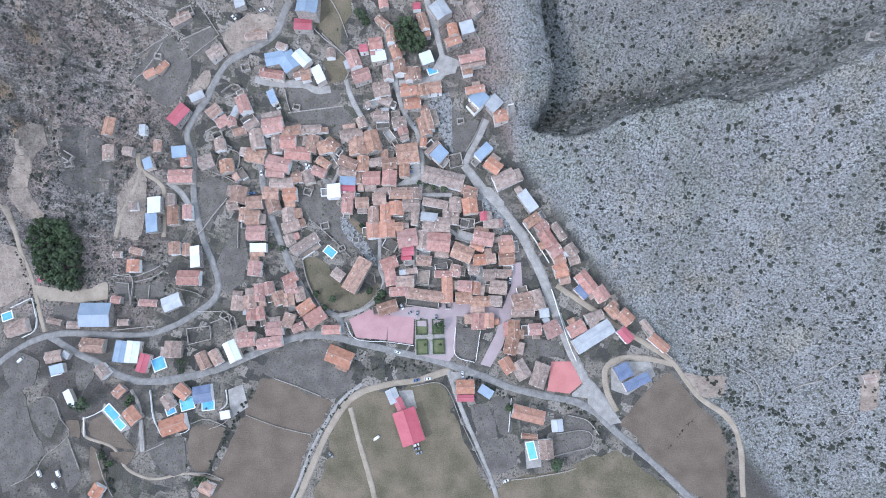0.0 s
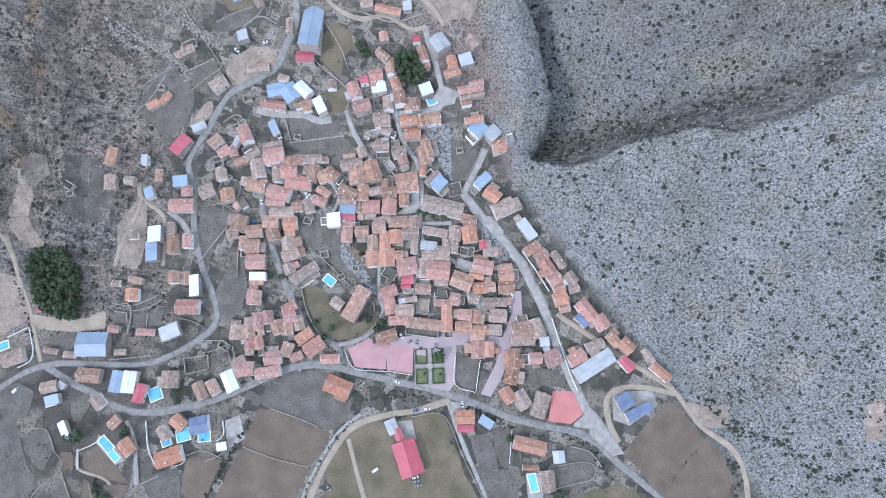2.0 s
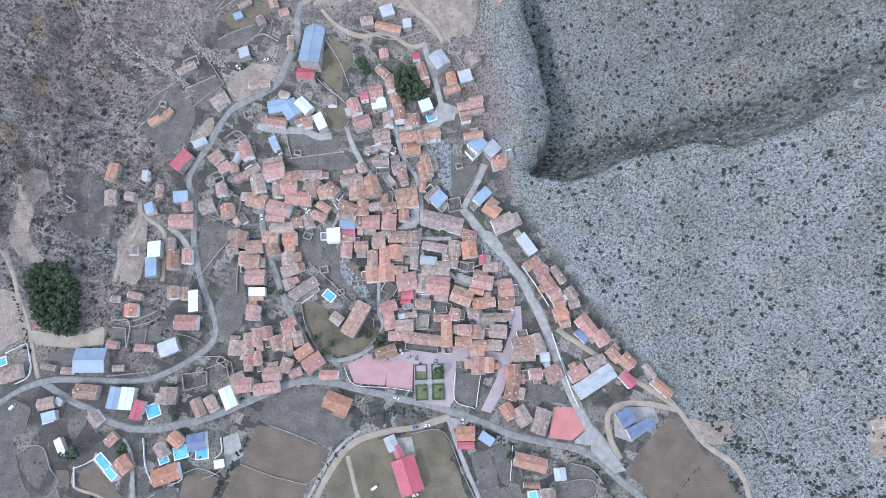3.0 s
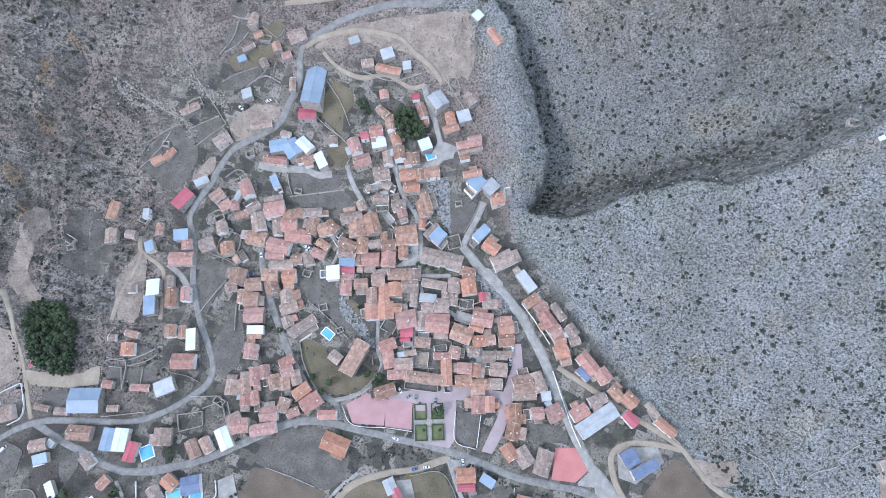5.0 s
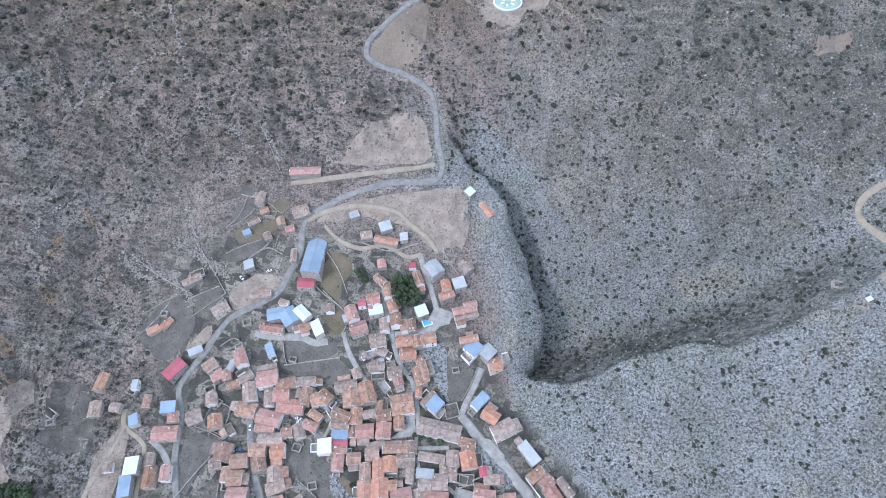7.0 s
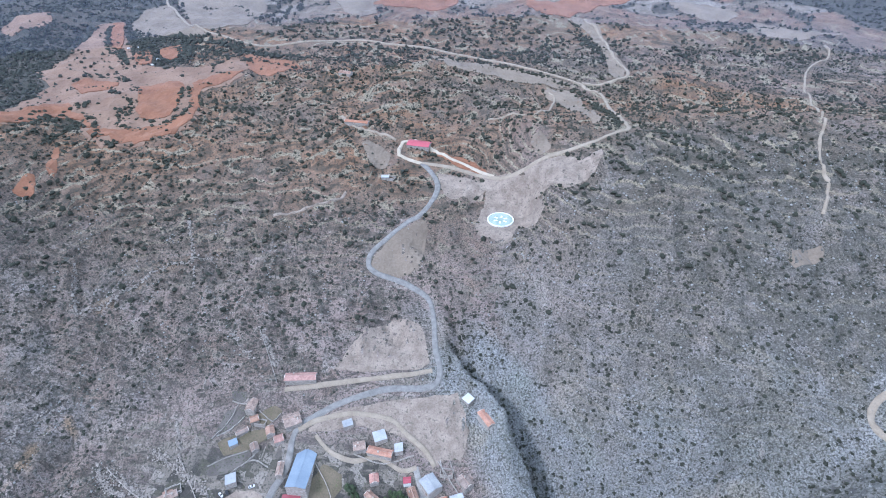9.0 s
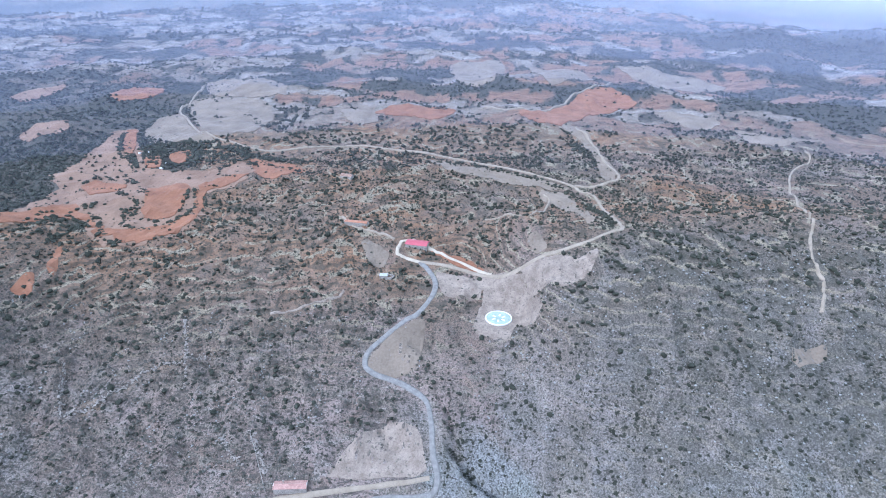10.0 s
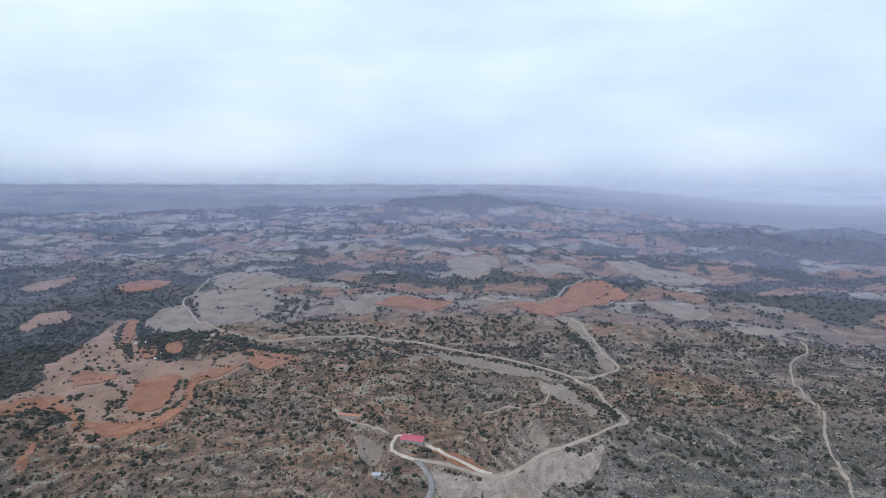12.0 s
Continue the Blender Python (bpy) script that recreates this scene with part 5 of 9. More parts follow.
ribbon("track", [(-246.3, -54.7), (-244.6, -67.2), (-224.5, -73.9), (-213.2, -87.4), (-194.6, -93.3), (-172.2, -89), (-149.8, -92.6)], 1.6, M["dirt"], "pale footpath among gardens", "road", 0.326)
ribbon("track", [(-216.8, -35.8), (-209.9, -47.6), (-204.2, -76.2)], 2, M["concrete"], "narrow garden path to a house", "road", 0.332)
ribbon("street", [(-139.2, 179.1), (-128.2, 176.5), (-106.5, 176.3), (-96.7, 172.9), (-86.8, 173.8)], 4.5, M["concrete"], "concrete apron beside a barn", "road", 0.338)
ribbon("track", [(-105.3, 254.3), (-90.9, 260.9), (-65.8, 264.8), (-40.5, 261), (-27.8, 251.3), (-15.1, 241.7), (-8.9, 232.3)], 3, M["dirt"], "dirt track above the village", "road", 0.544)
ribbon("track", [(-119.2, 280.2), (-96, 283), (-62.2, 287.1), (-32.5, 290.2), (-11.4, 293.3)], 3, M["dirt"], "dirt track past the hillside farm", "road", 0.55)
ribbon("track", [(-92.6, 251.2), (-81.7, 241.5), (-64.9, 235.7), (-48.3, 237.6), (-31.6, 230.4), (-21.3, 232.2)], 2.5, M["dirt"], "winding footpath between terraces", "road", 0.556)
ribbon("track", [(251.9, 176.7), (264, 182.7), (267.1, 194.9), (261.4, 214.6), (260, 227.2), (268.8, 238.5), (283.4, 240.9)], 4, M["dirt"], "dirt track to the ruined hermitage", "road", 0.562)
ribbon("track", [(-148.9, 412.4), (-121.8, 421.9), (-99.5, 432.9), (-90.9, 442.9)], 2, M["bare"], "faint track across the slope", "road", 0.568)
ribbon("track", [(-50.3, 513.6), (-73.6, 525.6), (-100, 550), (-111.9, 569.2)], 2.4, M["dirt"], "dirt path to the terraces", "road", 0.574)
ribbon("track", [(39.8, 539.3), (62.2, 538.3), (89.1, 530.5), (116.1, 602.5), (113.5, 627.4)], 2.2, M["dirt"], "dirt path into the terraces", "road", 0.58)
ribbon("track", [(-65.6, -43.3), (-60, -60.9), (-52, -82.5), (-45.3, -103.6)], 3, M["dirt"], "faint farm track across the meadow", "road", 0.398)
ribbon("track", [(-233.9, 68.1), (-229.6, 83.5), (-222.1, 104), (-219.5, 116.3)], 2.6, M["dirt"], "dirt path climbing beside the pens", "road", 0.404)
ribbon("lane", [(-44.3, 109.7), (-32.2, 106), (-22.2, 104.3), (-0.3, 104.8)], 2.6, M["concrete"], "narrow lane in the old core", "road", 0.41)
ribbon("lane", [(-22, 98.4), (-15.7, 84.7), (0.3, 79.2), (12.5, 67.7), (20.7, 56.2)], 2.6, M["concrete"], "narrow stepped lane between houses", "road", 0.416)
ribbon("lane", [(-84.2, 110.7), (-80.6, 120.7), (-84.9, 130.5), (-97.2, 143.8), (-113.2, 146.5)], 2.4, M["concrete"], "narrow lane between tiled roofs", "road", 0.422)




# ---- houses ----
def roof_mesh(L, W, rise, thick, over, shed):
    """A pitched roof with eaves, from z = 0 at the wall tops; the ridge runs along x. Its map runs across and down the slopes."""
    bm = bmesh.new()
    uv = bm.loops.layers.uv.new()
    hx, hy = L / 2 + over, W / 2 + over
    drop = rise * over / (W / 2 if not shed else W)
    if shed:
        cut = [(-hy, -drop), (hy, rise + drop)]
    else:
        cut = [(-hy, -drop), (0, rise), (hy, -drop)]
    n = max(2, int(L / 4))
    rows = []
    for i in range(n + 1):
        x = -hx + 2 * hx * i / n
        sag = -0.16 * math.sin(math.pi * i / n) if not shed else 0
        rows.append([bm.verts.new((x, y, z + (sag if z > 0 else 0.4 * sag))) for y, z in cut])
    low = [[bm.verts.new((v.co.x, v.co.y, v.co.z - thick)) for v in (r[0], *r[1:])] for r in (rows[0], rows[-1])]
    for i in range(n):
        for j in range(len(cut) - 1):
            f = bm.faces.new((rows[i][j], rows[i + 1][j], rows[i + 1][j + 1], rows[i][j + 1]))
            for loop in f.loops:
                loop[uv].uv = (loop.vert.co.x, loop.vert.co.y)
    for end, lo in ((rows[0], low[0]), (rows[-1], low[1])):
        for j in range(len(cut) - 1):
            bm.faces.new((end[j], end[j + 1], lo[j + 1], lo[j]))
    k = len(cut) - 1
    bm.faces.new([r[0] for r in rows] + [low[1][0], low[0][0]])
    bm.faces.new([r[k] for r in rows] + [low[1][k], low[0][k]])
    for j in range(k):
        bm.faces.new((low[0][j], low[0][j + 1], low[1][j + 1], low[1][j]))
    bmesh.ops.recalc_face_normals(bm, faces=bm.faces)
    return bm


def wall_mesh(L, W, tall, deep, rise, shed):
    bm = bmesh.new()
    if shed:
        cut = [(-W / 2, -deep), (-W / 2, tall), (W / 2, tall + rise), (W / 2, -deep)]
    else:
        cut = [(-W / 2, -deep), (-W / 2, tall), (0, tall + rise), (W / 2, tall), (W / 2, -deep)]
    a = [bm.verts.new((-L / 2, y, z)) for y, z in cut]
    b = [bm.verts.new((L / 2, y, z)) for y, z in cut]
    bm.faces.new(a)
    bm.faces.new(b[::-1])
    for i in range(len(cut) - 1):
        bm.faces.new((a[i], a[i + 1], b[i + 1], b[i]))
    bmesh.ops.recalc_face_normals(bm, faces=bm.faces)
    return bm


SHARED = {}


def shared(key, make, material):
    if key not in SHARED:
        me = bpy.data.meshes.new(key)
        bm = make()
        bm.to_mesh(me)
        bm.free()
        me.materials.append(material)
        SHARED[key] = me
    return SHARED[key]


def window_bm():
    bm = bmesh.new()
    add_box(bm, -0.5, 0.5, -0.06, 0.1, -0.65, 0.65)
    return bm


def frame_bm():
    bm = bmesh.new()
    for x0, x1, z0, z1 in ((-0.62, -0.5, -0.77, 0.77), (0.5, 0.62, -0.77, 0.77), (-0.5, 0.5, 0.65, 0.77), (-0.5, 0.5, -0.77, -0.65)):
        add_box(bm, x0, x1, -0.1, 0.1, z0, z1)
    return bm


def chimney_bm():
    bm = bmesh.new()
    add_box(bm, -0.4, 0.4, -0.35, 0.35, -0.8, 1.3)
    add_box(bm, -0.52, 0.52, -0.47, 0.47, 1.3, 1.45)
    add_box(bm, -0.25, 0.25, -0.2, 0.2, 1.45, 1.75)
    return bm


ROOF_WORDS = {"t": "weathered terracotta tiles", "o": "bright orange clay tiles", "p": "rose-coloured clay tiles", "b": "bleached brown tiles", "r": "red metal sheets",
              "u": "light blue metal sheets", "w": "white metal sheets", "g": "grey fibre-cement sheets", "s": "slate-blue sheets"}
COUNT, FOOTPRINTS = [0], []


def house(x, y, L, W, turn, roof="t", tall=5.5, shed=False, wall="", kind="house"):
    """A building at (x, y), its ridge L long along the turn (degrees), W wide, with walls, roof, ridge, chimney, windows and door."""
    COUNT[0] += 1
    FOOTPRINTS.append((x, y, L, W))
    rnd = random.Random(int(x * 31 + y * 17) + COUNT[0])
    a = radians(turn)
    c, s = math.cos(a), math.sin(a)
    zs = [float(ground(x + c * u * L / 2 - s * v * W / 2, y + s * u * L / 2 + c * v * W / 2)) for u in (-1, 0, 1) for v in (-1, 0, 1)]
    z, deep = sum(zs) / 9, sum(zs) / 9 - min(zs) + 0.8
    metal = roof in "ruwgs"
    rise = W * (0.12 if metal else 0.2) * (1.3 if shed else 1.0)
    tall = 0.85 * tall * rnd.uniform(0.92, 1.1)
    if not wall:
        wall = rnd.choice(["plaster", "white", "stone", "plaster", "white", "stone"]) if not metal else rnd.choice(["plaster", "white", "stone"])
    size = "small" if L * W < 60 else "long" if L > 2.4 * W else "large" if L * W > 220 else "two-storey" if tall > 5 else "low"
    words = {"plaster": "ochre plastered", "white": "whitewashed", "stone": "rubble stone"}[wall]
    base = tagged(empty_at(kind, x, y, z, turn), f"{size} {words} {kind.replace('_', '-')} roofed with {ROOF_WORDS[roof]}", kind.replace("_", " "), group="village buildings")
    part("wall", wall_mesh(L, W, tall, deep, rise, shed), M[wall], base)
    cover = part("roof", roof_mesh(L, W, rise, 0.16, 0.12 if metal else 0.26, shed), M[roof], base)
    cover.location = (0, 0, tall + 0.17)
    if not shed:
        bm = bmesh.new()
        h = rise - 0.02
        n = max(2, int(L / 2.0))
        rings = []
        for i in range(n + 1):
            xx, r = -L / 2 - 0.3 + (L + 0.6) * i / n, 0.2 if i % 2 else 0.16
            sag = -0.16 * math.sin(math.pi * i / n)
            rings.append([bm.verts.new((xx, -math.cos(q) * r * 1.2, h + sag + math.sin(q) * r)) for q in (0, 0.9, 1.57, 2.24, 3.14)])
        for p1, p2 in zip(rings, rings[1:]):
            for j in range(4):
                bm.faces.new((p1[j], p2[j], p2[j + 1], p1[j + 1]))
        bmesh.ops.recalc_face_normals(bm, faces=bm.faces)
        ridge = part("ridge", bm, M["ridge"] if not metal else M[roof], cover)
        if not metal and L > 5:
            for end in (-1, 1):
                bm = bmesh.new()
                x0, x1 = sorted((end * (L / 2 + 0.3), end * (L / 2 - 0.12)))
                side = [[bm.verts.new((xx, yy, zz + up)) for yy, zz in ((-W / 2 - 0.27, -0.055 * W), (0.0, rise - 0.02), (W / 2 + 0.27, -0.055 * W))] for xx, up in ((x0, 0.0), (x0, 0.12), (x1, 0.12), (x1, 0.0))]
                for one, two in zip(side, side[1:]):
                    for k in (0, 1):
                        bm.faces.new((one[k], one[k + 1], two[k + 1], two[k]))
                for k in (0, 2):
                    bm.faces.new([row[k] for row in side])
                bmesh.ops.recalc_face_normals(bm, faces=bm.faces)
                part("verge", bm, M["verge"], cover, "pale mortared verge along the gable")
    if not metal and L * W > 45:
        for _ in range(rnd.choice([1, 1, 2, 0])):
            u, v = rnd.uniform(-0.38, 0.38) * L, rnd.choice([-1, 1]) * rnd.uniform(0.08, 0.3) * W
            zz = rise * (1 - abs(v) / (W / 2)) if not shed else rise * (v / W + 0.5)
            ch = hang("chimney", shared("chimney_stack", chimney_bm, M["plaster"]), cover)
            ch.location = (u, v, zz)
    # lean-to annexes against the walls in the old core
    if not metal and abs(x + 30) < 190 and (-10 < y < 20 or 155 < y < 235 or x > 55) and y < 235 and L * W > 50:
        for k in range(rnd.choice([0, 1, 1])):
            al, aw, ah = rnd.uniform(0.35, 0.6) * L, rnd.uniform(2.2, 3.8), rnd.uniform(2.4, 0.75 * tall)
            side = rnd.choice([-1, 1])
            ax, ay = rnd.uniform(-0.5, 0.5) * (L - al), side * (W / 2 + aw / 2)
            bm = wall_mesh(al, aw, ah, deep, 0.12 * aw, True)
            annex = part("annex", bm, M[rnd.choice(["plaster", "stone", "white"])], base, "low lean-to annex")
            annex.location, annex.rotation_euler = (ax, ay, 0), (0, 0, 0 if side < 0 else math.pi)
            top = part("annex_roof", roof_mesh(al, aw, 0.12 * aw, 0.14, 0.15, True), M[rnd.choice([roof, "b", "t", "g", "t"])], annex)
            top.location = (0, 0, ah + 0.15)
    # openings on the long sides
    if tall > 3.4 and L > 5:
        n = min(3, max(1, int(L / 5)))
        door_at = rnd.randrange(n)
        for side in (-1, 1):
            eaves = tall if not (shed and side == 1) else tall + rise
            for k in range(n):
                px = -L / 2 + L * (k + 0.5) / n
                for storey in range(1, 2 if eaves < 5 else 3):
                    if storey == 1 and side == -1 and k == door_at:
                        d = hang("door", shared("door_leaf", lambda: box(-0.55, 0.55, -0.06, 0.06, 0, 2.05), M["wood"]), base)
                        d.location = (px, side * (W / 2 + 0.03), 0.02)
                        continue
                    wz = 1.5 if storey == 1 else 4.1
                    if wz + 0.9 > eaves or rnd.random() < 0.25:
                        continue
                    f = hang("window", shared("window_frame", frame_bm, M["white"]), base)
                    f.location = (px, side * (W / 2 + 0.02), wz)
                    p2 = hang("pane", shared("window_pane", window_bm, M["glass"]), f)
    return base


def courtyard(x, y, L, W, turn, floor="bare", gate=False):
    """A small walled yard between houses: four low walls round a trodden floor, one with a gap for a gate."""
    rnd = random.Random(int(x * 13 + y * 7))
    a = radians(turn)
    c, s = math.cos(a), math.sin(a)
    zs = [float(ground(x + c * u * L / 2 - s * v * W / 2, y + s * u * L / 2 + c * v * W / 2)) for u in (-1, 1) for v in (-1, 1)]
    words = {"bare": "trodden earth", "concrete": "worn concrete", "plot": "dark weeds"}[floor]
    base = tagged(empty_at("courtyard", x, y, max(zs), turn), f"small walled courtyard floored with {words} beside a house", "courtyard", group="courtyards")
    part("yard_floor", box(-L / 2 + 0.35, L / 2 - 0.35, -W / 2 + 0.35, W / 2 - 0.35, min(zs) - max(zs) - 0.6, 0.12), M[floor], base)
    half = 0.35 * L if gate else 0.0
    for x0, x1, y0, y1 in ((-L / 2, L / 2 - half, -W / 2, -W / 2 + 0.35), (-L / 2, L / 2, W / 2 - 0.35, W / 2), (-L / 2, -L / 2 + 0.35, -W / 2 + 0.35, W / 2 - 0.35), (L / 2 - 0.35, L / 2, -W / 2 + 0.35, W / 2 - 0.35)):
        bm = box(x0, x1, y0, y1, min(zs) - max(zs) - 0.8, 1.9)
        for v in bm.verts:
            if v.co.z > 0:
                v.co.z *= rnd.uniform(0.75, 1.15)
        part("wall", bm, M[rnd.choice(["stone", "plaster", "stone", "white"])], base)
    return base


# ---- the village ----
# the old core: houses wall to wall round small yards
house(-126.7, 148.3, 14.3, 11.2, 13, "p", 5.6)
house(-113.4, 145.1, 13.2, 6.3, 11, "t", 5.6)
house(-100.3, 146.6, 14.4, 5.9, 4, "b", 4.8)
house(-124.4, 136.0, 12.7, 6.3, -82, "b", 4.8)
house(-116.0, 137.9, 10.8, 9.9, 5, "p", 5.6)
house(-108.7, 129.7, 17.9, 9.1, -3, "p", 5.6)
house(-99.0, 136.6, 12.5, 7.4, 81, "t", 5.6)
house(-90.4, 134.7, 9.2, 9.1, 15, "t", 5.6)
house(-85.0, 136.4, 10.0, 6.8, -38, "t", 5.6)
house(-67.0, 136.0, 13.2, 12.2, -83, "t", 5.6)
house(-56.9, 139.1, 15.1, 10.1, -73, "t", 5.6)
house(-64.8, 151.9, 7.6, 6.0, -69, "b", 3.9, kind="shed")
house(-122.4, 122.2, 16.2, 9.8, -13, "p", 5.6)
house(-124.2, 115.8, 12.8, 6.0, -2, "p", 5.6)
house(-138.6, 127.6, 13.6, 9.6, -9, "t", 5.6)
house(-138.2, 139.1, 13.4, 9.0, -75, "b", 4.8)
house(-119.6, 108.4, 16.3, 8.3, 4, "b", 4.8)
house(-101.1, 113.7, 9.8, 7.0, -70, "b", 4.8)
house(-109.2, 113.0, 7.3, 6.8, 10, "t", 4.6, kind="shed")
house(-94.1, 117.6, 9.8, 6.4, -19, "p", 4.6)
house(-91.0, 124.1, 9.6, 5.5, -33, "t", 4.6, kind="shed")
house(-73.4, 124.3, 13.3, 6.9, -21, "t", 5.6)
house(-73.8, 118.0, 12.5, 5.8, -7, "b", 4.8)
house(-73.5, 111.7, 11.0, 5.8, -2, "u", 4.6, shed=True)
house(-63.1, 123.5, 11.1, 7.8, -89, "t", 5.6)
house(-56.7, 113.8, 11.9, 9.3, 2, "p", 5.6)
house(-64.8, 114.2, 9.1, 5.6, 89, "t", 4.6, kind="shed")
house(-54.2, 125.4, 9.3, 5.4, 11, "b", 3.9, kind="shed")
house(-44.3, 114.3, 10.5, 9.8, 88, "p", 5.6)
house(-44.6, 123.9, 9.8, 7.8, 10, "t", 5.6)
house(-82.7, 104.1, 9.9, 9.4, -84, "w", 5.6, shed=True)
house(-73.6, 107.0, 11.2, 5.4, 3, "r", 4.6)
house(-73.4, 102.4, 10.9, 5.6, 1, "p", 4.6)
house(-38.4, 152.5, 9.5, 7.3, 13, "b", 4.8)
house(-36.1, 147.7, 7.9, 6.7, -69, "p", 4.6, kind="shed")
house(-20.8, 149.9, 13.3, 8.0, -72, "t", 5.6)
house(-21.2, 140.5, 8.9, 4.1, 86, "o", 4.6, kind="shed")
house(-32.2, 131.6, 15.0, 13.9, 9, "t", 5.6)
house(-34.1, 119.9, 9.7, 6.8, -86, "t", 5.6)
house(-9.9, 131.5, 10.4, 8.6, 50, "u", 5.6, shed=True)
house(-14.1, 135.0, 11.9, 6.1, 47, "b", 4.8)
house(-6.8, 115.4, 28.7, 11.2, -13, "b", 4.8)
house(11.6, 107.2, 10.6, 6.0, -16, "o", 4.6)
house(20.8, 134.0, 12.5, 6.5, 47, "u", 5.6, shed=True)
house(27.8, 124.6, 11.4, 8.7, -35, "o", 5.6)
house(35.9, 115.6, 15.2, 11.1, 25, "b", 4.8)
house(-138.0, 94.8, 10.8, 8.5, 7, "t", 5.6)
house(-138.9, 84.4, 9.8, 9.7, 0, "t", 5.6)
house(-135.9, 73.7, 13.3, 10.2, 1, "p", 5.6)
house(-134.4, 63.8, 11.2, 5.6, 2, "w", 4.6, shed=True)
house(-136.2, 49.2, 9.9, 8.9, 88, "p", 5.6)
house(-126.7, 101.6, 10.8, 8.7, 1, "t", 5.6)
house(-125.0, 93.3, 10.3, 9.0, -68, "t", 5.6)
house(-113.4, 101.2, 9.2, 9.1, 7, "o", 5.6)
house(-114.1, 87.2, 9.4, 8.7, -80, "b", 4.8)
house(-111.9, 79.2, 11.8, 7.8, 21, "b", 4.8)
house(-112.6, 69.8, 7.5, 7.3, -65, "b", 3.9, kind="shed")
house(-101.8, 67.1, 20.0, 6.8, 36, "b", 4.8)
house(-73.1, 94.3, 10.5, 7.4, 88, "p", 5.6)
house(-62.8, 96.7, 9.0, 7.3, 3, "t", 5.6)
house(-50.8, 99.5, 8.8, 8.1, 6, "t", 5.6)
house(-54.8, 88.2, 11.8, 7.2, -86, "t", 5.6)
house(-54.5, 77.9, 11.4, 8.5, -83, "o", 5.6)
house(-46.3, 90.5, 12.8, 7.4, -87, "o", 5.6)
house(-38.8, 93.4, 9.7, 9.6, -88, "o", 5.6)
house(-44.6, 78.8, 11.8, 10.5, -85, "o", 5.6)
house(-42.6, 55.4, 11.3, 7.6, 21, "p", 5.6)
house(-28.7, 96.3, 11.3, 9.1, 4, "b", 4.8)
house(-36.0, 102.1, 15.8, 3.8, 2, "t", 4.6, kind="shed")
house(-25.3, 104.2, 8.0, 7.2, -85, "b", 3.9, kind="shed")
house(-25.9, 87.6, 10.7, 4.6, 88, "b", 3.9, kind="shed")
house(-37.2, 80.8, 6.8, 6.2, 3, "t", 4.6, kind="shed")
house(-30.5, 73.1, 13.4, 12.2, 10, "p", 5.6)
house(-29.9, 64.2, 8.5, 5.9, 4, "r", 4.6, kind="shed")
house(-11.8, 97.9, 17.2, 5.2, -8, "b", 4.8)
house(-3.6, 93.4, 10.3, 5.7, -88, "b", 3.9, kind="shed")
house(-15.9, 88.1, 11.4, 5.6, -5, "g", 4.6, shed=True)
house(-16.0, 81.8, 8.0, 7.9, -2, "b", 3.9)
house(-6.2, 82.9, 9.9, 9.9, -1, "b", 4.8)
house(-19.8, 72.2, 12.6, 8.0, 90, "b", 4.8)
house(-8.8, 71.0, 15.8, 12.9, -3, "p", 5.6)
house(-18.7, 57.9, 10.1, 6.7, -3, "t", 5.6)
house(2.2, 97.0, 10.1, 8.0, -88, "b", 4.8)
house(12.3, 96.2, 11.1, 10.1, -81, "o", 5.6)
house(12.3, 104.9, 9.1, 7.5, 1, "t", 5.6)
house(2.0, 88.1, 9.5, 5.6, 86, "b", 3.9, kind="shed")
house(22.0, 90.0, 6.6, 4.9, -85, "r", 3.4, kind="shed")
house(27.2, 84.8, 9.9, 6.2, 3, "b", 3.9)
house(22.1, 74.2, 13.9, 9.3, -8, "p", 5.6)
house(17.9, 68.4, 9.7, 4.8, -16, "o", 4.6, kind="shed")
house(7.9, 64.0, 14.4, 10.6, -21, "t", 5.6)
house(19.9, 59.5, 8.7, 7.3, 6, "o", 5.6)
house(27.0, 60.3, 8.0, 6.3, 8, "t", 4.6, kind="shed")
house(38.3, 68.8, 10.1, 8.4, 8, "o", 5.6)
house(38.5, 61.0, 10.8, 9.0, 6, "t", 5.6)
house(38.3, 74.5, 7.7, 4.4, 5, "p", 4.6, kind="shed")
house(2.9, 52.8, 6.0, 5.7, -14, "t", 4.6, kind="shed")
house(-132.0, 32.5, 12.1, 6.0, -81, "p", 5.6)
house(-126.0, 35.7, 8.7, 7.2, -75, "p", 4.6)
house(-111.0, 42.9, 9.8, 6.7, 30, "p", 5.6)
house(-109.9, 36.4, 8.5, 8.1, 24, "p", 5.6)
house(-117.8, 29.3, 9.1, 8.3, -69, "t", 5.6)
house(-111.4, 28.6, 8.5, 7.8, -81, "t", 5.6)
house(-104.0, 32.4, 9.6, 6.7, -71, "b", 4.8)
house(-99.2, 23.7, 11.7, 7.4, 38, "o", 5.6)
house(-146.8, 25.0, 9.7, 8.5, 88, "b", 4.8)
house(-138.2, 26.1, 9.3, 8.5, -80, "t", 5.6)
house(-136.6, 17.6, 7.9, 7.3, -88, "p", 4.6, kind="shed")
house(-130.9, 18.6, 9.0, 5.6, -75, "p", 4.6, kind="shed")
house(-120.0, 8.3, 11.2, 8.9, 7, "p", 5.6)
house(-110.7, 14.3, 9.5, 7.5, 76, "t", 5.6)
house(-92.2, 16.8, 13.7, 9.4, 35, "p", 5.6)
house(-104.0, 9.7, 8.1, 5.7, 23, "p", 4.6, kind="shed")
house(-122.7, -1.3, 16.9, 7.3, 11, "p", 5.6)
house(-80.7, 8.7, 12.1, 5.9, 3, "p", 5.6)
house(-138.4, 0.6, 11.0, 9.4, 4, "p", 5.6)
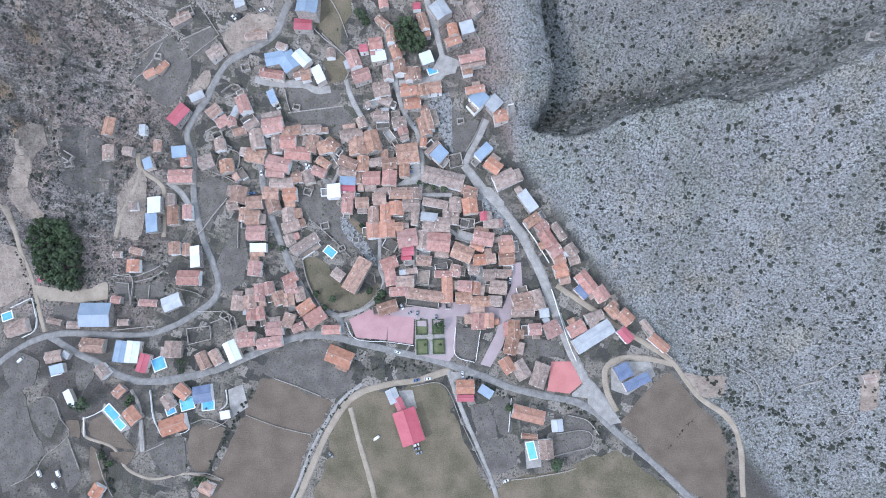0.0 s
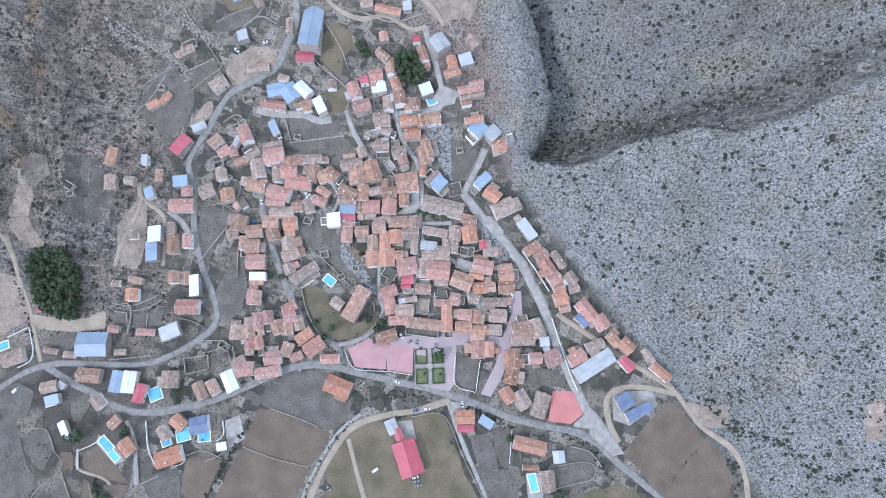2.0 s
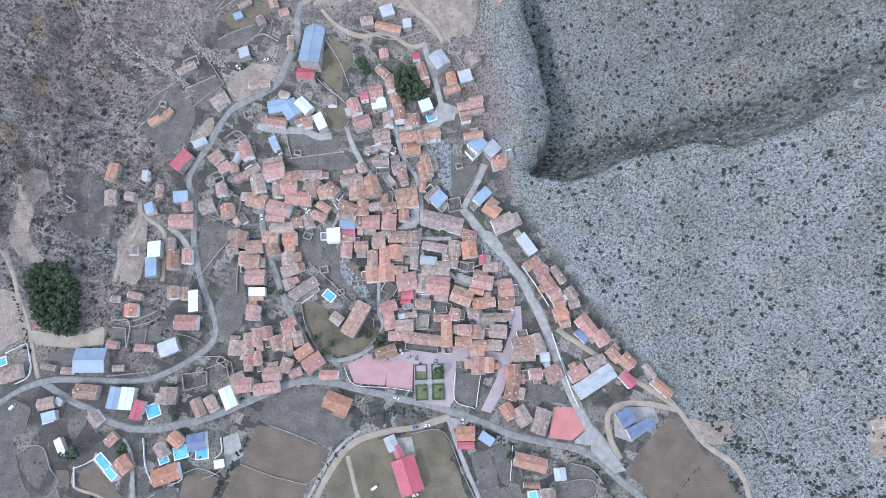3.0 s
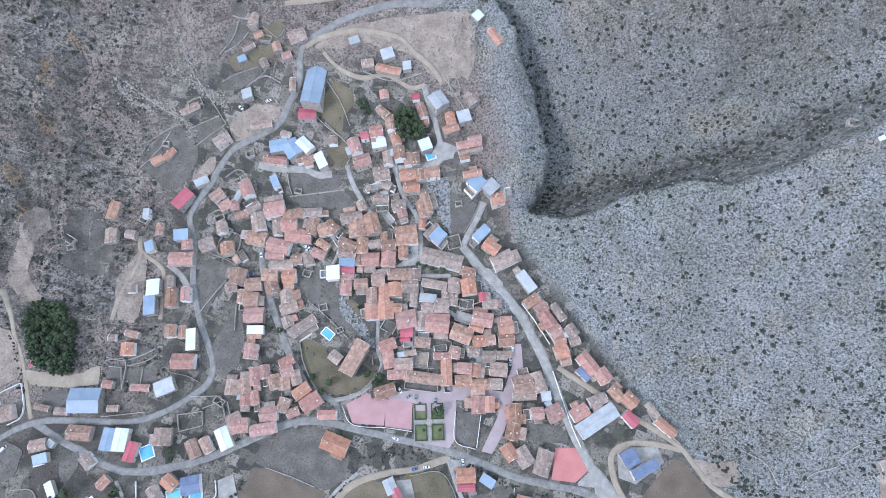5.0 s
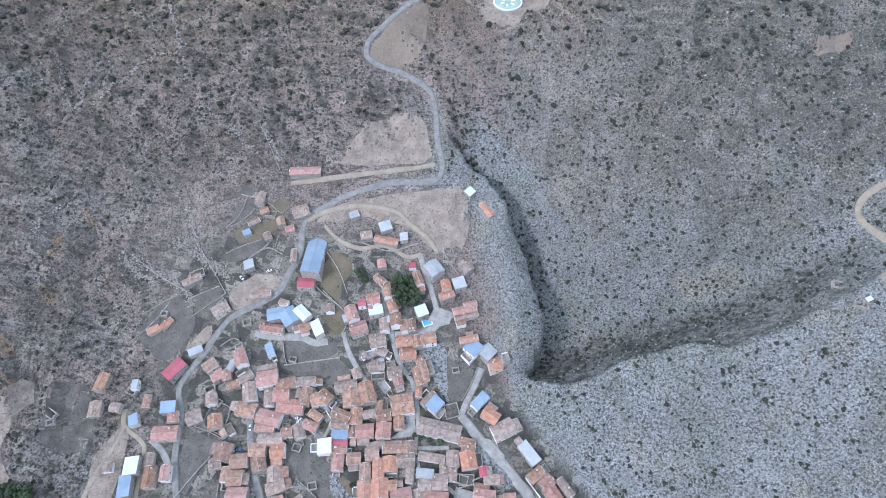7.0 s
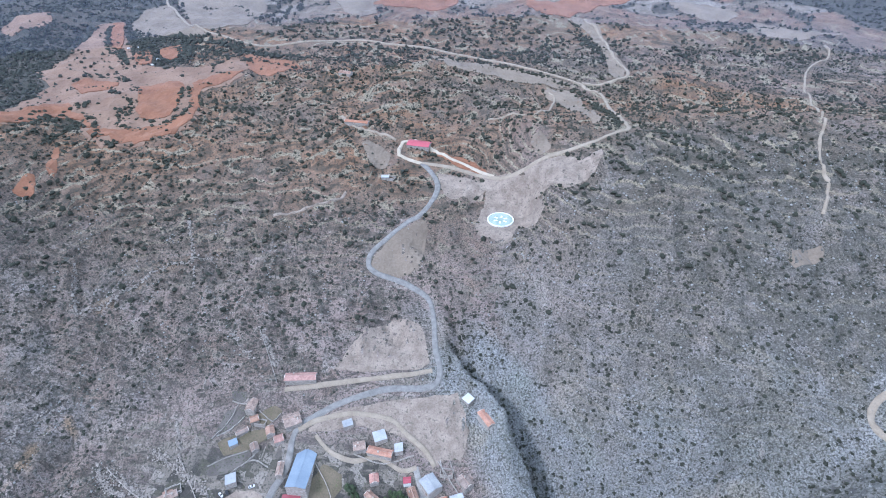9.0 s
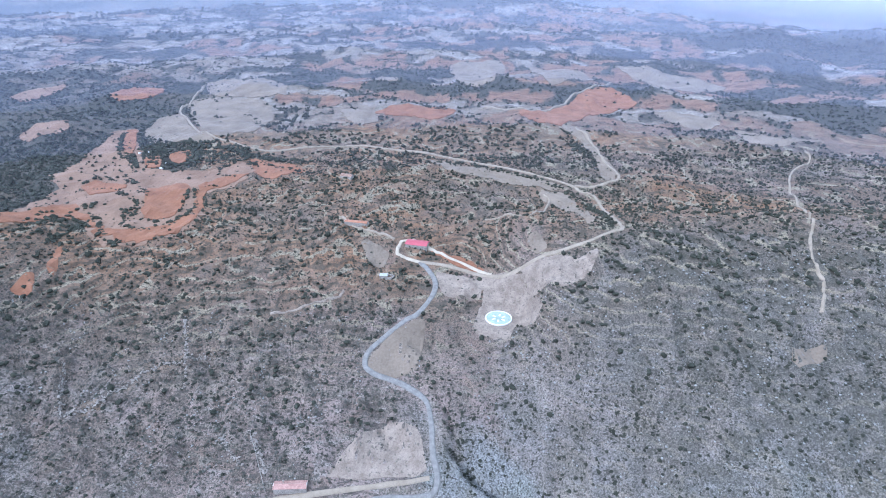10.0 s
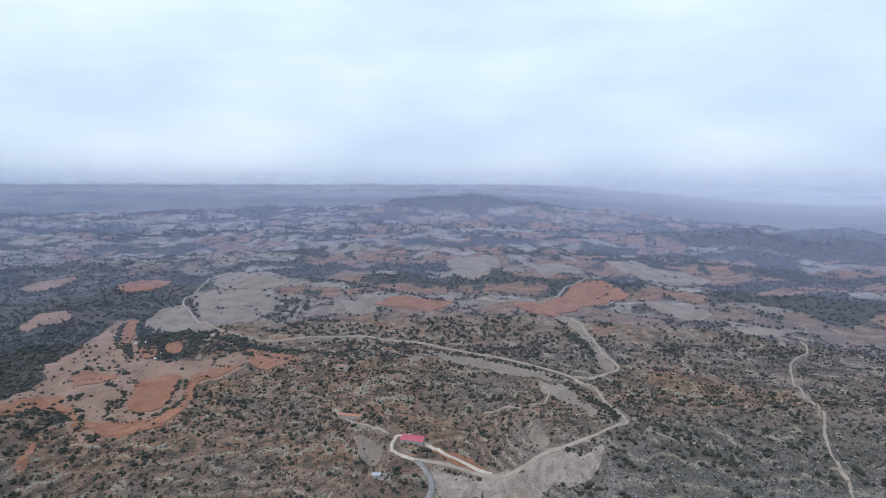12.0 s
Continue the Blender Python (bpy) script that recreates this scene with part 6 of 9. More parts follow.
house(-41.7, 47.3, 14.7, 7.5, -78, "p", 5.6)
house(-35.3, 36.1, 12.6, 6.1, 4, "p", 5.6)
house(-31.3, 43.0, 12.2, 7.9, 4, "b", 4.8)
house(-17.2, 34.2, 25.8, 7.1, -6, "t", 5.6)
house(-1.9, 38.2, 17.7, 7.1, -87, "o", 5.6)
house(-4.8, 49.0, 12.0, 4.4, 2, "p", 4.6, kind="shed")
house(3.6, 51.4, 8.1, 6.4, 85, "p", 4.6, kind="shed")
house(10.1, 41.0, 9.1, 7.3, -2, "p", 5.6)
house(17.7, 39.9, 8.7, 6.0, 83, "o", 4.6, kind="shed")
house(9.7, 32.8, 11.0, 7.8, 4, "t", 5.6)
house(21.0, 31.0, 13.3, 6.7, -0, "t", 5.6)
house(31.3, 31.4, 9.1, 7.1, -1, "b", 4.8)
house(26.8, 49.2, 8.1, 7.7, 0, "b", 3.9)
house(35.0, 50.4, 8.5, 5.8, 0, "b", 3.9, kind="shed")
house(33.3, 40.9, 11.4, 9.1, -3, "b", 4.8)
house(16.3, 52.7, 7.2, 6.4, -6, "b", 3.9, kind="shed")
house(20.1, 17.2, 10.8, 9.4, -89, "p", 5.6)
house(27.2, 18.0, 9.9, 6.7, -89, "o", 5.6)
house(-42.6, 24.8, 13.7, 8.0, 19, "t", 5.6)
house(-168.1, 156.7, 9.3, 7.5, 43, "t", 5.6)
house(-162.2, 150.2, 8.1, 7.5, 32, "p", 4.6)
house(-155.7, 150.4, 7.8, 5.9, -73, "p", 4.6, kind="shed")
house(-147.0, 161.5, 12.3, 8.1, -67, "p", 5.6)
house(-142.2, 149.2, 9.9, 5.7, 38, "b", 3.9, kind="shed")
house(-150.2, 143.9, 8.9, 5.5, 19, "t", 4.6, kind="shed")
# upper and outer lanes, and the row under the grey hill
house(-22.9, 214.1, 11.6, 5.8, -70, "t", 5.6)
house(-27.3, 223.4, 5.1, 4.7, 7, "r", 3.4, kind="shed")
house(-21.0, 207.4, 5.9, 4.9, 10, "o", 4.6, kind="shed")
house(-11.4, 220.7, 12.1, 10.9, -56, "g", 5.6)
house(-2.7, 209.6, 8.1, 6.4, -76, "o", 5.6, kind="shed")
house(-2.3, 202.8, 10.7, 6.0, 23, "o", 5.6)
house(6.7, 210.7, 8.9, 8.3, 18, "g", 5.6, shed=True)
house(11.9, 222.3, 9.5, 7.4, -54, "b", 4.8)
house(10.6, 193.2, 17.2, 5.7, 13, "p", 5.6)
house(11.6, 189.5, 16.9, 4.0, 14, "b", 4.8)
house(14.7, 197.1, 9.0, 4.1, 13, "p", 4.6, kind="shed")
house(13.5, 173.7, 13.0, 5.1, 12, "o", 5.6)
house(16.4, 168.4, 10.5, 10.0, -44, "u", 5.6, shed=True)
house(25.4, 164.3, 10.0, 7.2, -46, "g", 5.6, shed=True)
house(31.5, 157.0, 9.1, 8.6, 15, "o", 5.6)
house(-44.9, 206.2, 11.9, 5.3, -84, "t", 5.6)
house(-50.4, 213.5, 9.7, 5.1, -41, "t", 4.6, kind="shed")
house(-41.2, 195.5, 9.4, 6.3, -70, "o", 5.6)
house(-38.4, 186.6, 9.8, 7.8, -81, "t", 5.6)
house(-54.8, 200.2, 9.0, 8.2, 8, "p", 5.6)
house(-52.8, 192.6, 10.1, 6.5, 13, "w", 5.6, shed=True)
house(-70.0, 190.9, 11.8, 8.1, -68, "p", 5.6)
house(-63.1, 197.7, 5.6, 5.5, 9, "r", 4.6, kind="shed")
house(-64.6, 181.0, 12.0, 9.0, 19, "p", 5.6)
house(-50.9, 173.3, 11.1, 10.3, 13, "b", 4.8)
house(-46.5, 183.3, 9.7, 6.6, -82, "b", 4.8)
house(-32.2, 182.9, 9.0, 5.8, -81, "t", 4.6, kind="shed")
house(-26.9, 183.0, 9.0, 6.0, -82, "t", 4.6, kind="shed")
house(-20.1, 192.1, 8.3, 8.1, 23, "w", 5.6, shed=True)
house(-32.0, 171.9, 11.3, 7.0, 10, "o", 5.6)
house(-23.0, 172.4, 8.3, 6.8, -79, "t", 5.6)
house(-15.1, 174.2, 10.6, 8.0, 9, "t", 5.6)
house(-29.3, 164.4, 11.4, 7.7, 5, "o", 5.6)
house(-85.8, 194.6, 6.3, 6.0, -85, "b", 3.9, kind="shed")
house(-238.5, 142.7, 12.5, 7.4, 84, "t", 5.6)
house(-238.4, 124.9, 10.4, 7.8, -82, "b", 4.8)
house(-192.6, 153.7, 15.2, 9.0, 53, "r", 5.6)
house(-226.7, 127.3, 6.6, 6.1, -6, "b", 3.9, kind="shed")
house(-207.7, 132.2, 8.5, 5.4, -87, "t", 4.6, kind="shed")
house(-213.1, 119.5, 8.0, 6.2, -69, "u", 4.6, shed=True, kind="shed")
house(-217.5, 142.7, 6.9, 4.5, -86, "g", 4.6, shed=True, kind="shed")
house(-192.2, 128.6, 10.1, 7.8, 7, "u", 5.6, shed=True)
house(-190.2, 111.6, 16.6, 9.2, 3, "p", 5.6)
house(-188.0, 122.4, 7.1, 6.9, -79, "p", 4.6, kind="shed")
house(-173.6, 122.5, 10.1, 9.9, 24, "b", 4.8)
house(-158.5, 119.5, 9.4, 9.2, -76, "t", 5.6)
house(-164.2, 134.6, 8.6, 7.1, -75, "b", 4.8)
house(-149.1, 100.0, 11.6, 10.4, 82, "t", 5.6)
house(-153.8, 93.2, 7.6, 7.3, 13, "b", 3.9)
house(-145.8, 86.5, 9.3, 5.8, -88, "t", 4.6, kind="shed")
house(-206.9, 90.7, 11.2, 9.6, -84, "w", 5.6, shed=True)
house(-208.3, 78.8, 14.0, 8.4, -81, "u", 5.6, shed=True)
house(-194.7, 84.3, 13.6, 7.4, -83, "t", 5.6)
house(-197.7, 95.1, 8.6, 6.3, -83, "b", 3.9, kind="shed")
house(-184.9, 86.9, 9.9, 6.2, -85, "p", 5.6)
house(-221.9, 89.5, 6.0, 5.9, -81, "b", 3.9, kind="shed")
house(-192.7, 61.6, 8.5, 7.3, -82, "t", 5.6)
house(-184.5, 61.1, 8.3, 5.6, -83, "t", 4.6, kind="shed")
house(-177.8, 56.2, 14.8, 6.9, -82, "w", 5.6, shed=True)
house(-218.4, 58.7, 9.2, 4.4, -12, "t", 4.6, kind="shed")
house(-231.7, 56.1, 5.2, 4.3, -0, "b", 2.9, kind="shed")
house(-220.3, 48.6, 8.4, 8.3, -86, "o", 5.6)
house(-244.8, 14.2, 21.2, 16.3, 2, "u", 5.6)
house(-182.0, 41.6, 15.5, 9.9, 1, "p", 5.6)
house(-192.3, 24.3, 12.9, 9.8, 24, "g", 5.6)
house(-231.2, 25.0, 6.6, 5.0, -6, "p", 4.6, kind="shed")
house(-208.9, 23.4, 12.5, 4.4, -1, "p", 4.6, kind="shed")
house(-259.9, 6.8, 8.8, 4.6, -1, "b", 3.9, kind="shed")
house(-273.6, 9.0, 9.7, 3.6, -10, "b", 3.9, kind="shed")
house(-226.1, 9.6, 7.2, 4.0, 3, "b", 2.9, kind="shed")
house(52.3, 100.7, 15.8, 7.2, -54, "g", 5.6, shed=True)
house(55.8, 87.4, 11.2, 6.6, 35, "t", 5.6)
house(62.6, 83.0, 8.6, 7.5, 39, "p", 5.6)
house(66.1, 75.8, 12.4, 8.5, -58, "p", 5.6)
house(71.7, 67.6, 8.8, 8.7, 35, "p", 5.6)
house(75.0, 61.5, 8.0, 6.7, 22, "o", 4.6, kind="shed")
house(76.2, 53.7, 9.2, 8.9, 17, "o", 5.6)
house(78.8, 47.7, 7.1, 6.4, 14, "t", 4.6, kind="shed")
house(74.3, 80.3, 12.8, 5.1, -55, "b", 4.8)
house(83.2, 67.9, 8.3, 7.5, -53, "b", 4.8)
house(85.3, 61.2, 6.9, 6.5, 20, "b", 3.9, kind="shed")
house(93.8, 46.1, 15.1, 9.0, -52, "p", 5.6)
house(91.2, 39.7, 9.7, 6.4, -45, "s", 5.6)
house(103.8, 38.3, 9.8, 9.0, -56, "p", 5.6)
house(49.8, 31.6, 13.0, 11.3, 14, "t", 5.6)
house(59.8, 33.0, 13.4, 8.7, -71, "b", 4.8)
house(111.8, 26.9, 10.3, 6.6, -46, "t", 5.6)
house(120.6, 22.9, 9.6, 8.9, -45, "o", 5.6)
house(135.6, 16.9, 10.1, 4.0, -53, "b", 3.9, kind="shed")
house(143.3, 6.2, 14.5, 6.0, -40, "o", 5.6)
house(98.7, 9.3, 29.3, 10.4, 33, "g", 5.6)
house(120.6, 10.8, 10.4, 6.7, -48, "r", 5.6)
house(87.2, 14.1, 12.0, 8.4, 30, "p", 5.6)
house(99.5, 22.5, 12.1, 6.8, 21, "b", 4.8)
house(70.4, 13.3, 10.6, 10.5, 27, "p", 5.6)
house(59.0, 12.9, 8.2, 7.6, 5, "p", 5.6)
house(44.5, 12.4, 12.7, 7.7, -89, "t", 5.6)
house(42.6, 1.0, 11.0, 8.6, 79, "t", 5.6)
house(40.2, -11.7, 10.3, 8.2, -56, "o", 5.6)
house(50.5, 24.5, 15.6, 6.7, 4, "b", 4.8)
house(65.2, 24.2, 6.4, 6.1, 9, "g", 4.6, shed=True, kind="shed")
house(118.4, -13.6, 10.4, 9.8, 28, "s", 5.6)
house(127.7, -20.2, 18.2, 6.6, 27, "s", 5.6)
# houses round the core and along the roads
house(-187.0, 213.2, 13.4, 5.6, 32, "b", 3.5, kind="shed")
house(-211.5, 179.9, 7.9, 5.4, 31, "o", 3, kind="shed")
house(-203.1, 184.1, 9.9, 4.6, 50, "o", 3, kind="shed")
house(-164.5, 193.7, 11.6, 8.2, 35, "b", 4)
house(-179.7, 166.3, 9.9, 5.3, 28, "g", 3, shed=True, kind="shed")
house(-136.5, 204.3, 14.6, 5.7, 8, "b", 3, kind="shed")
house(-119.3, 198.4, 6.8, 4.5, -17, "b", 3, kind="shed")
house(-124.0, 190.4, 12.7, 9.5, 13, "u", 5)
house(-114.3, 188.5, 13.3, 12.3, -54, "u", 5.5)
house(-105.4, 191.0, 12.2, 7.7, -44, "w", 5)
house(-126.3, 180.8, 16.5, 6.0, -8, "p", 5)
house(-105.6, 182.5, 12.1, 5.2, 15, "t", 4)
house(-94.2, 181.1, 12.2, 6.7, -63, "w", 4.5, shed=True)
house(-127.0, 167.0, 9.8, 5.1, -65, "u", 4, shed=True, kind="shed")
house(-64.3, 46.3, 24.1, 10.0, 63, "t", 9.8, kind="church", wall="stone")
house(-77.9, 46.6, 8.3, 7.1, -35, "b", 4.5)
house(-141.3, 0.4, 9.7, 9.3, 26, "b", 4.5)
house(-147.8, -7.8, 14.4, 8.5, -62, "w", 6.1)
house(-167.4, -14.8, 11.8, 7.3, -60, "t", 5)
house(-159.1, -12.3, 10.4, 6.1, -56, "t", 5)
house(-74.2, -9.5, 17.7, 11.4, -20, "o", 5)
house(-282.3, 38.0, 6.0, 2.9, 38, "r", 3, kind="shed")
house(-245.0, -6.6, 15.9, 9.4, -3, "t", 5)
house(-224.5, -10.2, 14.2, 9.3, 85, "u", 5.5)
house(-216.2, -10.2, 14.5, 8.9, 87, "w", 5.5)
house(-208.4, -17.5, 12.3, 7.2, 79, "r", 5)
house(-189.1, -7.7, 10.9, 11.4, -89, "b", 5)
house(-299.3, 3.9, 14.5, 9.5, 21, "b", 4.5)
house(-270.8, -15.0, 10.7, 7.6, 13, "b", 4.5)
house(-263.0, -13.6, 5.3, 4.3, -31, "g", 3.5, shed=True, kind="shed")
house(-267.5, -23.4, 9.1, 6.3, 17, "u", 4, shed=True, kind="shed")
house(-236.0, -23.8, 9.3, 7.5, -45, "b", 4.5)
house(-256.2, -42.8, 12.3, 5.1, -59, "w", 3.5, shed=True, kind="shed")
house(-222.8, -36.7, 7.6, 6.4, 49, "o", 4.5)
house(-211.8, -52.3, 10.6, 8.9, -46, "o", 5)
house(-183.3, -57.6, 17.3, 10.5, 20, "o", 5)
house(-179.5, -35.8, 10.0, 7.8, -37, "o", 5)
house(-165.8, -36.9, 12.3, 11.2, 12, "s", 5)
house(-188.6, -42.8, 9.6, 7.1, -53, "b", 4.5)
house(-149.0, -50.0, 6.5, 5.2, 12, "w", 4, shed=True, kind="shed")
house(-230.1, -101.4, 8.1, 7.7, 63, "o", 4.5)
house(-157.1, -97.1, 9.0, 7.5, -23, "t", 4.5)
house(-25.1, -53.8, 22.7, 15.3, -69, "r", 6, kind="barn")
house(-31.8, -40.0, 9.5, 5.7, -63, "r", 4.5)
house(-36.7, -34.3, 9.6, 7.3, -63, "g", 4, kind="shed")
house(11.9, -26.8, 12.1, 8.8, 2, "o", 5.5)
house(12.4, -34.3, 11.3, 4.4, 2, "r", 4, kind="shed")
house(26.1, -29.7, 9.5, 6.1, -31, "u", 3.5, shed=True, kind="shed")
house(54.8, -43.7, 21.2, 8.7, -12, "o", 5.5)
house(74.3, -50.5, 7.7, 7.3, -84, "g", 3.5, kind="shed")
house(55.6, -58.0, 10.4, 3.1, -3, "t", 3, kind="shed")
house(66.7, -65.7, 12.2, 8.9, -84, "b", 4.5)
house(49.5, -14.6, 12.1, 9.9, -57, "b", 4.5)
house(62.4, -17.9, 15.9, 9.8, 72, "b", 5)
house(-98.6, 228.3, 28.3, 13.8, 84, "u", 6.5, kind="barn", wall="stone")
house(-103.7, 211.0, 12.1, 8.1, 0, "r", 5.5, wall="stone")
house(246.5, 167.0, 4.3, 2.4, 23, "w", 2.5, shed=True, kind="shed", wall="stone")
house(-27.7, 506.3, 21.8, 12.5, -15, "r", 3.6, kind="barn", wall="stone")
house(-56.7, 459.4, 7.0, 5.0, 1, "g", 3, kind="shed", wall="stone")
house(-124.6, 690.3, 15.5, 8.3, -23, "t", 4, wall="stone")
house(-93.0, 548.7, 24.7, 5.8, -13, "o", 4, wall="stone")
# sheds and houses on the terraces above
house(-140.8, 268.9, 9.9, 6.7, 85, "b", 2.9, wall="stone")
house(-137.5, 260.4, 5.9, 5.4, 25, "t", 2.8, kind="shed", wall="stone")
house(-145.0, 253.0, 8.7, 4.0, 33, "b", 2.4, kind="shed", wall="stone")
house(-149.5, 245.5, 5.9, 4.6, 29, "u", 2.8, shed=True, kind="shed", wall="stone")
house(-124.8, 252.8, 7.1, 5.7, -71, "t", 2.8, kind="shed", wall="stone")
house(-118.0, 248.0, 6.1, 5.9, 22, "p", 2.8, kind="shed", wall="stone")
house(-110.5, 259.8, 11.6, 10.8, 25, "b", 2.9, wall="stone")
house(-134.1, 243.0, 6.5, 5.4, -62, "b", 2.4, kind="shed", wall="stone")
house(-114.2, 230.0, 10.4, 4.5, -87, "b", 2.9, kind="shed", wall="stone")
house(-146.5, 223.6, 7.8, 7.1, -73, "g", 3.4, shed=True, wall="stone")
house(-108.0, 287.2, 22.7, 7.1, 2, "p", 3.4, wall="stone")
house(-61.2, 243.5, 8.1, 7.0, 10, "b", 2.9, wall="stone")
house(-46.6, 239.9, 17.6, 5.7, -13, "o", 3.4, wall="stone")
house(-47.4, 249.6, 8.7, 7.6, 21, "g", 3.4, shed=True, wall="stone")
house(-33.8, 242.5, 6.8, 5.8, -85, "g", 2.8, shed=True, kind="shed", wall="stone")
house(-49.6, 224.6, 6.7, 6.0, -79, "p", 2.8, kind="shed", wall="stone")
house(14.8, 273.2, 6.6, 6.1, -48, "w", 2.8, shed=True, kind="shed", wall="stone")
house(26.8, 256.9, 14.0, 5.5, -60, "o", 3.4, wall="stone")
house(-70.6, 257.4, 6.9, 5.1, 23, "g", 2.8, shed=True, kind="shed", wall="stone")
FIRST_PINE_AT = (-269.4, 53.4)

# lean-tos and walled courtyards in the gaps of the old core
house(-153.4, 157.4, 7.7, 4.0, 70, "g", 3.9, kind="shed")
house(-71.7, 143.7, 15.2, 7.9, 10, "b", 4.8)
house(-54.0, 157.6, 7.8, 5.1, 25, "b", 3.9, kind="shed")
house(-48.1, 166.3, 8.5, 5.9, -23, "b", 3.9, kind="shed")
house(-50.9, 156.4, 10.3, 6.3, 5, "b", 4.8)
house(-19.2, 155.6, 17.7, 5.9, -72, "t", 3.9, kind="shed")
house(-35.8, 105.8, 17.4, 4.8, 3, "t", 3.9, kind="shed")
house(-48.8, 105.1, 11.4, 5.5, 15, "b", 3.9, kind="shed")
house(-30.9, 59.9, 7.1, 3.6, 5, "r", 3.9, kind="shed")
house(-27.1, 50.6, 7.9, 3.6, 10, "b", 3.9, kind="shed")
courtyard(-45.3, 144.2, 8.5, 5.1, -52, "concrete", False)
courtyard(-44.0, 131.1, 7.1, 3.6, -88, "bare", False)
courtyard(-148.4, 115.1, 8.9, 5.1, -52, "bare", True)
courtyard(-84.1, 123.8, 6.9, 4.4, -53, "bare", True)
courtyard(-108.4, 138.9, 8.5, 5.5, 85, "bare", False)
courtyard(11.1, 84.8, 9.9, 7.1, -3, "plot", True)
courtyard(9.5, 75.5, 12.4, 7.1, -15, "concrete", False)
courtyard(-42.5, 68.5, 9.9, 7.9, -27, "plot", True)
courtyard(-18.9, 46.7, 8.7, 10.3, -4, "bare", False)
courtyard(-28.7, 56.5, 7.1, 3.6, 5, "concrete", True)
courtyard(-6.5, 54.5, 8.8, 4.8, 12, "plot", False)
courtyard(-55.2, 165.2, 7.5, 4.8, 18, "concrete", True)
courtyard(38.3, 159.0, 6.2, 4.8, -75, "concrete", False)
courtyard(8.6, 51.6, 6.7, 3.4, 85, "bare", False)
courtyard(-123.5, 161.5, 3.2, 3.0, 25, "plot", False)
courtyard(-124.5, 28.9, 4.6, 4.9, 15, "bare", True)
house(-128.0, 155.8, 13.2, 3.9, -167, "b", 3.0, shed=True, kind="lean_to")
house(21.2, 80.7, 8.9, 3.2, 172, "t", 3.8, shed=True, kind="lean_to")
house(-6.4, 62.5, 9.3, 3.7, -3, "b", 3.4, shed=True, kind="lean_to")
house(19.4, 25.3, 9.2, 4.6, 0, "t", 3.8, shed=True, kind="lean_to")
courtyard(-145.4, 79.5, 4.8, 4.4, 2, "plot", False)
house(-107.5, 88.5, 6.6, 4.4, 100, "t", 3.4, shed=True, kind="lean_to")
house(29.3, 167.7, 9.2, 3.0, 134, "g", 3.8, shed=True, kind="lean_to")
courtyard(-80.2, 131.9, 5.1, 2.9, 52, "plot", False)
courtyard(-51.3, 23.0, 5.6, 3.7, -71, "bare", False)
courtyard(52.5, 12.1, 6.9, 4.8, -85, "bare", False)
house(39.1, 12.3, 9.5, 2.9, -89, "p", 3.0, shed=True, kind="lean_to")
courtyard(-14.0, 156.7, 11.7, 4.5, -72, "bare", False)
house(-147.7, 130.4, 5.6, 5.0, -99, "b", 3.4, shed=True, kind="lean_to")
courtyard(62.3, 91.6, 5.9, 4.1, -55, "concrete", True)
courtyard(-17.1, 139.0, 6.7, 3.5, 47, "plot", True)
courtyard(-6.0, 126.5, 7.5, 3.7, 50, "concrete", True)
house(29.4, 130.9, 6.8, 3.3, 145, "b", 3.0, shed=True, kind="lean_to")
courtyard(-145.1, 153.2, 9.3, 4.0, 38, "plot", True)
house(-120.5, 14.6, 7.0, 3.4, -173, "b", 3.0, shed=True, kind="lean_to")
house(-138.6, 33.3, 6.7, 4.9, -170, "b", 3.4, shed=True, kind="lean_to")
courtyard(-37.9, 87.0, 7.6, 2.9, 2, "bare", True)
house(-64.4, 107.4, 3.7, 4.2, -1, "t", 3.0, shed=True, kind="lean_to")
courtyard(-110.5, 118.0, 5.1, 3.2, 10, "bare", False)
courtyard(-41.2, 158.2, 6.0, 4.8, 13, "bare", True)
courtyard(-98.4, 62.8, 16.0, 3.9, 36, "bare", True)
house(-113.4, 94.4, 7.0, 4.3, 7, "t", 3.8, shed=True, kind="lean_to")
house(49.1, -0.2, 7.6, 4.5, 79, "b", 3.8, shed=True, kind="lean_to")
house(-144.1, 6.4, 9.0, 3.8, -154, "b", 3.4, shed=True, kind="lean_to")
house(-34.4, 142.4, 5.5, 2.9, 21, "b", 3.8, shed=True, kind="lean_to")
courtyard(45.2, 69.6, 7.9, 3.6, -82, "concrete", False)
courtyard(15.3, 127.4, 4.9, 4.5, -43, "concrete", False)
house(-132.2, 83.9, 6.7, 3.5, 90, "b", 3.4, shed=True, kind="lean_to")
house(22.2, 38.5, 6.9, 3.2, 83, "b", 3.0, shed=True, kind="lean_to")
courtyard(-41.2, 139.3, 3.6, 4.1, 38, "plot", True)
courtyard(-60.6, 76.9, 6.7, 3.6, -83, "bare", True)
courtyard(-149.4, 169.4, 5.2, 4.0, 23, "bare", False)
courtyard(-19.0, 28.3, 22.8, 4.9, -6, "plot", False)
house(-104.1, 138.9, 7.0, 3.0, 85, "b", 3.4, shed=True, kind="lean_to")
courtyard(-50.1, 150.9, 9.3, 4.5, 5, "plot", False)
courtyard(-105.2, 19.3, 5.8, 2.9, -52, "plot", True)
courtyard(-66.3, 102.1, 3.5, 3.0, -89, "concrete", True)
house(-107.9, 72.5, 4.3, 3.3, 115, "p", 3.8, shed=True, kind="lean_to")
courtyard(-110.1, 22.4, 7.0, 3.9, 9, "concrete", True)
house(-73.5, 149.1, 8.5, 3.1, -170, "t", 3.8, shed=True, kind="lean_to")
courtyard(19.5, 96.9, 9.3, 4.1, -81, "plot", False)
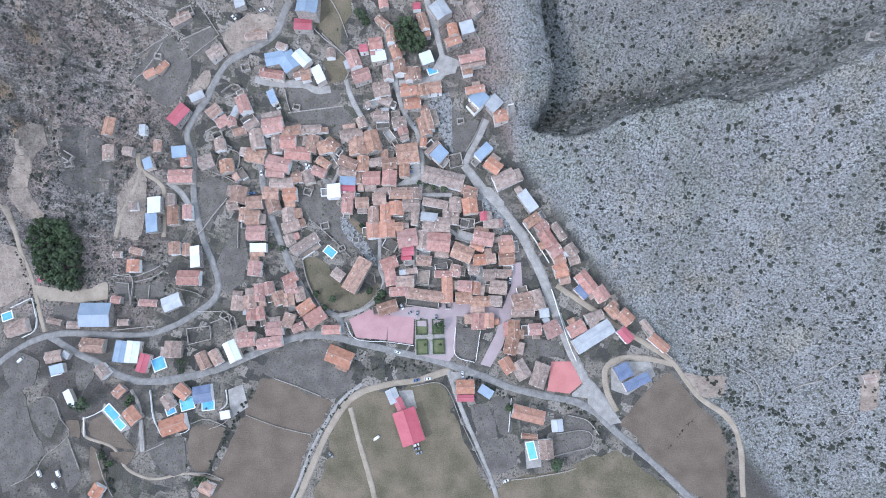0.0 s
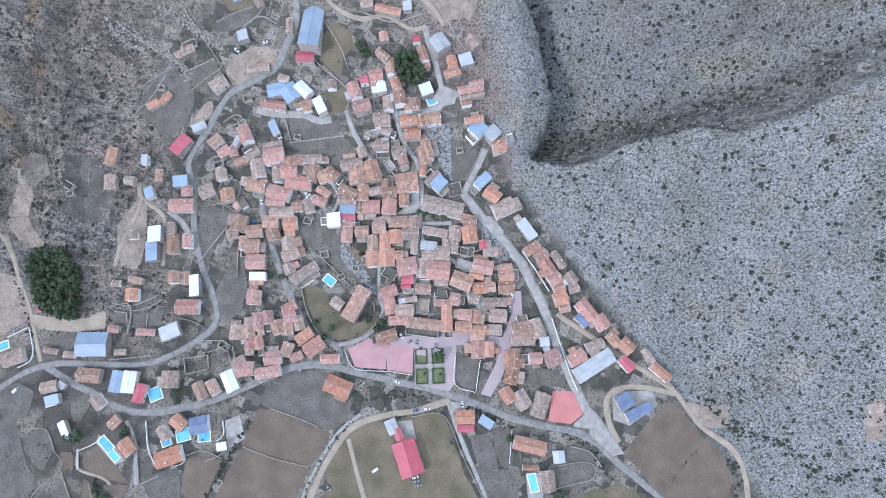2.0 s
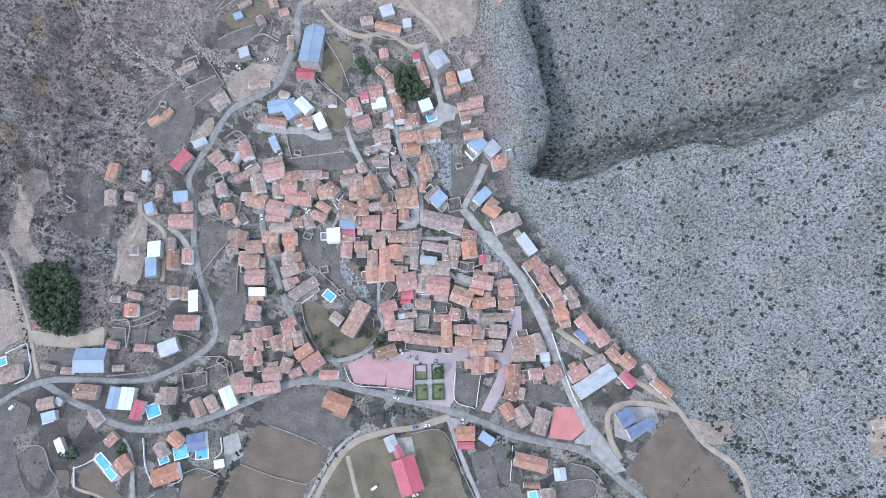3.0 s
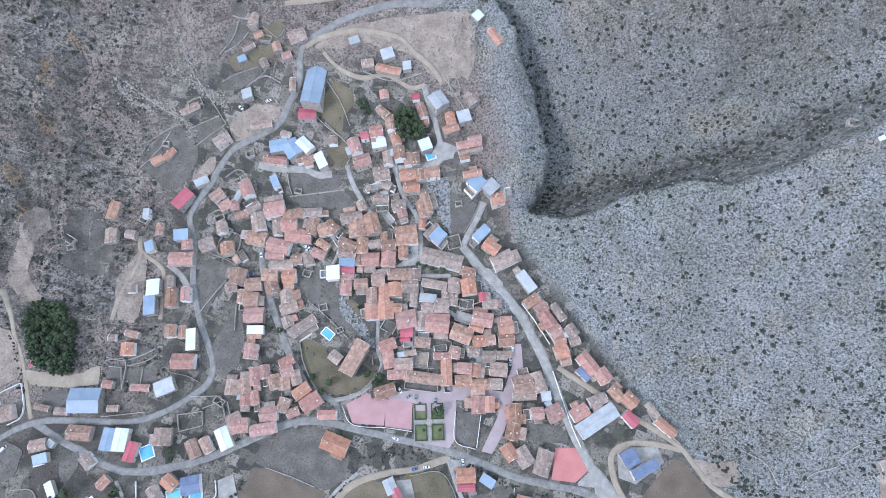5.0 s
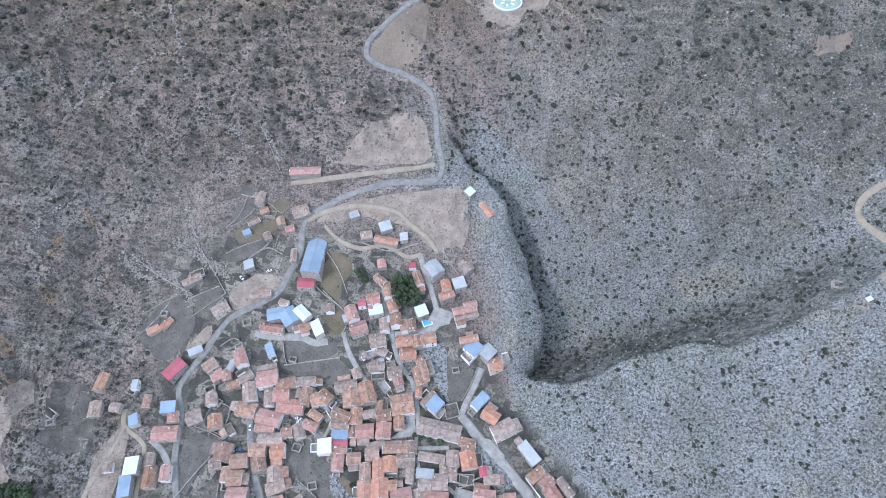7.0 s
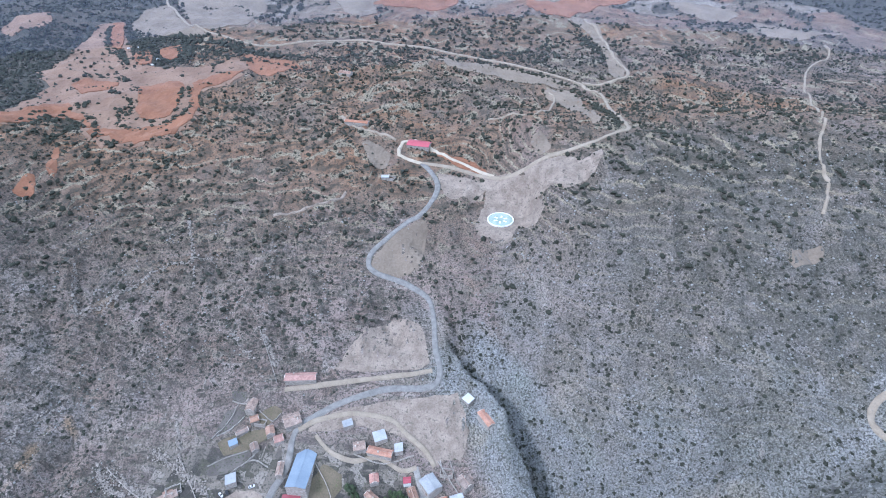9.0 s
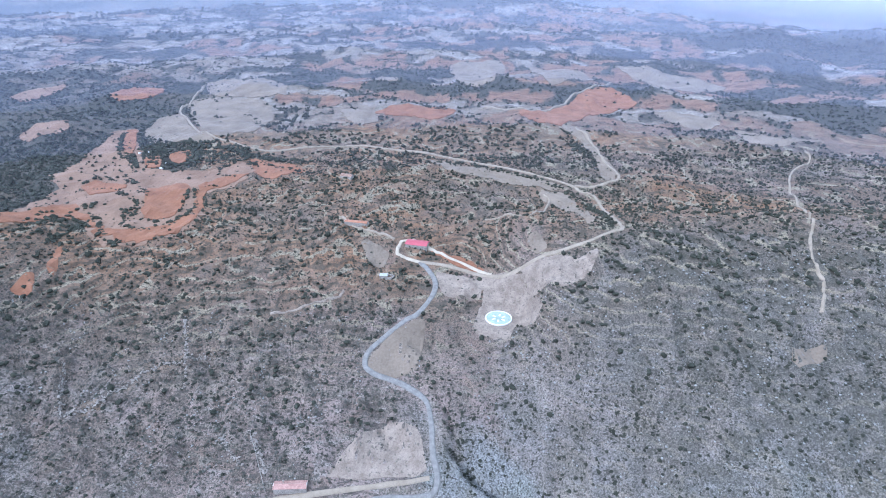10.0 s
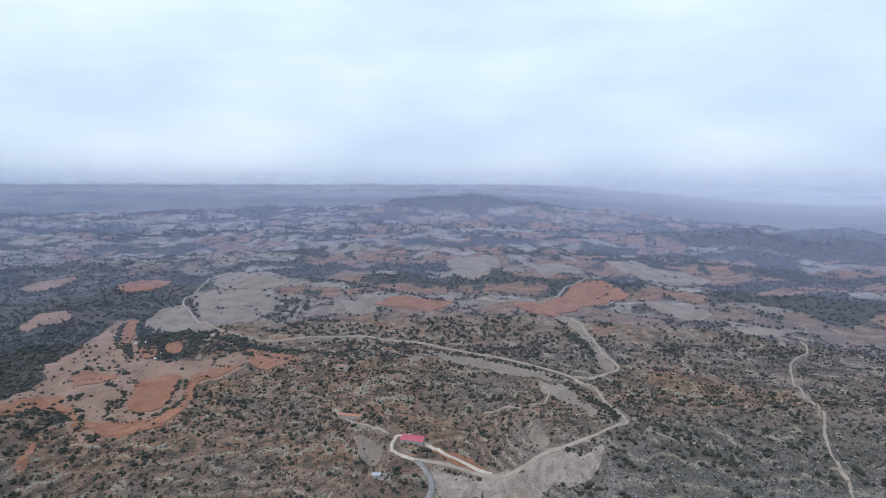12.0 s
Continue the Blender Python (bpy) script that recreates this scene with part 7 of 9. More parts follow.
house(3.8, 41.7, 5.6, 3.3, -92, "b", 3.0, shed=True, kind="lean_to")
house(25.5, 65.5, 4.8, 4.1, -172, "t", 3.0, shed=True, kind="lean_to")
house(-90.8, 146.5, 3.4, 4.4, 94, "t", 3.8, shed=True, kind="lean_to")
courtyard(39.9, 55.0, 6.4, 3.1, 6, "bare", True)
courtyard(-73.9, 87.4, 4.8, 3.2, -2, "concrete", True)
courtyard(32.1, 19.4, 5.5, 3.0, -89, "concrete", False)
courtyard(-90.0, 103.9, 5.8, 4.9, -84, "concrete", False)
house(45.9, 108.6, 4.0, 4.3, -144, "b", 3.4, shed=True, kind="lean_to")
house(-130.0, 25.0, 4.2, 3.1, 9, "t", 3.4, shed=True, kind="lean_to")
house(-136.6, 11.7, 5.0, 3.7, 2, "b", 3.8, shed=True, kind="lean_to")
house(-33.3, 49.5, 3.4, 4.5, -80, "g", 3.4, shed=True, kind="lean_to")
house(-57.4, 107.3, 7.7, 3.5, 2, "b", 3.4, shed=True, kind="lean_to")
courtyard(12.1, 162.7, 8.4, 3.9, -44, "bare", False)
courtyard(-18.3, 63.2, 7.6, 3.7, -3, "concrete", True)
courtyard(49.9, 40.0, 7.5, 4.7, 14, "bare", True)
house(-104.4, 81.8, 5.6, 3.8, 111, "t", 3.8, shed=True, kind="lean_to")
house(-48.4, 131.1, 6.5, 4.9, -88, "t", 3.0, shed=True, kind="lean_to")
courtyard(-99.8, 106.7, 4.2, 4.0, 20, "bare", False)
house(-137.1, 56.0, 5.0, 3.4, 178, "t", 3.4, shed=True, kind="lean_to")
house(33.7, 85.4, 5.2, 2.9, 93, "p", 3.0, shed=True, kind="lean_to")
courtyard(-1.1, 27.2, 4.0, 4.2, 3, "plot", False)
house(13.0, 18.5, 6.2, 4.5, -89, "t", 3.8, shed=True, kind="lean_to")
house(-156.1, 102.8, 7.1, 4.0, -98, "b", 3.8, shed=True, kind="lean_to")
courtyard(-35.4, 58.1, 6.9, 3.8, -69, "plot", False)
house(-62.9, 91.4, 6.5, 3.0, 3, "b", 3.0, shed=True, kind="lean_to")
courtyard(-129.0, 12.1, 4.0, 4.4, 15, "bare", False)
house(-147.5, 31.7, 6.3, 3.5, 178, "b", 3.0, shed=True, kind="lean_to")
house(-135.3, 59.5, 9.1, 2.8, 2, "t", 3.4, shed=True, kind="lean_to")
courtyard(25.8, 40.4, 5.7, 3.4, 87, "bare", True)
house(-60.2, 163.7, 3.8, 2.9, -72, "b", 3.4, shed=True, kind="lean_to")
house(-31.9, 81.7, 3.4, 3.6, 93, "b", 3.8, shed=True, kind="lean_to")
house(-152.0, 112.3, 5.2, 3.9, -52, "t", 3.8, shed=True, kind="lean_to")
house(45.4, 118.9, 8.5, 4.6, 115, "b", 3.0, shed=True, kind="lean_to")
house(41.0, 51.0, 4.3, 3.2, 90, "t", 3.8, shed=True, kind="lean_to")
house(26.0, 90.4, 5.2, 3.0, 95, "b", 3.0, shed=True, kind="lean_to")
courtyard(-42.6, 164.1, 4.7, 3.3, 67, "bare", True)
house(32.2, 73.9, 3.2, 4.4, -85, "b", 3.4, shed=True, kind="lean_to")


# ---- scrub, junipers and pines ----
def blob(rnd, rough=0.28, fine=1, squash=0.8):
    """A lumpy crown about 1 across, standing on z = 0."""
    bm = bmesh.new()
    bmesh.ops.create_icosphere(bm, subdivisions=fine, radius=0.5)
    for v in bm.verts:
        k = 1 + rough * rnd.uniform(-1, 1)
        v.co = Vector((v.co.x * k, v.co.y * k, (v.co.z * k) * squash + 0.38 * squash))
    bm.verts.ensure_lookup_table()
    verts = np.array([v.co[:] for v in bm.verts])
    faces = np.array([[v.index for v in f.verts] for f in bm.faces])
    bm.free()
    return verts, faces


RND = random.Random(5)
BLOBS_FINE = []
for _ in range(8):
    # a bush of three or four lumps of different size
    vs, fs = [], []
    for k in range(RND.choice([2, 3, 3, 4])):
        v, f = blob(RND, 0.32, 1, RND.uniform(0.65, 1.0))
        size = 1.0 if k == 0 else RND.uniform(0.4, 0.75)
        off = np.array([0, 0, -0.05]) if k == 0 else np.array([RND.uniform(-0.45, 0.45), RND.uniform(-0.45, 0.45), -0.03])
        fs.append(f + sum(len(a) for a in vs))
        vs.append(v * size + off)
    BLOBS_FINE.append((np.vstack(vs) * 0.8, np.vstack(fs)))
BLOBS_MID = [blob(RND, 0.34, 1, RND.uniform(0.65, 1.0)) for _ in range(10)]


def octa(rnd):
    v = np.array([(0.5, 0, 0.25), (0, 0.5, 0.25), (-0.5, 0, 0.25), (0, -0.5, 0.25), (0, 0, 0.75), (0.3, 0.3, 0.5), (-0.3, 0.3, 0.5), (-0.3, -0.3, 0.5), (0.3, -0.3, 0.5)])
    v = v * (1 + 0.3 * np.array([[rnd.uniform(-1, 1)] for _ in v]))
    f = np.array([(0, 1, 5), (1, 2, 6), (2, 3, 7), (3, 0, 8), (0, 5, 8), (5, 1, 6), (6, 2, 7), (7, 3, 8), (5, 6, 4), (6, 7, 4), (7, 8, 4), (8, 5, 4)])
    return v, f


BLOBS_TINY = [octa(RND) for _ in range(8)]


def scatter(name, spots, sizes, shapes, material, label, category="scrub"):
    """Many bushes joined into one mesh; spots is an array of x, y."""
    rnd = np.random.RandomState(len(spots))
    kind = rnd.randint(0, len(shapes), len(spots))
    z = ground(spots[:, 0], spots[:, 1])
    all_v, all_f, base = [], [], 0
    for k, (v, f) in enumerate(shapes):
        pick = np.where(kind == k)[0]
        if not len(pick):
            continue
        a = rnd.rand(len(pick)) * 6.283
        c, s = np.cos(a)[:, None], np.sin(a)[:, None]
        sz = sizes[pick][:, None]
        tallness = (0.7 + 0.5 * rnd.rand(len(pick)))[:, None]
        x = (v[None, :, 0] * c - v[None, :, 1] * s) * sz + spots[pick, 0][:, None]
        y = (v[None, :, 0] * s + v[None, :, 1] * c) * sz * (0.8 + 0.4 * rnd.rand(len(pick)))[:, None] + spots[pick, 1][:, None]
        zz = v[None, :, 2] * sz * tallness + z[pick][:, None] - 0.08 * sz
        all_v.append(np.stack([x, y, zz], -1).reshape(-1, 3))
        all_f.append((f[None] + (np.arange(len(pick)) * len(v))[:, None, None]).reshape(-1, 3) + base)
        base += len(pick) * len(v)
    ob = sheet(name, np.vstack(all_v), np.vstack(all_f), material, smooth=False)
    return tagged(ob, label, category, kind="stuff")


def free_of_village(x, y):
    """1 on open hillside, 0 where houses, roads and worked ground lie."""
    s = (x - 40) * 0.786 + (y - 142) * 0.62
    wide = 10 + 18 * step(y, 225, 330)
    hill = step(s, 4, 12) * step(x, 40, 70)
    west = step(-198 - x - 0.12 * (y - 120), 0, 18) * step(y, 14, 30)
    north = step(y, 268, 300)
    return np.clip(hill + west + north, 0, 1)


def clear_of(x, y, lines, gap):
    ok = np.ones(len(x), bool)
    for line in lines:
        lo, hi = np.min(line, axis=0) - gap, np.max(line, axis=0) + gap
        near = np.where(ok & (x > lo[0]) & (x < hi[0]) & (y > lo[1]) & (y < hi[1]))[0]
        if len(near):
            d, _ = near_line(x[near], y[near], line)
            ok[near] &= d > gap
    return ok


def spots_over(n, x0, x1, y0, y1, seed, density):
    r = np.random.RandomState(seed)
    x, y = r.uniform(x0, x1, n), r.uniform(y0, y1, n)
    keep = r.rand(n) < density(x, y)
    x, y = x[keep], y[keep]
    ok = clear_of(x, y, ROAD_LINES, 4.5)
    for poly, name in OPEN_PATCHES:
        lo, hi = np.min(poly, axis=0), np.max(poly, axis=0)
        near = np.where(ok & (x > lo[0]) & (x < hi[0]) & (y > lo[1]) & (y < hi[1]))[0]
        if len(near):
            ok[near] &= ~inside(x[near], y[near], poly) | ((name == "field") & (r.rand(len(near)) < 0.07) & (y[near] > 400))
    return np.stack([x[ok], y[ok]], -1)


def wild_density(x, y):
    return free_of_village(x, y) * (0.55 + 0.45 * np.clip(waves(x, y, 70, 31), -1, 1))


def near_density(x, y):
    far_side = step(y, 185, 230) * step(x, 80, 120)
    return free_of_village(x, y) * (0.58 + 0.34 * np.clip(waves(x, y, 70, 31), -1, 1) + 1.3 * far_side)


# separate dark junipers on the near hills
pts = spots_over(11500, -360, 360, -90, 330, 41, near_density)
scatter("juniper_scrub", pts, 1.3 + 2.5 * np.random.RandomState(1).rand(len(pts)) ** 1.8, BLOBS_FINE, M["scrub"], "dark juniper bushes scattered over the limestone slopes")
# low grey tufts between them
pts = spots_over(34000, -360, 360, -90, 330, 42, lambda x, y: free_of_village(x, y) * (0.6 + 0.4 * np.clip(waves(x, y, 45, 33), -1, 1)))
scatter("thyme_scrub", pts, 0.5 + 1.0 * np.random.RandomState(2).rand(len(pts)), BLOBS_TINY, M["scrub_pale"], "low grey thyme tufts between the stones")
def terrace_rows(x, y):
    """Denser growth along the banks of old terraces, which follow the contours."""
    rows = 0.5 + 0.5 * np.sin(ground(x, y) / 1.15 + 2.5 * waves(x, y, 120, 71))
    return 0.5 + 0.5 * step(rows, 0.55, 0.9) * step(waves(x, y, 160, 72), -0.6, 0.1)


# the slopes and plateau beyond
pts = spots_over(22000, -560, 640, 325, 800, 43, lambda x, y: terrace_rows(x, y) * (0.55 + 0.35 * np.clip(waves(x, y, 110, 35), -1, 1) + 0.4 * step(-40 - x, 140, 380)))
scatter("juniper_scrub", pts, 1.8 + 3.3 * np.random.RandomState(3).rand(len(pts)) ** 1.7, BLOBS_MID, M["scrub"], "dark junipers dotted over the upper slopes")
pts = spots_over(74000, -600, 680, 300, 780, 46, lambda x, y: terrace_rows(x, y) * (0.75 + 0.4 * np.clip(waves(x, y, 60, 36), -1, 1)))
scatter("thyme_scrub", pts, 0.8 + 1.6 * np.random.RandomState(6).rand(len(pts)), BLOBS_TINY, M["scrub_mid"], "dark low scrub on the upper slopes")
# loose pale blocks on the limestone
pts = spots_over(15000, 20, 360, -90, 420, 48, lambda x, y: step((x - 40) * 0.786 + (y - 142) * 0.62, 0, 8) * (0.6 + 0.4 * np.clip(waves(x, y, 25, 53), -1, 1)))
scatter("limestone_rubble", pts, 0.5 + 1.5 * np.random.RandomState(7).rand(len(pts)) ** 3, BLOBS_TINY, M["limestone"], "pale limestone blocks lying on the slope", "stones")
pts = spots_over(9000, -360, -10, 20, 420, 49, lambda x, y: free_of_village(x, y) * step(waves(x * 1.5, y * 0.5, 60, 54), 0.1, 0.5))
scatter("limestone_rubble", pts, 0.5 + 1.3 * np.random.RandomState(8).rand(len(pts)) ** 2, BLOBS_TINY, M["limestone"], "pale rubble in streaks down the western slope", "stones")
# pale scree and rock ribs on the western slopes
rs = np.random.RandomState(91)
for line, wide in (
    ([(-204.5, 240.4), (-191.6, 234.0), (-180.4, 227.3), (-161.4, 215.5)], 3.0),
    ([(-193.0, 261.1), (-188.0, 244.8), (-182.3, 230.5)], 1.8),
    ([(-237.5, 224.9), (-226.1, 217.7), (-212.7, 210.5)], 2.6),
    ([(-232.6, 227.3), (-216.1, 220.6), (-195.7, 209.8), (-185.9, 197.3)], 3.0),
    ([(-164.9, 317.8), (-156.7, 309.0), (-145.4, 300.3)], 1.8),
    ([(-142.3, 320.4), (-135.0, 308.5), (-128.1, 294.8)], 2.4),
    ([(-221.2, 409.5), (-211.1, 385.0), (-202.6, 353.0)], 1.5),
    ([(-284.9, 326.9), (-264.3, 339.0), (-238.6, 365.2), (-217.8, 372.6), (-189.5, 378.5)], 1.8),
    ([(-298.9, 363.9), (-292.1, 342.5), (-284.9, 326.9)], 1.5),
    ([(-276.5, 258.1), (-288.6, 247.4), (-293.0, 233.8)], 1.5),
    ([(-239.8, 231.2), (-231.9, 220.3), (-217.1, 214.1)], 2.0),
):
    c = curve_through(line, 0.5)
    n = int(len(c) * wide * 1.6)
    pts = c[rs.randint(0, len(c), n)] + rs.randn(n, 2) * wide * np.array([0.55, 0.55]) * (0.3 + 1.2 * rs.rand(n, 1))
    scatter("scree", pts, 0.5 + 1.7 * rs.rand(n) ** 2, BLOBS_TINY, M["scree"], "pale broken rock in a narrow run down the slope", "scree")
# small dark bushes thick on the western slopes
pts = spots_over(15000, -380, -20, 20, 420, 92, lambda x, y: free_of_village(x, y) * (0.62 + 0.45 * np.clip(waves(x, y, 38, 93), -1, 1)))
scatter("dwarf_juniper_scrub", pts, 0.9 + 1.6 * np.random.RandomState(94).rand(len(pts)) ** 1.5, BLOBS_TINY, M["scrub_pale"], "small dull bushes thick on the western slope")
# junipers in rows along the banks of the red fields and the plateau terraces
rows_rnd = np.random.RandomState(117)
for line, wide in (
    ([(-454, 553), (-422, 556), (-406, 575), (-399, 598)], 7),
    ([(-440, 670), (-427, 688), (-396, 672), (-362, 646), (-347, 624), (-345, 590), (-336, 563), (-310, 558), (-284, 560), (-281, 592), (-293, 635), (-278, 671)], 3),
    ([(-517, 897), (-454, 791), (-412, 741)], 5),
    ([(-314, 1090), (-264, 981), (-247, 995), (-264, 1111)], 5),
    ([(-410, 1012), (-343, 1010), (-287, 926), (-229, 918), (-202, 967)], 5),
    ([(-443, 857), (-380, 817), (-300, 758), (-247, 738)], 11),
    ([(-268, 756), (-165, 713), (-103, 687), (-45, 667)], 6),
    ([(-371, 558), (-340, 517), (-315, 501)], 4),
):
    c = curve_through(line, 1.0)
    n = int(len(c) * (0.2 + 0.025 * wide))
    pts = c[rows_rnd.randint(0, len(c), n)] + rows_rnd.randn(n, 2) * 0.55 * wide
    scatter("juniper_row", pts, 2.2 + 3.0 * rows_rnd.rand(n) ** 1.5, BLOBS_MID, M["scrub"], "dark junipers in a row along a field bank")
# growth in the ravine; the gorge bushes partly stand in for its shade
gx = curve_through(GORGE[1:-1], 1.0)
rg = np.random.RandomState(61)
side_line = curve_through(SIDE_RAVINE, 1.0)
pts = np.vstack([gx[rg.randint(0, len(gx), 170)] + rg.randn(170, 2) * 3 + (3, 0), side_line[rg.randint(0, len(side_line), 300)] + rg.randn(300, 2) * 9 - (0, 6)])
scatter("ravine_scrub", pts, 1.2 + 1.9 * rg.rand(len(pts)), BLOBS_MID, M["scrub"], "dark ravine scrub, in the gorge partly standing in for shade")


def wood_density(x, y):
    """Trees stand in the woods and along the field borders, few of them in the open."""
    return np.clip(0.03 + 0.97 * farmland(x, y)[2], 0, 1) * (np.abs(x) < 0.85 * y + 100)


pts = spots_over(12000, -900, -150, 520, 900, 73, lambda x, y: 0.8 * step(-x - 0.42 * y, 0, 70) * (0.7 + 0.3 * np.clip(waves(x, y, 50, 74), -1, 1)))
scatter("juniper_wood", pts, 2.2 + 3.2 * np.random.RandomState(75).rand(len(pts)), BLOBS_TINY, M["scrub"], "dark juniper wood on the western flank", "woodland")
pts = spots_over(40000, -1600, 1600, 740, 1900, 44, wood_density)
scatter("juniper_wood", pts, 2.6 + 4.2 * np.random.RandomState(4).rand(len(pts)), BLOBS_TINY, M["scrub"], "dark juniper woods between plateau fields", "woodland")
pts = spots_over(26000, -2900, 2900, 1850, 3700, 45, wood_density)
scatter("juniper_wood", pts, 6 + 8.0 * np.random.RandomState(5).rand(len(pts)), BLOBS_TINY, M["scrub"], "distant dark woods on the plateau", "woodland")
# weeds and shrubs on plots and waste ground in the village
rw = np.random.RandomState(9)
wx, wy = rw.uniform(-300, 250, 15000), rw.uniform(-115, 260, 15000)
keep = clear_of(wx, wy, ROAD_LINES, 3.6)
for poly, name in OPEN_PATCHES:
    if name not in ("plot",):
        keep &= ~inside(wx, wy, poly)
keep &= rw.rand(len(wx)) < 0.25 + 0.3 * np.clip(waves(wx, wy, 30, 51), -1, 1)
for x, y, L, W in FOOTPRINTS:
    keep &= np.hypot(wx - x, wy - y) > 0.5 * max(L, W) * 0.95
pts = np.stack([wx[keep], wy[keep]], -1)
scatter("weeds", pts, 0.5 + 1.5 * rw.rand(len(pts)) ** 2, BLOBS_TINY, M["weed"], "dry weeds and small shrubs on village waste ground", "weeds")


def hedge(line, wide, tall, each, label="dark hedge of shrubs along a boundary"):
    """Shrubs in a ragged row along a line."""
    c = curve_through(line, 1.0)
    r = np.random.RandomState(int(abs(c[0, 0] * 5 + c[0, 1])) % 9999)
    n = max(4, int(len(c) * each))
    spots = c[r.randint(0, len(c), n)] + r.randn(n, 2) * wide / 2.5
    ob = scatter("hedge", spots, tall * (0.6 + 0.8 * r.rand(n)), BLOBS_MID, M["scrub"], label, "hedge")
    return ob


def haze_shell(r, share, tone):
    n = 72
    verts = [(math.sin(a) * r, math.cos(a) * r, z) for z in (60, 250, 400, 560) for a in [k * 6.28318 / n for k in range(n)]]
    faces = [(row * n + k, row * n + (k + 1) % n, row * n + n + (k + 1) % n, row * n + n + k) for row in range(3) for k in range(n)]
    return tagged(sheet("backdrop", verts, faces, haze_veil_material(share, tone)), "bluish veil sheet standing in for haze over the far plateau", "mist", kind="structure")


# added rings of tinted sheet imitate haze, thicker with distance
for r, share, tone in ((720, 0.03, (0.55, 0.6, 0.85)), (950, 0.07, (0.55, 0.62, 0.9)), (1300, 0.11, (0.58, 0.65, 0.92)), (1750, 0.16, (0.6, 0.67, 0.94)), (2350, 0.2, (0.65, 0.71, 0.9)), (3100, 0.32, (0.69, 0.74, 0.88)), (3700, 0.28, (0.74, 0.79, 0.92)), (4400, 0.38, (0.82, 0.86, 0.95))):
    haze_shell(r, share, tone)


def pine_tree(name="pine_tree"):
    """A pine with a tapered trunk, limbs and a crown of many small clumps."""
    rnd = random.Random(77)
    base = tagged(new(name), "dark green pine with a rounded ragged crown", "tree", group="pine grove")
    bm = bmesh.new()
    rings = []
    for z, r in ((-0.4, 0.26), (1.5, 0.2), (4.0, 0.15), (7.2, 0.05)):
        rings.append([bm.verts.new((math.cos(q) * r + 0.05 * z * 0.3, math.sin(q) * r, z)) for q in [k * 6.283 / 7 for k in range(7)]])
    for a, b in zip(rings, rings[1:]):
        for k in range(7):
            bm.faces.new((a[k], a[(k + 1) % 7], b[(k + 1) % 7], b[k]))
    for k in range(7):
        q, z0 = k * 2.4, 2.2 + 0.6 * k
        out = 1.9 - 0.2 * k
        tip = Vector((math.cos(q) * out, math.sin(q) * out, z0 + 0.7))
        root = [bm.verts.new((math.cos(q + w) * 0.09, math.sin(q + w) * 0.09, z0 + u)) for w, u in ((1.2, 0), (-1.2, 0), (0, 0.12))]
        t = bm.verts.new(tip)
        for a, b in ((0, 1), (1, 2), (2, 0)):
            bm.faces.new((root[a], root[b], t))
    part("trunk", bm, M["bark"], base, "grey-brown tapered trunk with limbs")
    vs, fs, n = [], [], 0
    for k in range(46):
        h = rnd.random()
        reach = 2.3 * math.sqrt(max(0.05, 1 - h ** 1.5)) * (0.35 + 0.65 * rnd.random() ** 0.5)
        q = rnd.random() * 6.283
        v, f = BLOBS_TINY[rnd.randrange(8)] if k % 3 else BLOBS_MID[rnd.randrange(10)]
        sz = rnd.uniform(0.8, 1.5)
        vs.append(v * sz + np.array([math.cos(q) * reach, math.sin(q) * reach, 2.0 + 5.2 * h]))
        fs += [tuple(int(i) + n for i in row) for row in f]
        n += len(v)
    me = bpy.data.meshes.new("crown")
    me.from_pydata(np.vstack(vs).tolist(), [], fs)
    me.materials.append(M["pine"])
    hang("crown", me, base, "dense dark green needles in small clumps")
    return base


def grove(poly, gap, seed, tree):
    r = random.Random(seed)
    xs, ys = [p[0] for p in poly], [p[1] for p in poly]
    y = min(ys)
    row = 0
    while y < max(ys):
        x = min(xs) + (row % 2) * gap / 2
        while x < max(xs):
            px, py = x + r.uniform(-0.3, 0.3) * gap, y + r.uniform(-0.3, 0.3) * gap
            if inside(np.array([px]), np.array([py]), poly)[0]:
                s = r.uniform(0.75, 1.25)
                made = copy_thing(tree, pose(px, py, float(ground(px, py)), 0, 0, r.uniform(0, 360)))
                made.scale = (s, s, s * r.uniform(0.85, 1.2))
            x += gap
        y += gap * 0.87
        row += 1


FIRST_PINE = pine_tree()
FIRST_PINE.matrix_world = pose(*FIRST_PINE_AT, float(ground(*FIRST_PINE_AT)), 0, 0, 20)
grove([(-288.1, 74), (-276.8, 76.7), (-263.1, 75.5), (-256.5, 69.3), (-252, 60.6), (-254.7, 44.2), (-255.9, 31.6), (-269.5, 32), (-280.2, 35.4), (-283.8, 46.3), (-286.3, 61.1)], 3.6, 0, FIRST_PINE)
grove([(-41.5, 213.7), (-35.8, 217.1), (-27, 213.3), (-22.3, 206.8), (-21.4, 199.1), (-27.9, 196.6), (-39.5, 197.1), (-42.6, 205.4)], 3.4, 1, FIRST_PINE)
hedge([(219.9, -37.4), (229.3, -45.6), (238.7, -53.8), (246.4, -57.5)], 3.5, 1.8, 0.9, "dark scrub along a dry gully")
hedge([(164.4, -5.2), (176.6, -15.9), (190.2, -29.9), (207.0, -34.5), (218.3, -37.5)], 3.5, 1.8, 0.9, "dark scrub along a dry gully")
hedge([(271.0, -47.9), (260.4, -52.4), (249.7, -60.8)], 3.5, 1.8, 0.9, "dark scrub along a dry gully")
hedge([(-302.2, 79.3), (-297.8, 62.4), (-294.4, 37.3), (-288.4, 12.2)], 1.5, 1.6, 0.5)
hedge([(187.8, -49), (192, -64.2), (188.4, -94.6)], 4, 2, 0.9)
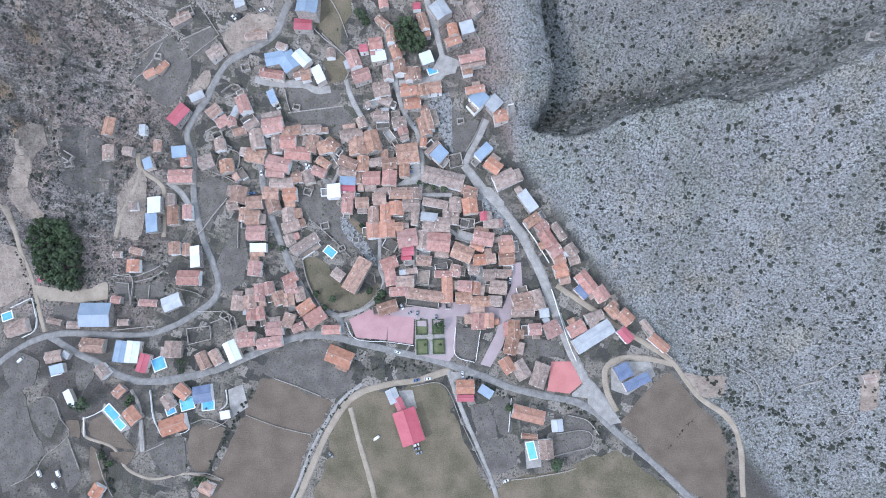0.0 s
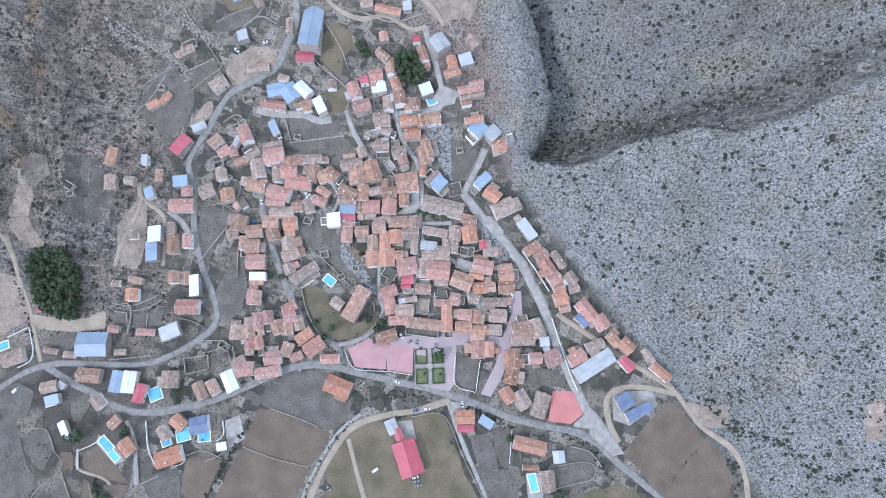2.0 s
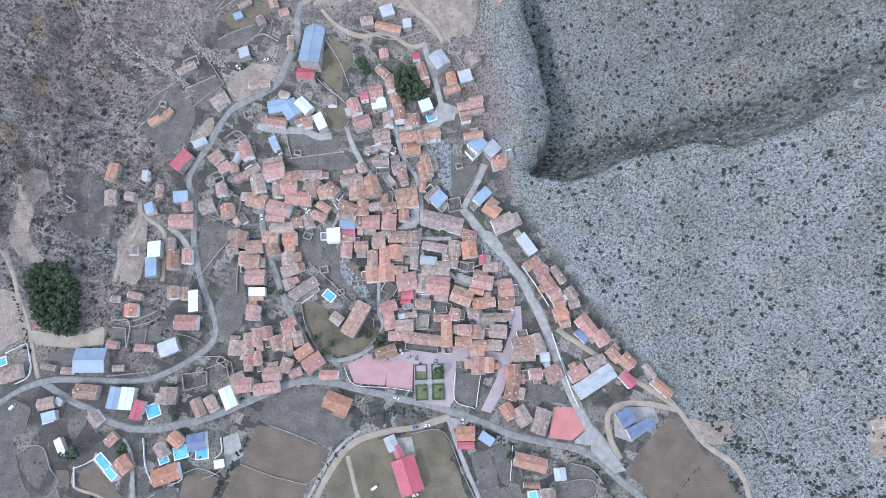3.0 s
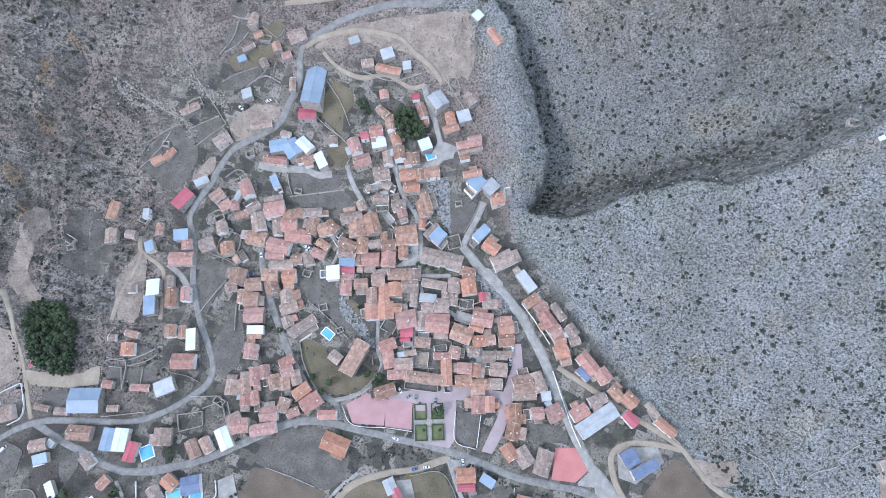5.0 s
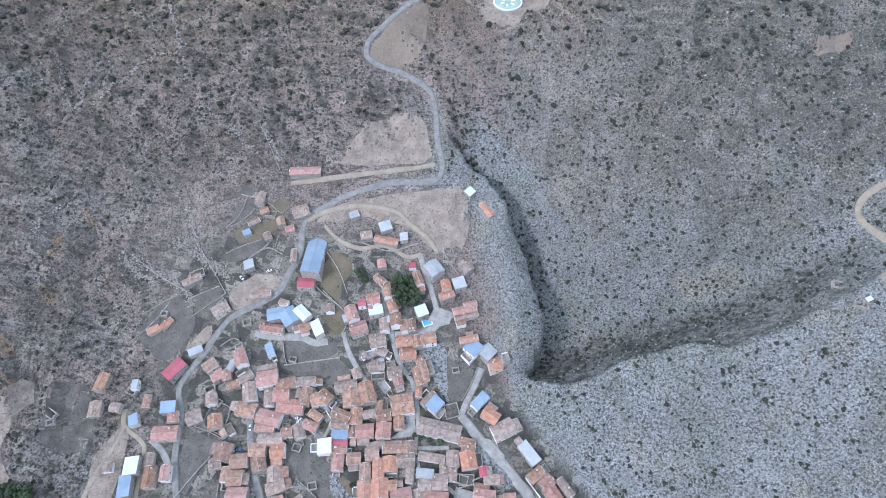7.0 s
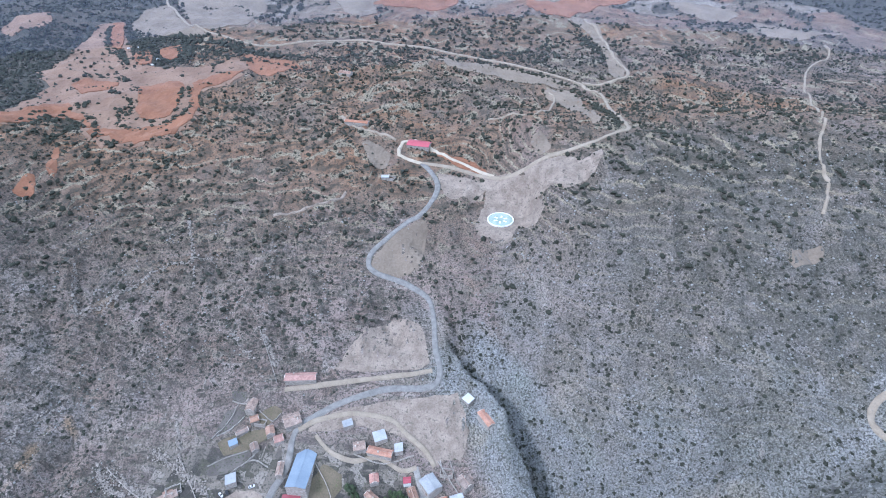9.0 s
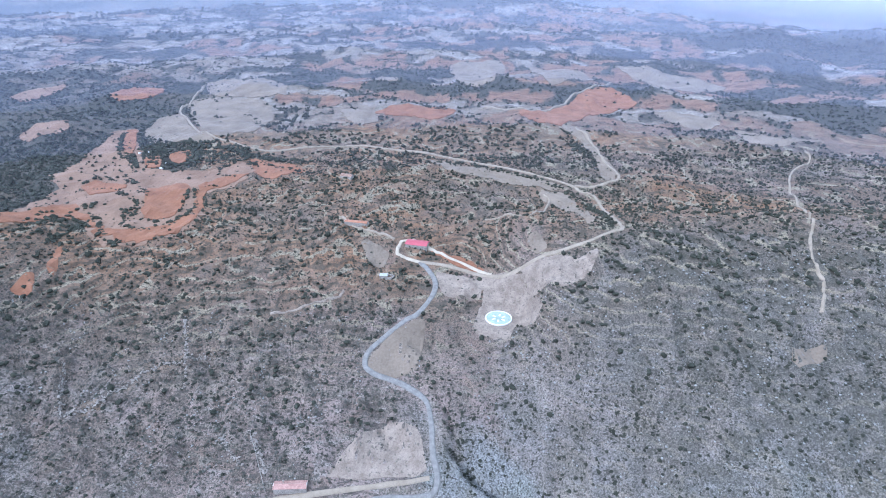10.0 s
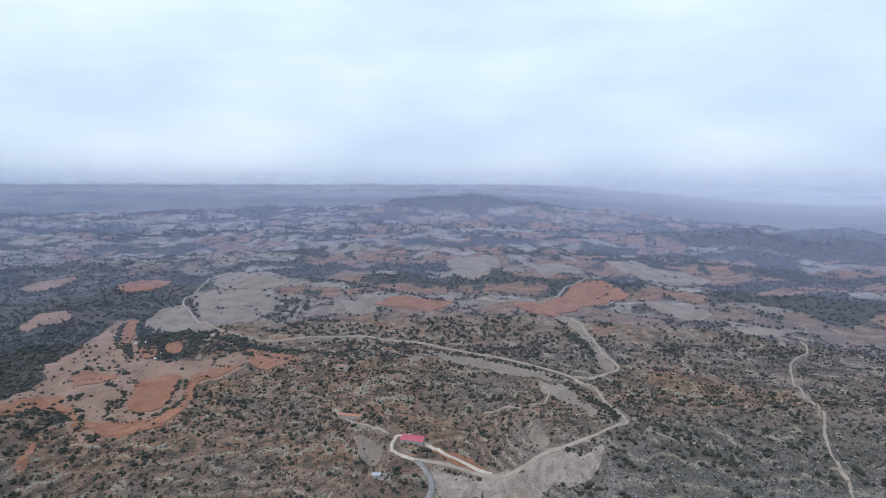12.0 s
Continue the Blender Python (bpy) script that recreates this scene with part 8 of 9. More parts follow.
hedge([(-61.8, -28.2), (-73.3, -42.8), (-86.6, -63.5), (-95.2, -89.2)], 1.6, 1.3, 0.5)
hedge([(-132.9, -33.4), (-142.8, -52.3), (-159.5, -86.5)], 2.5, 1.8, 0.7)
hedge([(7.6, -17.9), (26.3, -25.7), (43.7, -33.4), (64.8, -36.9)], 2.5, 1.6, 0.6)
hedge([(80.1, -36.4), (97.1, -47), (108.2, -63.1)], 2.5, 1.8, 0.6)
hedge([(147.6, -65.6), (157.6, -52.5), (168.2, -42.3)], 1.2, 1, 0.6)
hedge([(-59.1, -19.8), (-36, -15.4), (-6.8, -16.4)], 5, 1.5, 0.6)
hedge([(-65.7, -6.7), (-36.2, -11.6), (-8.8, -14.6)], 3, 1.2, 0.5)
hedge([(-232.2, -73.4), (-227.3, -87.8), (-218.4, -107.2)], 2.5, 2.2, 0.6)
hedge([(-313, 761.1), (-240.6, 771.9), (-142.1, 740), (-66.8, 730.3), (7.1, 745.1), (78.6, 706.8), (140.2, 650.5), (157.3, 577.8), (151.2, 482.7)], 6, 3.2, 0.5)
hedge([(-183.9, 800.2), (-70.1, 775.1), (44.1, 735.5), (117.2, 676.2)], 4, 3, 0.3)
hedge([(192.6, 920.8), (197, 811.7), (200.8, 734.1)], 8, 3.6, 0.9)
hedge([(169.1, 483.4), (183.6, 437), (201.3, 407), (222.2, 389.9)], 7, 3, 0.8)
hedge([(-444.7, 835.8), (-386.5, 787.6), (-322.5, 789.7), (-292.3, 805.5)], 10, 3.6, 0.6)
hedge([(-437.9, 638.3), (-411.1, 650.5), (-357.1, 636.9)], 2, 3, 0.25)
hedge([(-394.4, 643.8), (-342, 595), (-336.1, 543.5), (-303, 534), (-286.9, 561.4), (-299.5, 612.2), (-302.1, 651.7)], 3, 3, 0.35)
hedge([(-391.4, 497.6), (-370.5, 502.5), (-372.5, 546.3)], 6, 3.4, 0.6)
hedge([(-511.6, 894.7), (-468.4, 796.6), (-411.9, 739.1)], 3, 3.4, 0.5)
hedge([(-325.4, 1094.4), (-296.8, 1062), (-284.4, 940.3)], 5, 4, 0.4)
hedge([(-283.4, 1094.1), (-263.1, 983.1), (-271.1, 921.9)], 5, 4, 0.4)
hedge([(-169.2, 1188.7), (-98.2, 1141.4), (-31.5, 1076.5), (9.6, 1066.1)], 10, 4, 0.5)
hedge([(337.2, 967.2), (406.6, 908.5), (519.1, 870.7)], 6, 4, 0.3)
hedge([(-410.6, 719.9), (-486.3, 868.9), (-449.3, 893.8)], 4, 3.4, 0.4)
hedge([(-392.4, 645.9), (-369.9, 623.5), (-356.4, 615.5), (-348.7, 593.5), (-346.8, 572.5), (-334.1, 543.8), (-321.6, 535.6), (-309.6, 539.9), (-297.1, 550.2), (-286.7, 560.8), (-274.9, 569)], 3, 4.2, 0.29)
hedge([(-423.3, 534.7), (-410.4, 541), (-397.5, 556.2), (-382, 541.4)], 3, 4.5, 0.36)
hedge([(-444, 659.1), (-440.6, 671.4), (-433.1, 682.7), (-412.9, 697.3), (-379, 667.3)], 3, 4, 0.22)
hedge([(-296.7, 604.8), (-296.9, 613.9), (-307.3, 646)], 2, 3.8, 0.45)
hedge([(-391.8, 582.2), (-393.9, 595.7), (-392.4, 600.4)], 3, 3.8, 0.54)
hedge([(-480.7, 822.6), (-506.4, 874.8), (-518, 912.7)], 4, 4.5, 0.63)
hedge([(-439.9, 777.5), (-424.6, 753), (-410.2, 729.8)], 4, 4.5, 0.63)
hedge([(-373.4, 560.8), (-347.1, 523.3), (-341.1, 509.7), (-328.7, 505.9), (-313.7, 492.6)], 4, 4.2, 0.36)
hedge([(-273.2, 740.4), (-292, 727.2), (-288.4, 697.1), (-264.4, 690.4)], 3, 4, 0.22)
hedge([(-477.6, 892.1), (-427.8, 841.1), (-406.4, 777.8), (-396.7, 740.7)], 16, 5, 0.9)
hedge([(-369.1, 731.2), (-346.5, 750), (-361.8, 811.6), (-346.5, 833.6)], 14, 5, 0.9)
hedge([(-392.6, 841.2), (-294, 780), (-176.8, 754)], 7, 4.8, 0.72)


# ---- gardens, pools, cars and small things ----
def pool(x, y, L, W, turn, water="water"):
    """A swimming pool: a white rim of coping stones round sunken water."""
    z = float(ground(x, y)) + 0.2
    base = tagged(empty_at("swimming_pool", x, y, z, turn), "swimming pool with turquoise water and a white rim" if water == "water" else "swimming pool with bright blue water and a pale rim", "pool")
    bm = bmesh.new()
    for x0, x1, y0, y1 in ((-L / 2 - 0.6, L / 2 + 0.6, -W / 2 - 0.6, -W / 2), (-L / 2 - 0.6, L / 2 + 0.6, W / 2, W / 2 + 0.6), (-L / 2 - 0.6, -L / 2, -W / 2, W / 2), (L / 2, L / 2 + 0.6, -W / 2, W / 2)):
        add_box(bm, x0, x1, y0, y1, -0.8, 0.45)
    part("coping", bm, M["white"], base, "white stone coping")
    part("water_surface", box(-L / 2, L / 2, -W / 2, W / 2, -0.7, 0.28), M[water], base)
    return base


def loft(sections, material, name, parent, label=""):
    """A closed body through cross-sections along x: each is x and a list of y, z."""
    bm = bmesh.new()
    rings = [[bm.verts.new((x, y, z)) for y, z in ring] for x, ring in sections]
    for a, b in zip(rings, rings[1:]):
        n = len(a)
        for k in range(n):
            bm.faces.new((a[k], a[(k + 1) % n], b[(k + 1) % n], b[k]))
    bm.faces.new(rings[0])
    bm.faces.new(rings[-1][::-1])
    bmesh.ops.recalc_face_normals(bm, faces=bm.faces)
    return part(name, bm, material, parent, label)


CARS = {}


def car(x, y, turn, paint="car_white", van=False):
    """A parked car with body, glazed cabin and four wheels."""
    key = (paint, van)
    z = float(ground(x, y)) + 0.3
    if key in CARS:
        return copy_thing(CARS[key], pose(x, y, z, 0, 0, turn))
    words = {"car_white": "white", "car_black": "black", "car_grey": "grey", "car_blue": "dark blue", "car_red": "red"}[paint]
    base = tagged(empty_at("van" if van else "car", x, y, z, turn), f"{words} delivery van parked by the road" if van else f"{words} hatchback car parked on the paving", "van" if van else "car", group="parked cars")

    def ring(w, z0, z1):
        return [(-w, z0), (-w, (z0 + z1) * 0.55), (-w * 0.9, z1), (w * 0.9, z1), (w, (z0 + z1) * 0.55), (w, z0)]

    k = 1.15 if van else 1.0
    loft([(-2.1 * k, ring(0.75, 0.35, 0.8)), (-1.9 * k, ring(0.87, 0.25, 0.95)), (0, ring(0.9, 0.25, 0.98)), (1.2 * k, ring(0.88, 0.25, 0.92)), (2.0 * k, ring(0.8, 0.3, 0.72))], M[paint], "body", base)
    if van:
        loft([(-2.2, ring(0.85, 0.9, 1.9)), (-2.0, ring(0.86, 0.9, 2.05)), (0.9, ring(0.86, 0.9, 2.0)), (1.4, ring(0.8, 0.9, 1.6))], M[paint], "cargo_box", base)
        loft([(1.35, ring(0.78, 0.9, 1.6)), (1.9, ring(0.75, 0.85, 1.0))], M["glass"], "windscreen", base, "dark tinted glass")
    else:
        loft([(-1.7, ring(0.72, 0.94, 1.0)), (-1.3, ring(0.7, 0.94, 1.4)), (0.1, ring(0.7, 0.94, 1.42)), (0.95, ring(0.74, 0.9, 0.98))], M["glass"], "cabin", base, "dark tinted glass")
        loft([(-1.25, ring(0.62, 1.36, 1.44)), (-0.6, ring(0.64, 1.38, 1.48)), (0.05, ring(0.62, 1.36, 1.45))], M[paint], "roof_panel", base)

    def wheel_bm():
        bm = bmesh.new()
        bmesh.ops.create_cone(bm, cap_ends=True, segments=12, radius1=0.32, radius2=0.32, depth=0.2, matrix=Matrix.Rotation(radians(90), 4, "X"))
        return bm

    for wx in (-1.3 * k, 1.3 * k):
        for wy in (-0.8, 0.8):
            w = hang("wheel", shared("car_wheel", wheel_bm, M["rubber"]), base)
            w.location = (wx, wy, 0.32 - 0.05)
    CARS[key] = base
    return base


def round_tree(x, y, wide=4.0, tall=4.5, mat="pine", label="round dark green garden tree"):
    """A broadleaf tree: tapered trunk and a crown of many leafy clumps."""
    rnd = random.Random(int(x * 13 + y * 7))
    base = tagged(empty_at("garden_tree", x, y, float(ground(x, y)), rnd.uniform(0, 360)), label, "tree", group="garden trees")
    bm = bmesh.new()
    rings = [[bm.verts.new((math.cos(q) * r, math.sin(q) * r, z)) for q in [k * 6.283 / 6 for k in range(6)]] for z, r in ((-0.3, 0.2), (tall * 0.35, 0.14), (tall * 0.7, 0.06))]
    for a, b in zip(rings, rings[1:]):
        for k in range(6):
            bm.faces.new((a[k], a[(k + 1) % 6], b[(k + 1) % 6], b[k]))
    part("trunk", bm, M["bark"], base)
    vs, fs, n = [], [], 0
    for k in range(34):
        u, q = rnd.uniform(-0.6, 1), rnd.random() * 6.283
        reach = wide / 2 * math.sqrt(1 - u * u) * rnd.uniform(0.55, 0.95)
        v, f = BLOBS_TINY[rnd.randrange(8)] if k % 2 else BLOBS_MID[rnd.randrange(10)]
        vs.append(v * rnd.uniform(0.22, 0.4) * wide + np.array([math.cos(q) * reach, math.sin(q) * reach, tall * (0.5 + 0.36 * u)]))
        fs += [tuple(int(i) + n for i in row) for row in f]
        n += len(v)
    me = bpy.data.meshes.new("crown")
    me.from_pydata(np.vstack(vs).tolist(), [], fs)
    me.materials.append(M[mat])
    hang("crown", me, base)
    return base


def ruin(x, y, L, W, turn, tall=2.4):
    """A roofless pen: four broken stone walls round bare ground."""
    rnd = random.Random(int(x * 3 + y))
    base = tagged(empty_at("ruined_pen", x, y, float(ground(x, y)), turn), "roofless ruined stone pen with broken walls", "ruin", group="ruined pens")
    for x0, x1, y0, y1 in ((-L / 2, L / 2, -W / 2, -W / 2 + 0.6), (-L / 2, L / 2, W / 2 - 0.6, W / 2), (-L / 2, -L / 2 + 0.6, -W / 2 + 0.6, W / 2 - 0.6), (L / 2 - 0.6, L / 2, -W / 2 + 0.6, W / 2 - 0.6)):
        bm = bmesh.new()
        n = 5
        along_x = (x1 - x0) > (y1 - y0)
        lo, hi = [], []
        for i in range(n + 1):
            u = i / n
            h = tall * rnd.uniform(0.55, 1.1)
            a = (x0 + (x1 - x0) * u, y0) if along_x else (x0, y0 + (y1 - y0) * u)
            b = (a[0], y1) if along_x else (x1, a[1])
            lo.append([bm.verts.new((*a, -1.0)), bm.verts.new((*b, -1.0))])
            hi.append([bm.verts.new((*a, h)), bm.verts.new((*b, h))])
        for i in range(n):
            bm.faces.new((lo[i][0], lo[i + 1][0], hi[i + 1][0], hi[i][0]))
            bm.faces.new((lo[i + 1][1], lo[i][1], hi[i][1], hi[i + 1][1]))
            bm.faces.new((hi[i][0], hi[i + 1][0], hi[i + 1][1], hi[i][1]))
        for i in (0, n):
            bm.faces.new((lo[i][0], lo[i][1], hi[i][1], hi[i][0]))
        bmesh.ops.recalc_face_normals(bm, faces=bm.faces)
        part("wall", bm, M["stone"], base)
    return base


def landing_pad(x, y, r):
    z = float(ground(x, y)) + 0.5
    base = tagged(empty_at("round_basin", x, y, z), "round white concrete basin with pale green water on levelled ground", "basin")

    def disc(r0, r1, z0, z1, n=40):
        bm = bmesh.new()
        ring = [[bm.verts.new((math.cos(q) * rr, math.sin(q) * rr, zz)) for q in [k * 6.28318 / n for k in range(n)]] for rr, zz in ((r1, z0), (r1, z1), (r0, z1), (r0, z0))]
        for a, b in zip(ring, ring[1:]):
            for k in range(n):
                bm.faces.new((a[k], a[(k + 1) % n], b[(k + 1) % n], b[k]))
        if r0 < 0.1:
            bmesh.ops.remove_doubles(bm, verts=bm.verts, dist=0.08)
        bmesh.ops.recalc_face_normals(bm, faces=bm.faces)
        return bm

    part("rim", disc(r - 1.0, r, -1.5, 0.9), M["white"], base, "white concrete rim")
    part("water_surface", disc(0.03, r - 1.0, -1.0, 0.5), M["basin"], base)
    for q in (20, 75, 140, 200, 260, 320):
        a = radians(q)
        bm = box(-1.6, 1.6, -0.8, 0.8, 0.3, 0.62)
        rock = part("slab", bm, M["white"], base, "white slab in the water")
        rock.location, rock.rotation_euler = (math.cos(a) * r * 0.4, math.sin(a) * r * 0.4, 0), (0, 0, a)
    return base


def park(x, y, ux, uy, L, W):
    """The formal garden on the square: lawns, paths, a round planter and hedges."""
    turn = math.degrees(math.atan2(uy, ux))
    z = float(ground(x, y)) + 0.25
    base = tagged(empty_at("formal_garden", x, y, z, turn), "formal garden of four lawns round a circular planter on the square", "garden")
    part("path", box(-L / 2, L / 2, -W / 2, W / 2, -0.3, 0.1), M["concrete"], base, "pale gravel paths")
    gap = 1.5
    for sx in (-1, 1):
        for sy in (-1, 1):
            x0, x1 = sorted((sx * gap, sx * (L / 2 - 0.6)))
            y0, y1 = sorted((sy * gap, sy * (W / 2 - 0.6)))
            lawn = part("lawn", box(x0, x1, y0, y1, 0.1, 0.28), M["lawn"], base)
            for ax0, ax1, ay0, ay1 in ((x0, x1, y0, y0 + 0.7), (x0, x1, y1 - 0.7, y1), (x0, x0 + 0.7, y0 + 0.7, y1 - 0.7), (x1 - 0.7, x1, y0 + 0.7, y1 - 0.7)):
                part("hedge", box(ax0, ax1, ay0, ay1, 0.28, 1.0), M["pine"], lawn, "low clipped hedge")
    bm = bmesh.new()
    bmesh.ops.create_cone(bm, cap_ends=True, segments=24, radius1=2.6, radius2=2.4, depth=0.8, matrix=Matrix.Translation((0, 0, 0.5)))
    part("planter", bm, M["stone"], base, "round stone planter")
    return base

stone_wall([(49.6, 86.2), (59.7, 72.8), (68.7, 58.9)], 1.6, 0.4, M["white"], "white rendered boundary wall")
stone_wall([(70.5, 41), (81.3, 7.9), (87.8, -7.9)], 1.8, 0.4, M["white"], "white rendered boundary wall")
stone_wall([(-104.1, 57.4), (-99.4, 41), (-88.7, 23.7), (-77.4, 19.7), (-61.1, 24.4), (-50.5, 33.7), (-45.3, 43.3)], 2)
stone_wall([(-71.7, 14.4), (-64.1, 3), (-40.5, 1.4), (-24, -0.5)], 1.6, 0.4, M["white"], "white rendered boundary wall")
stone_wall([(-136.3, -50.2), (-114.6, -57), (-91.2, -61.8)], 0.9)
stone_wall([(-119, -25.4), (-101.1, -30.9), (-86, -36.4)], 0.9)
stone_wall([(-24.6, -27.9), (-2.6, -26.5), (11.5, -53.2), (29.5, -87)], 1.2)
stone_wall([(-177.8, 72.4), (-168, 85.8), (-158.8, 97.9)], 1.4)
stone_wall([(-189.3, 201.4), (-179.2, 205.7), (-167.6, 210.3)], 1.2)
stone_wall([(-116.8, 158), (-96.9, 160.6), (-77.8, 163.1)], 1.2)
stone_wall([(-225.5, 172.1), (-213.3, 184.9), (-202, 199.9)], 1)
stone_wall([(-173.3, 117.4), (-162.3, 113.7), (-151.2, 108.4)], 1.6)
stone_wall([(-233.4, 37.1), (-224.8, 36.7)], 1.3)
stone_wall([(-224.8, 36.7), (-223.6, 25)], 1.3)
stone_wall([(-182.4, 6.6), (-166, 9)], 1.6)
stone_wall([(-166, 9), (-164.5, 0.1)], 1.6)
stone_wall([(-164.5, 0.1), (-179.9, -4.2)], 1.6)
stone_wall([(-179.9, -4.2), (-182.4, 6.6)], 1.6)
stone_wall([(-175.5, 18.5), (-155, 19.5)], 1.5)
stone_wall([(-155, 19.5), (-148.5, 2.1)], 1.5)
stone_wall([(-166.2, 11), (-153.9, 16)], 1.5)
stone_wall([(-3.9, 131.8), (4.8, 134)], 1.6)
stone_wall([(4.8, 134), (7, 125.4)], 1.6)
stone_wall([(7, 125.4), (-2, 122.8)], 1.6)
stone_wall([(-2, 122.8), (-3.9, 131.8)], 1.6)
stone_wall([(19.2, 156.6), (14.4, 145.3), (8.4, 135.2)], 1.4)
stone_wall([(4.5, 12.7), (4.9, -5.8), (18.2, -10.7)], 1.6, 0.4, M["white"], "white rendered boundary wall")
stone_wall([(21.7, 10.9), (19, -9.9)], 1.6, 0.4, M["white"], "white rendered boundary wall")
stone_wall([(-203.2, -35.4), (-198.7, -53.9), (-192.1, -64.8)], 1.5, 0.4, M["white"], "white rendered boundary wall")
stone_wall([(-247.2, -56.1), (-240.2, -53.3), (-232.6, -49)], 1.5, 0.4, M["white"], "white rendered boundary wall")
stone_wall([(-246.6, -54.6), (-244.1, -67.8)], 1.5, 0.4, M["white"], "white rendered boundary wall")
stone_wall([(-160.3, -60.2), (-151.1, -56.2), (-145.8, -50.5)], 1.2)
stone_wall([(-172.7, -88.9), (-159.5, -88.5), (-147.7, -92.4)], 1.2)
stone_wall([(-91.8, 207.3), (-84.2, 200.7), (-75.8, 193.3), (-73.6, 185.4), (-76.8, 178.4)], 1.3)
stone_wall([(-101.2, 213.7), (-91.9, 205.6), (-81.2, 198)], 1.3)
stone_wall([(-216.4, -35.8), (-208.9, -46.8), (-202.3, -76.1)], 1.4)
stone_wall([(-202.4, -76.1), (-190, -70.2)], 1.2)
stone_wall([(-180.5, -50.4), (-173.7, -60.5), (-179.9, -63.7)], 1.6, 0.4, M["white"], "white rendered boundary wall")
stone_wall([(-173, -56.9), (-162.9, -53.6), (-149, -58)], 1.2)
stone_wall([(-210.4, 36), (-211, 25.4)], 1.2)
stone_wall([(-235.4, 42.9), (-222.4, 41.5), (-209, 46.6), (-203.6, 49.9)], 1.1)
stone_wall([(-284.2, -43.4), (-270.2, -43), (-262, -56.6)], 1)
stone_wall([(-262, -56.6), (-255.2, -66.7), (-270, -81.8), (-275.4, -92.1), (-289.4, -100.4)], 1)
stone_wall([(-255.7, -68.6), (-245.3, -88.3)], 1)
stone_wall([(-235.3, -77.1), (-227.2, -94.9), (-220.2, -105.4)], 1)
stone_wall([(44.1, -86.5), (59, -84.3), (79.6, -80.1), (87.2, -77.4)], 1.2)
stone_wall([(66.5, -72.2), (83.5, -67.4), (96.7, -63.4), (98, -56.1), (91.2, -53.3), (74.1, -56.1)], 1.2)
stone_wall([(43.6, -33.7), (41.9, -55.9)], 1.4, 0.4, M["white"], "white rendered boundary wall")
stone_wall([(-136.3, 63.7), (-135.9, 53.8)], 1.4, 0.4, M["white"], "white rendered boundary wall")
stone_wall([(81.8, -43.7), (95, -47), (102.5, -55.9)], 1.4)
stone_wall([(132.6, 17.1), (138.3, 8.8), (153.3, -4.2)], 1.5)
stone_wall([(-58.2, 50), (-53.4, 47.8), (-52.4, 42.3)], 1.4)
stone_wall([(-151.2, -33.8), (-149.5, -43.1), (-153.8, -47)], 1.6, 0.4, M["white"], "white rendered boundary wall")
stone_wall([(-306.5, 17.6), (-292.6, 24.6)], 1.4, 0.4, M["white"], "white rendered boundary wall")
stone_wall([(-291.8, 24.6), (-287.8, 4.4), (-296.4, -2.9)], 1.4, 0.4, M["white"], "white rendered boundary wall")
stone_wall([(-232.7, 229.9), (-217, 219.3), (-200.2, 210.7), (-186.3, 204.2)], 1.2)
stone_wall([(-143.5, 319.6), (-135.5, 304.7), (-125.6, 284.9)], 1.2)
stone_wall([(-165.4, 248.3), (-156.3, 259.2), (-150.9, 271.2)], 1.2)
stone_wall([(-221.5, 190.5), (-207.2, 199.2), (-195.5, 205)], 1.2)
stone_wall([(-183.7, 235.5), (-174.3, 222.2), (-162.5, 205.1)], 1.2)
stone_wall([(-91.9, 235.6), (-80.9, 220.5), (-74.2, 205.4)], 1)
stone_wall([(-185.6, 189.8), (-162.5, 205.1)], 1.2)
stone_wall([(-6.8, 235.8), (1.5, 224.5), (15.8, 205.5)], 1.2)
stone_wall([(-153.6, 224), (-135.7, 235.6), (-122.9, 231.7)], 1.2)
stone_wall([(269.4, 3.4), (260.7, 0.8), (251.6, -2.3), (243.3, -8.5)], 1.2)
stone_wall([(241.4, -14.9), (229.1, -19.8), (224.7, -24.7)], 1.2)
stone_wall([(246.3, -42.8), (247.6, -38.5), (259.3, -36.7), (259.8, -43.5), (254.1, -49.3)], 1.2)
stone_wall([(190.5, -7.0), (203.6, -14.8), (210.3, -27.2)], 1.2)
stone_wall([(-25.5, 54.9), (-12.8, 54.5)], 1.8, 0.45, label="rubble stone wall round a house yard")
stone_wall([(-25.1, 41.2), (-10.5, 40.8)], 1.8, 0.45, label="rubble stone wall round a house yard")
stone_wall([(-14.2, 61.1), (0.9, 58.8), (-0.1, 51.7)], 1.8, 0.45, label="rubble stone wall round a house yard")
stone_wall([(-11.6, 53.3), (1.1, 52.5)], 1.8, 0.45, label="rubble stone wall round a house yard")
stone_wall([(6.3, 80.1), (16.9, 81.6), (14.4, 70.9), (5.2, 74.6)], 1.8, 0.45, label="rubble stone wall round a house yard")
stone_wall([(-163.4, 169.8), (-154.0, 175.3), (-149.0, 171.8), (-160.4, 166.3)], 1.8, 0.45, label="rubble stone wall round a house yard")
stone_wall([(-175.4, 143.9), (-167.3, 147.9), (-163.4, 142.3), (-172.6, 138.2)], 1.8, 0.45, label="rubble stone wall round a house yard")
stone_wall([(-162.9, 133.7), (-151.1, 128.9), (-154.4, 111.7)], 1.8, 0.45, label="rubble stone wall round a house yard")
stone_wall([(-154.4, 111.7), (-166.8, 118.5), (-162.9, 133.7)], 1.8, 0.45, label="rubble stone wall round a house yard")
stone_wall([(-161.3, 142.3), (-153.2, 148.2)], 1.8, 0.45, label="rubble stone wall round a house yard")
stone_wall([(-150.0, 81.2), (-149.7, 63.4)], 1.8, 0.45, label="rubble stone wall round a house yard")
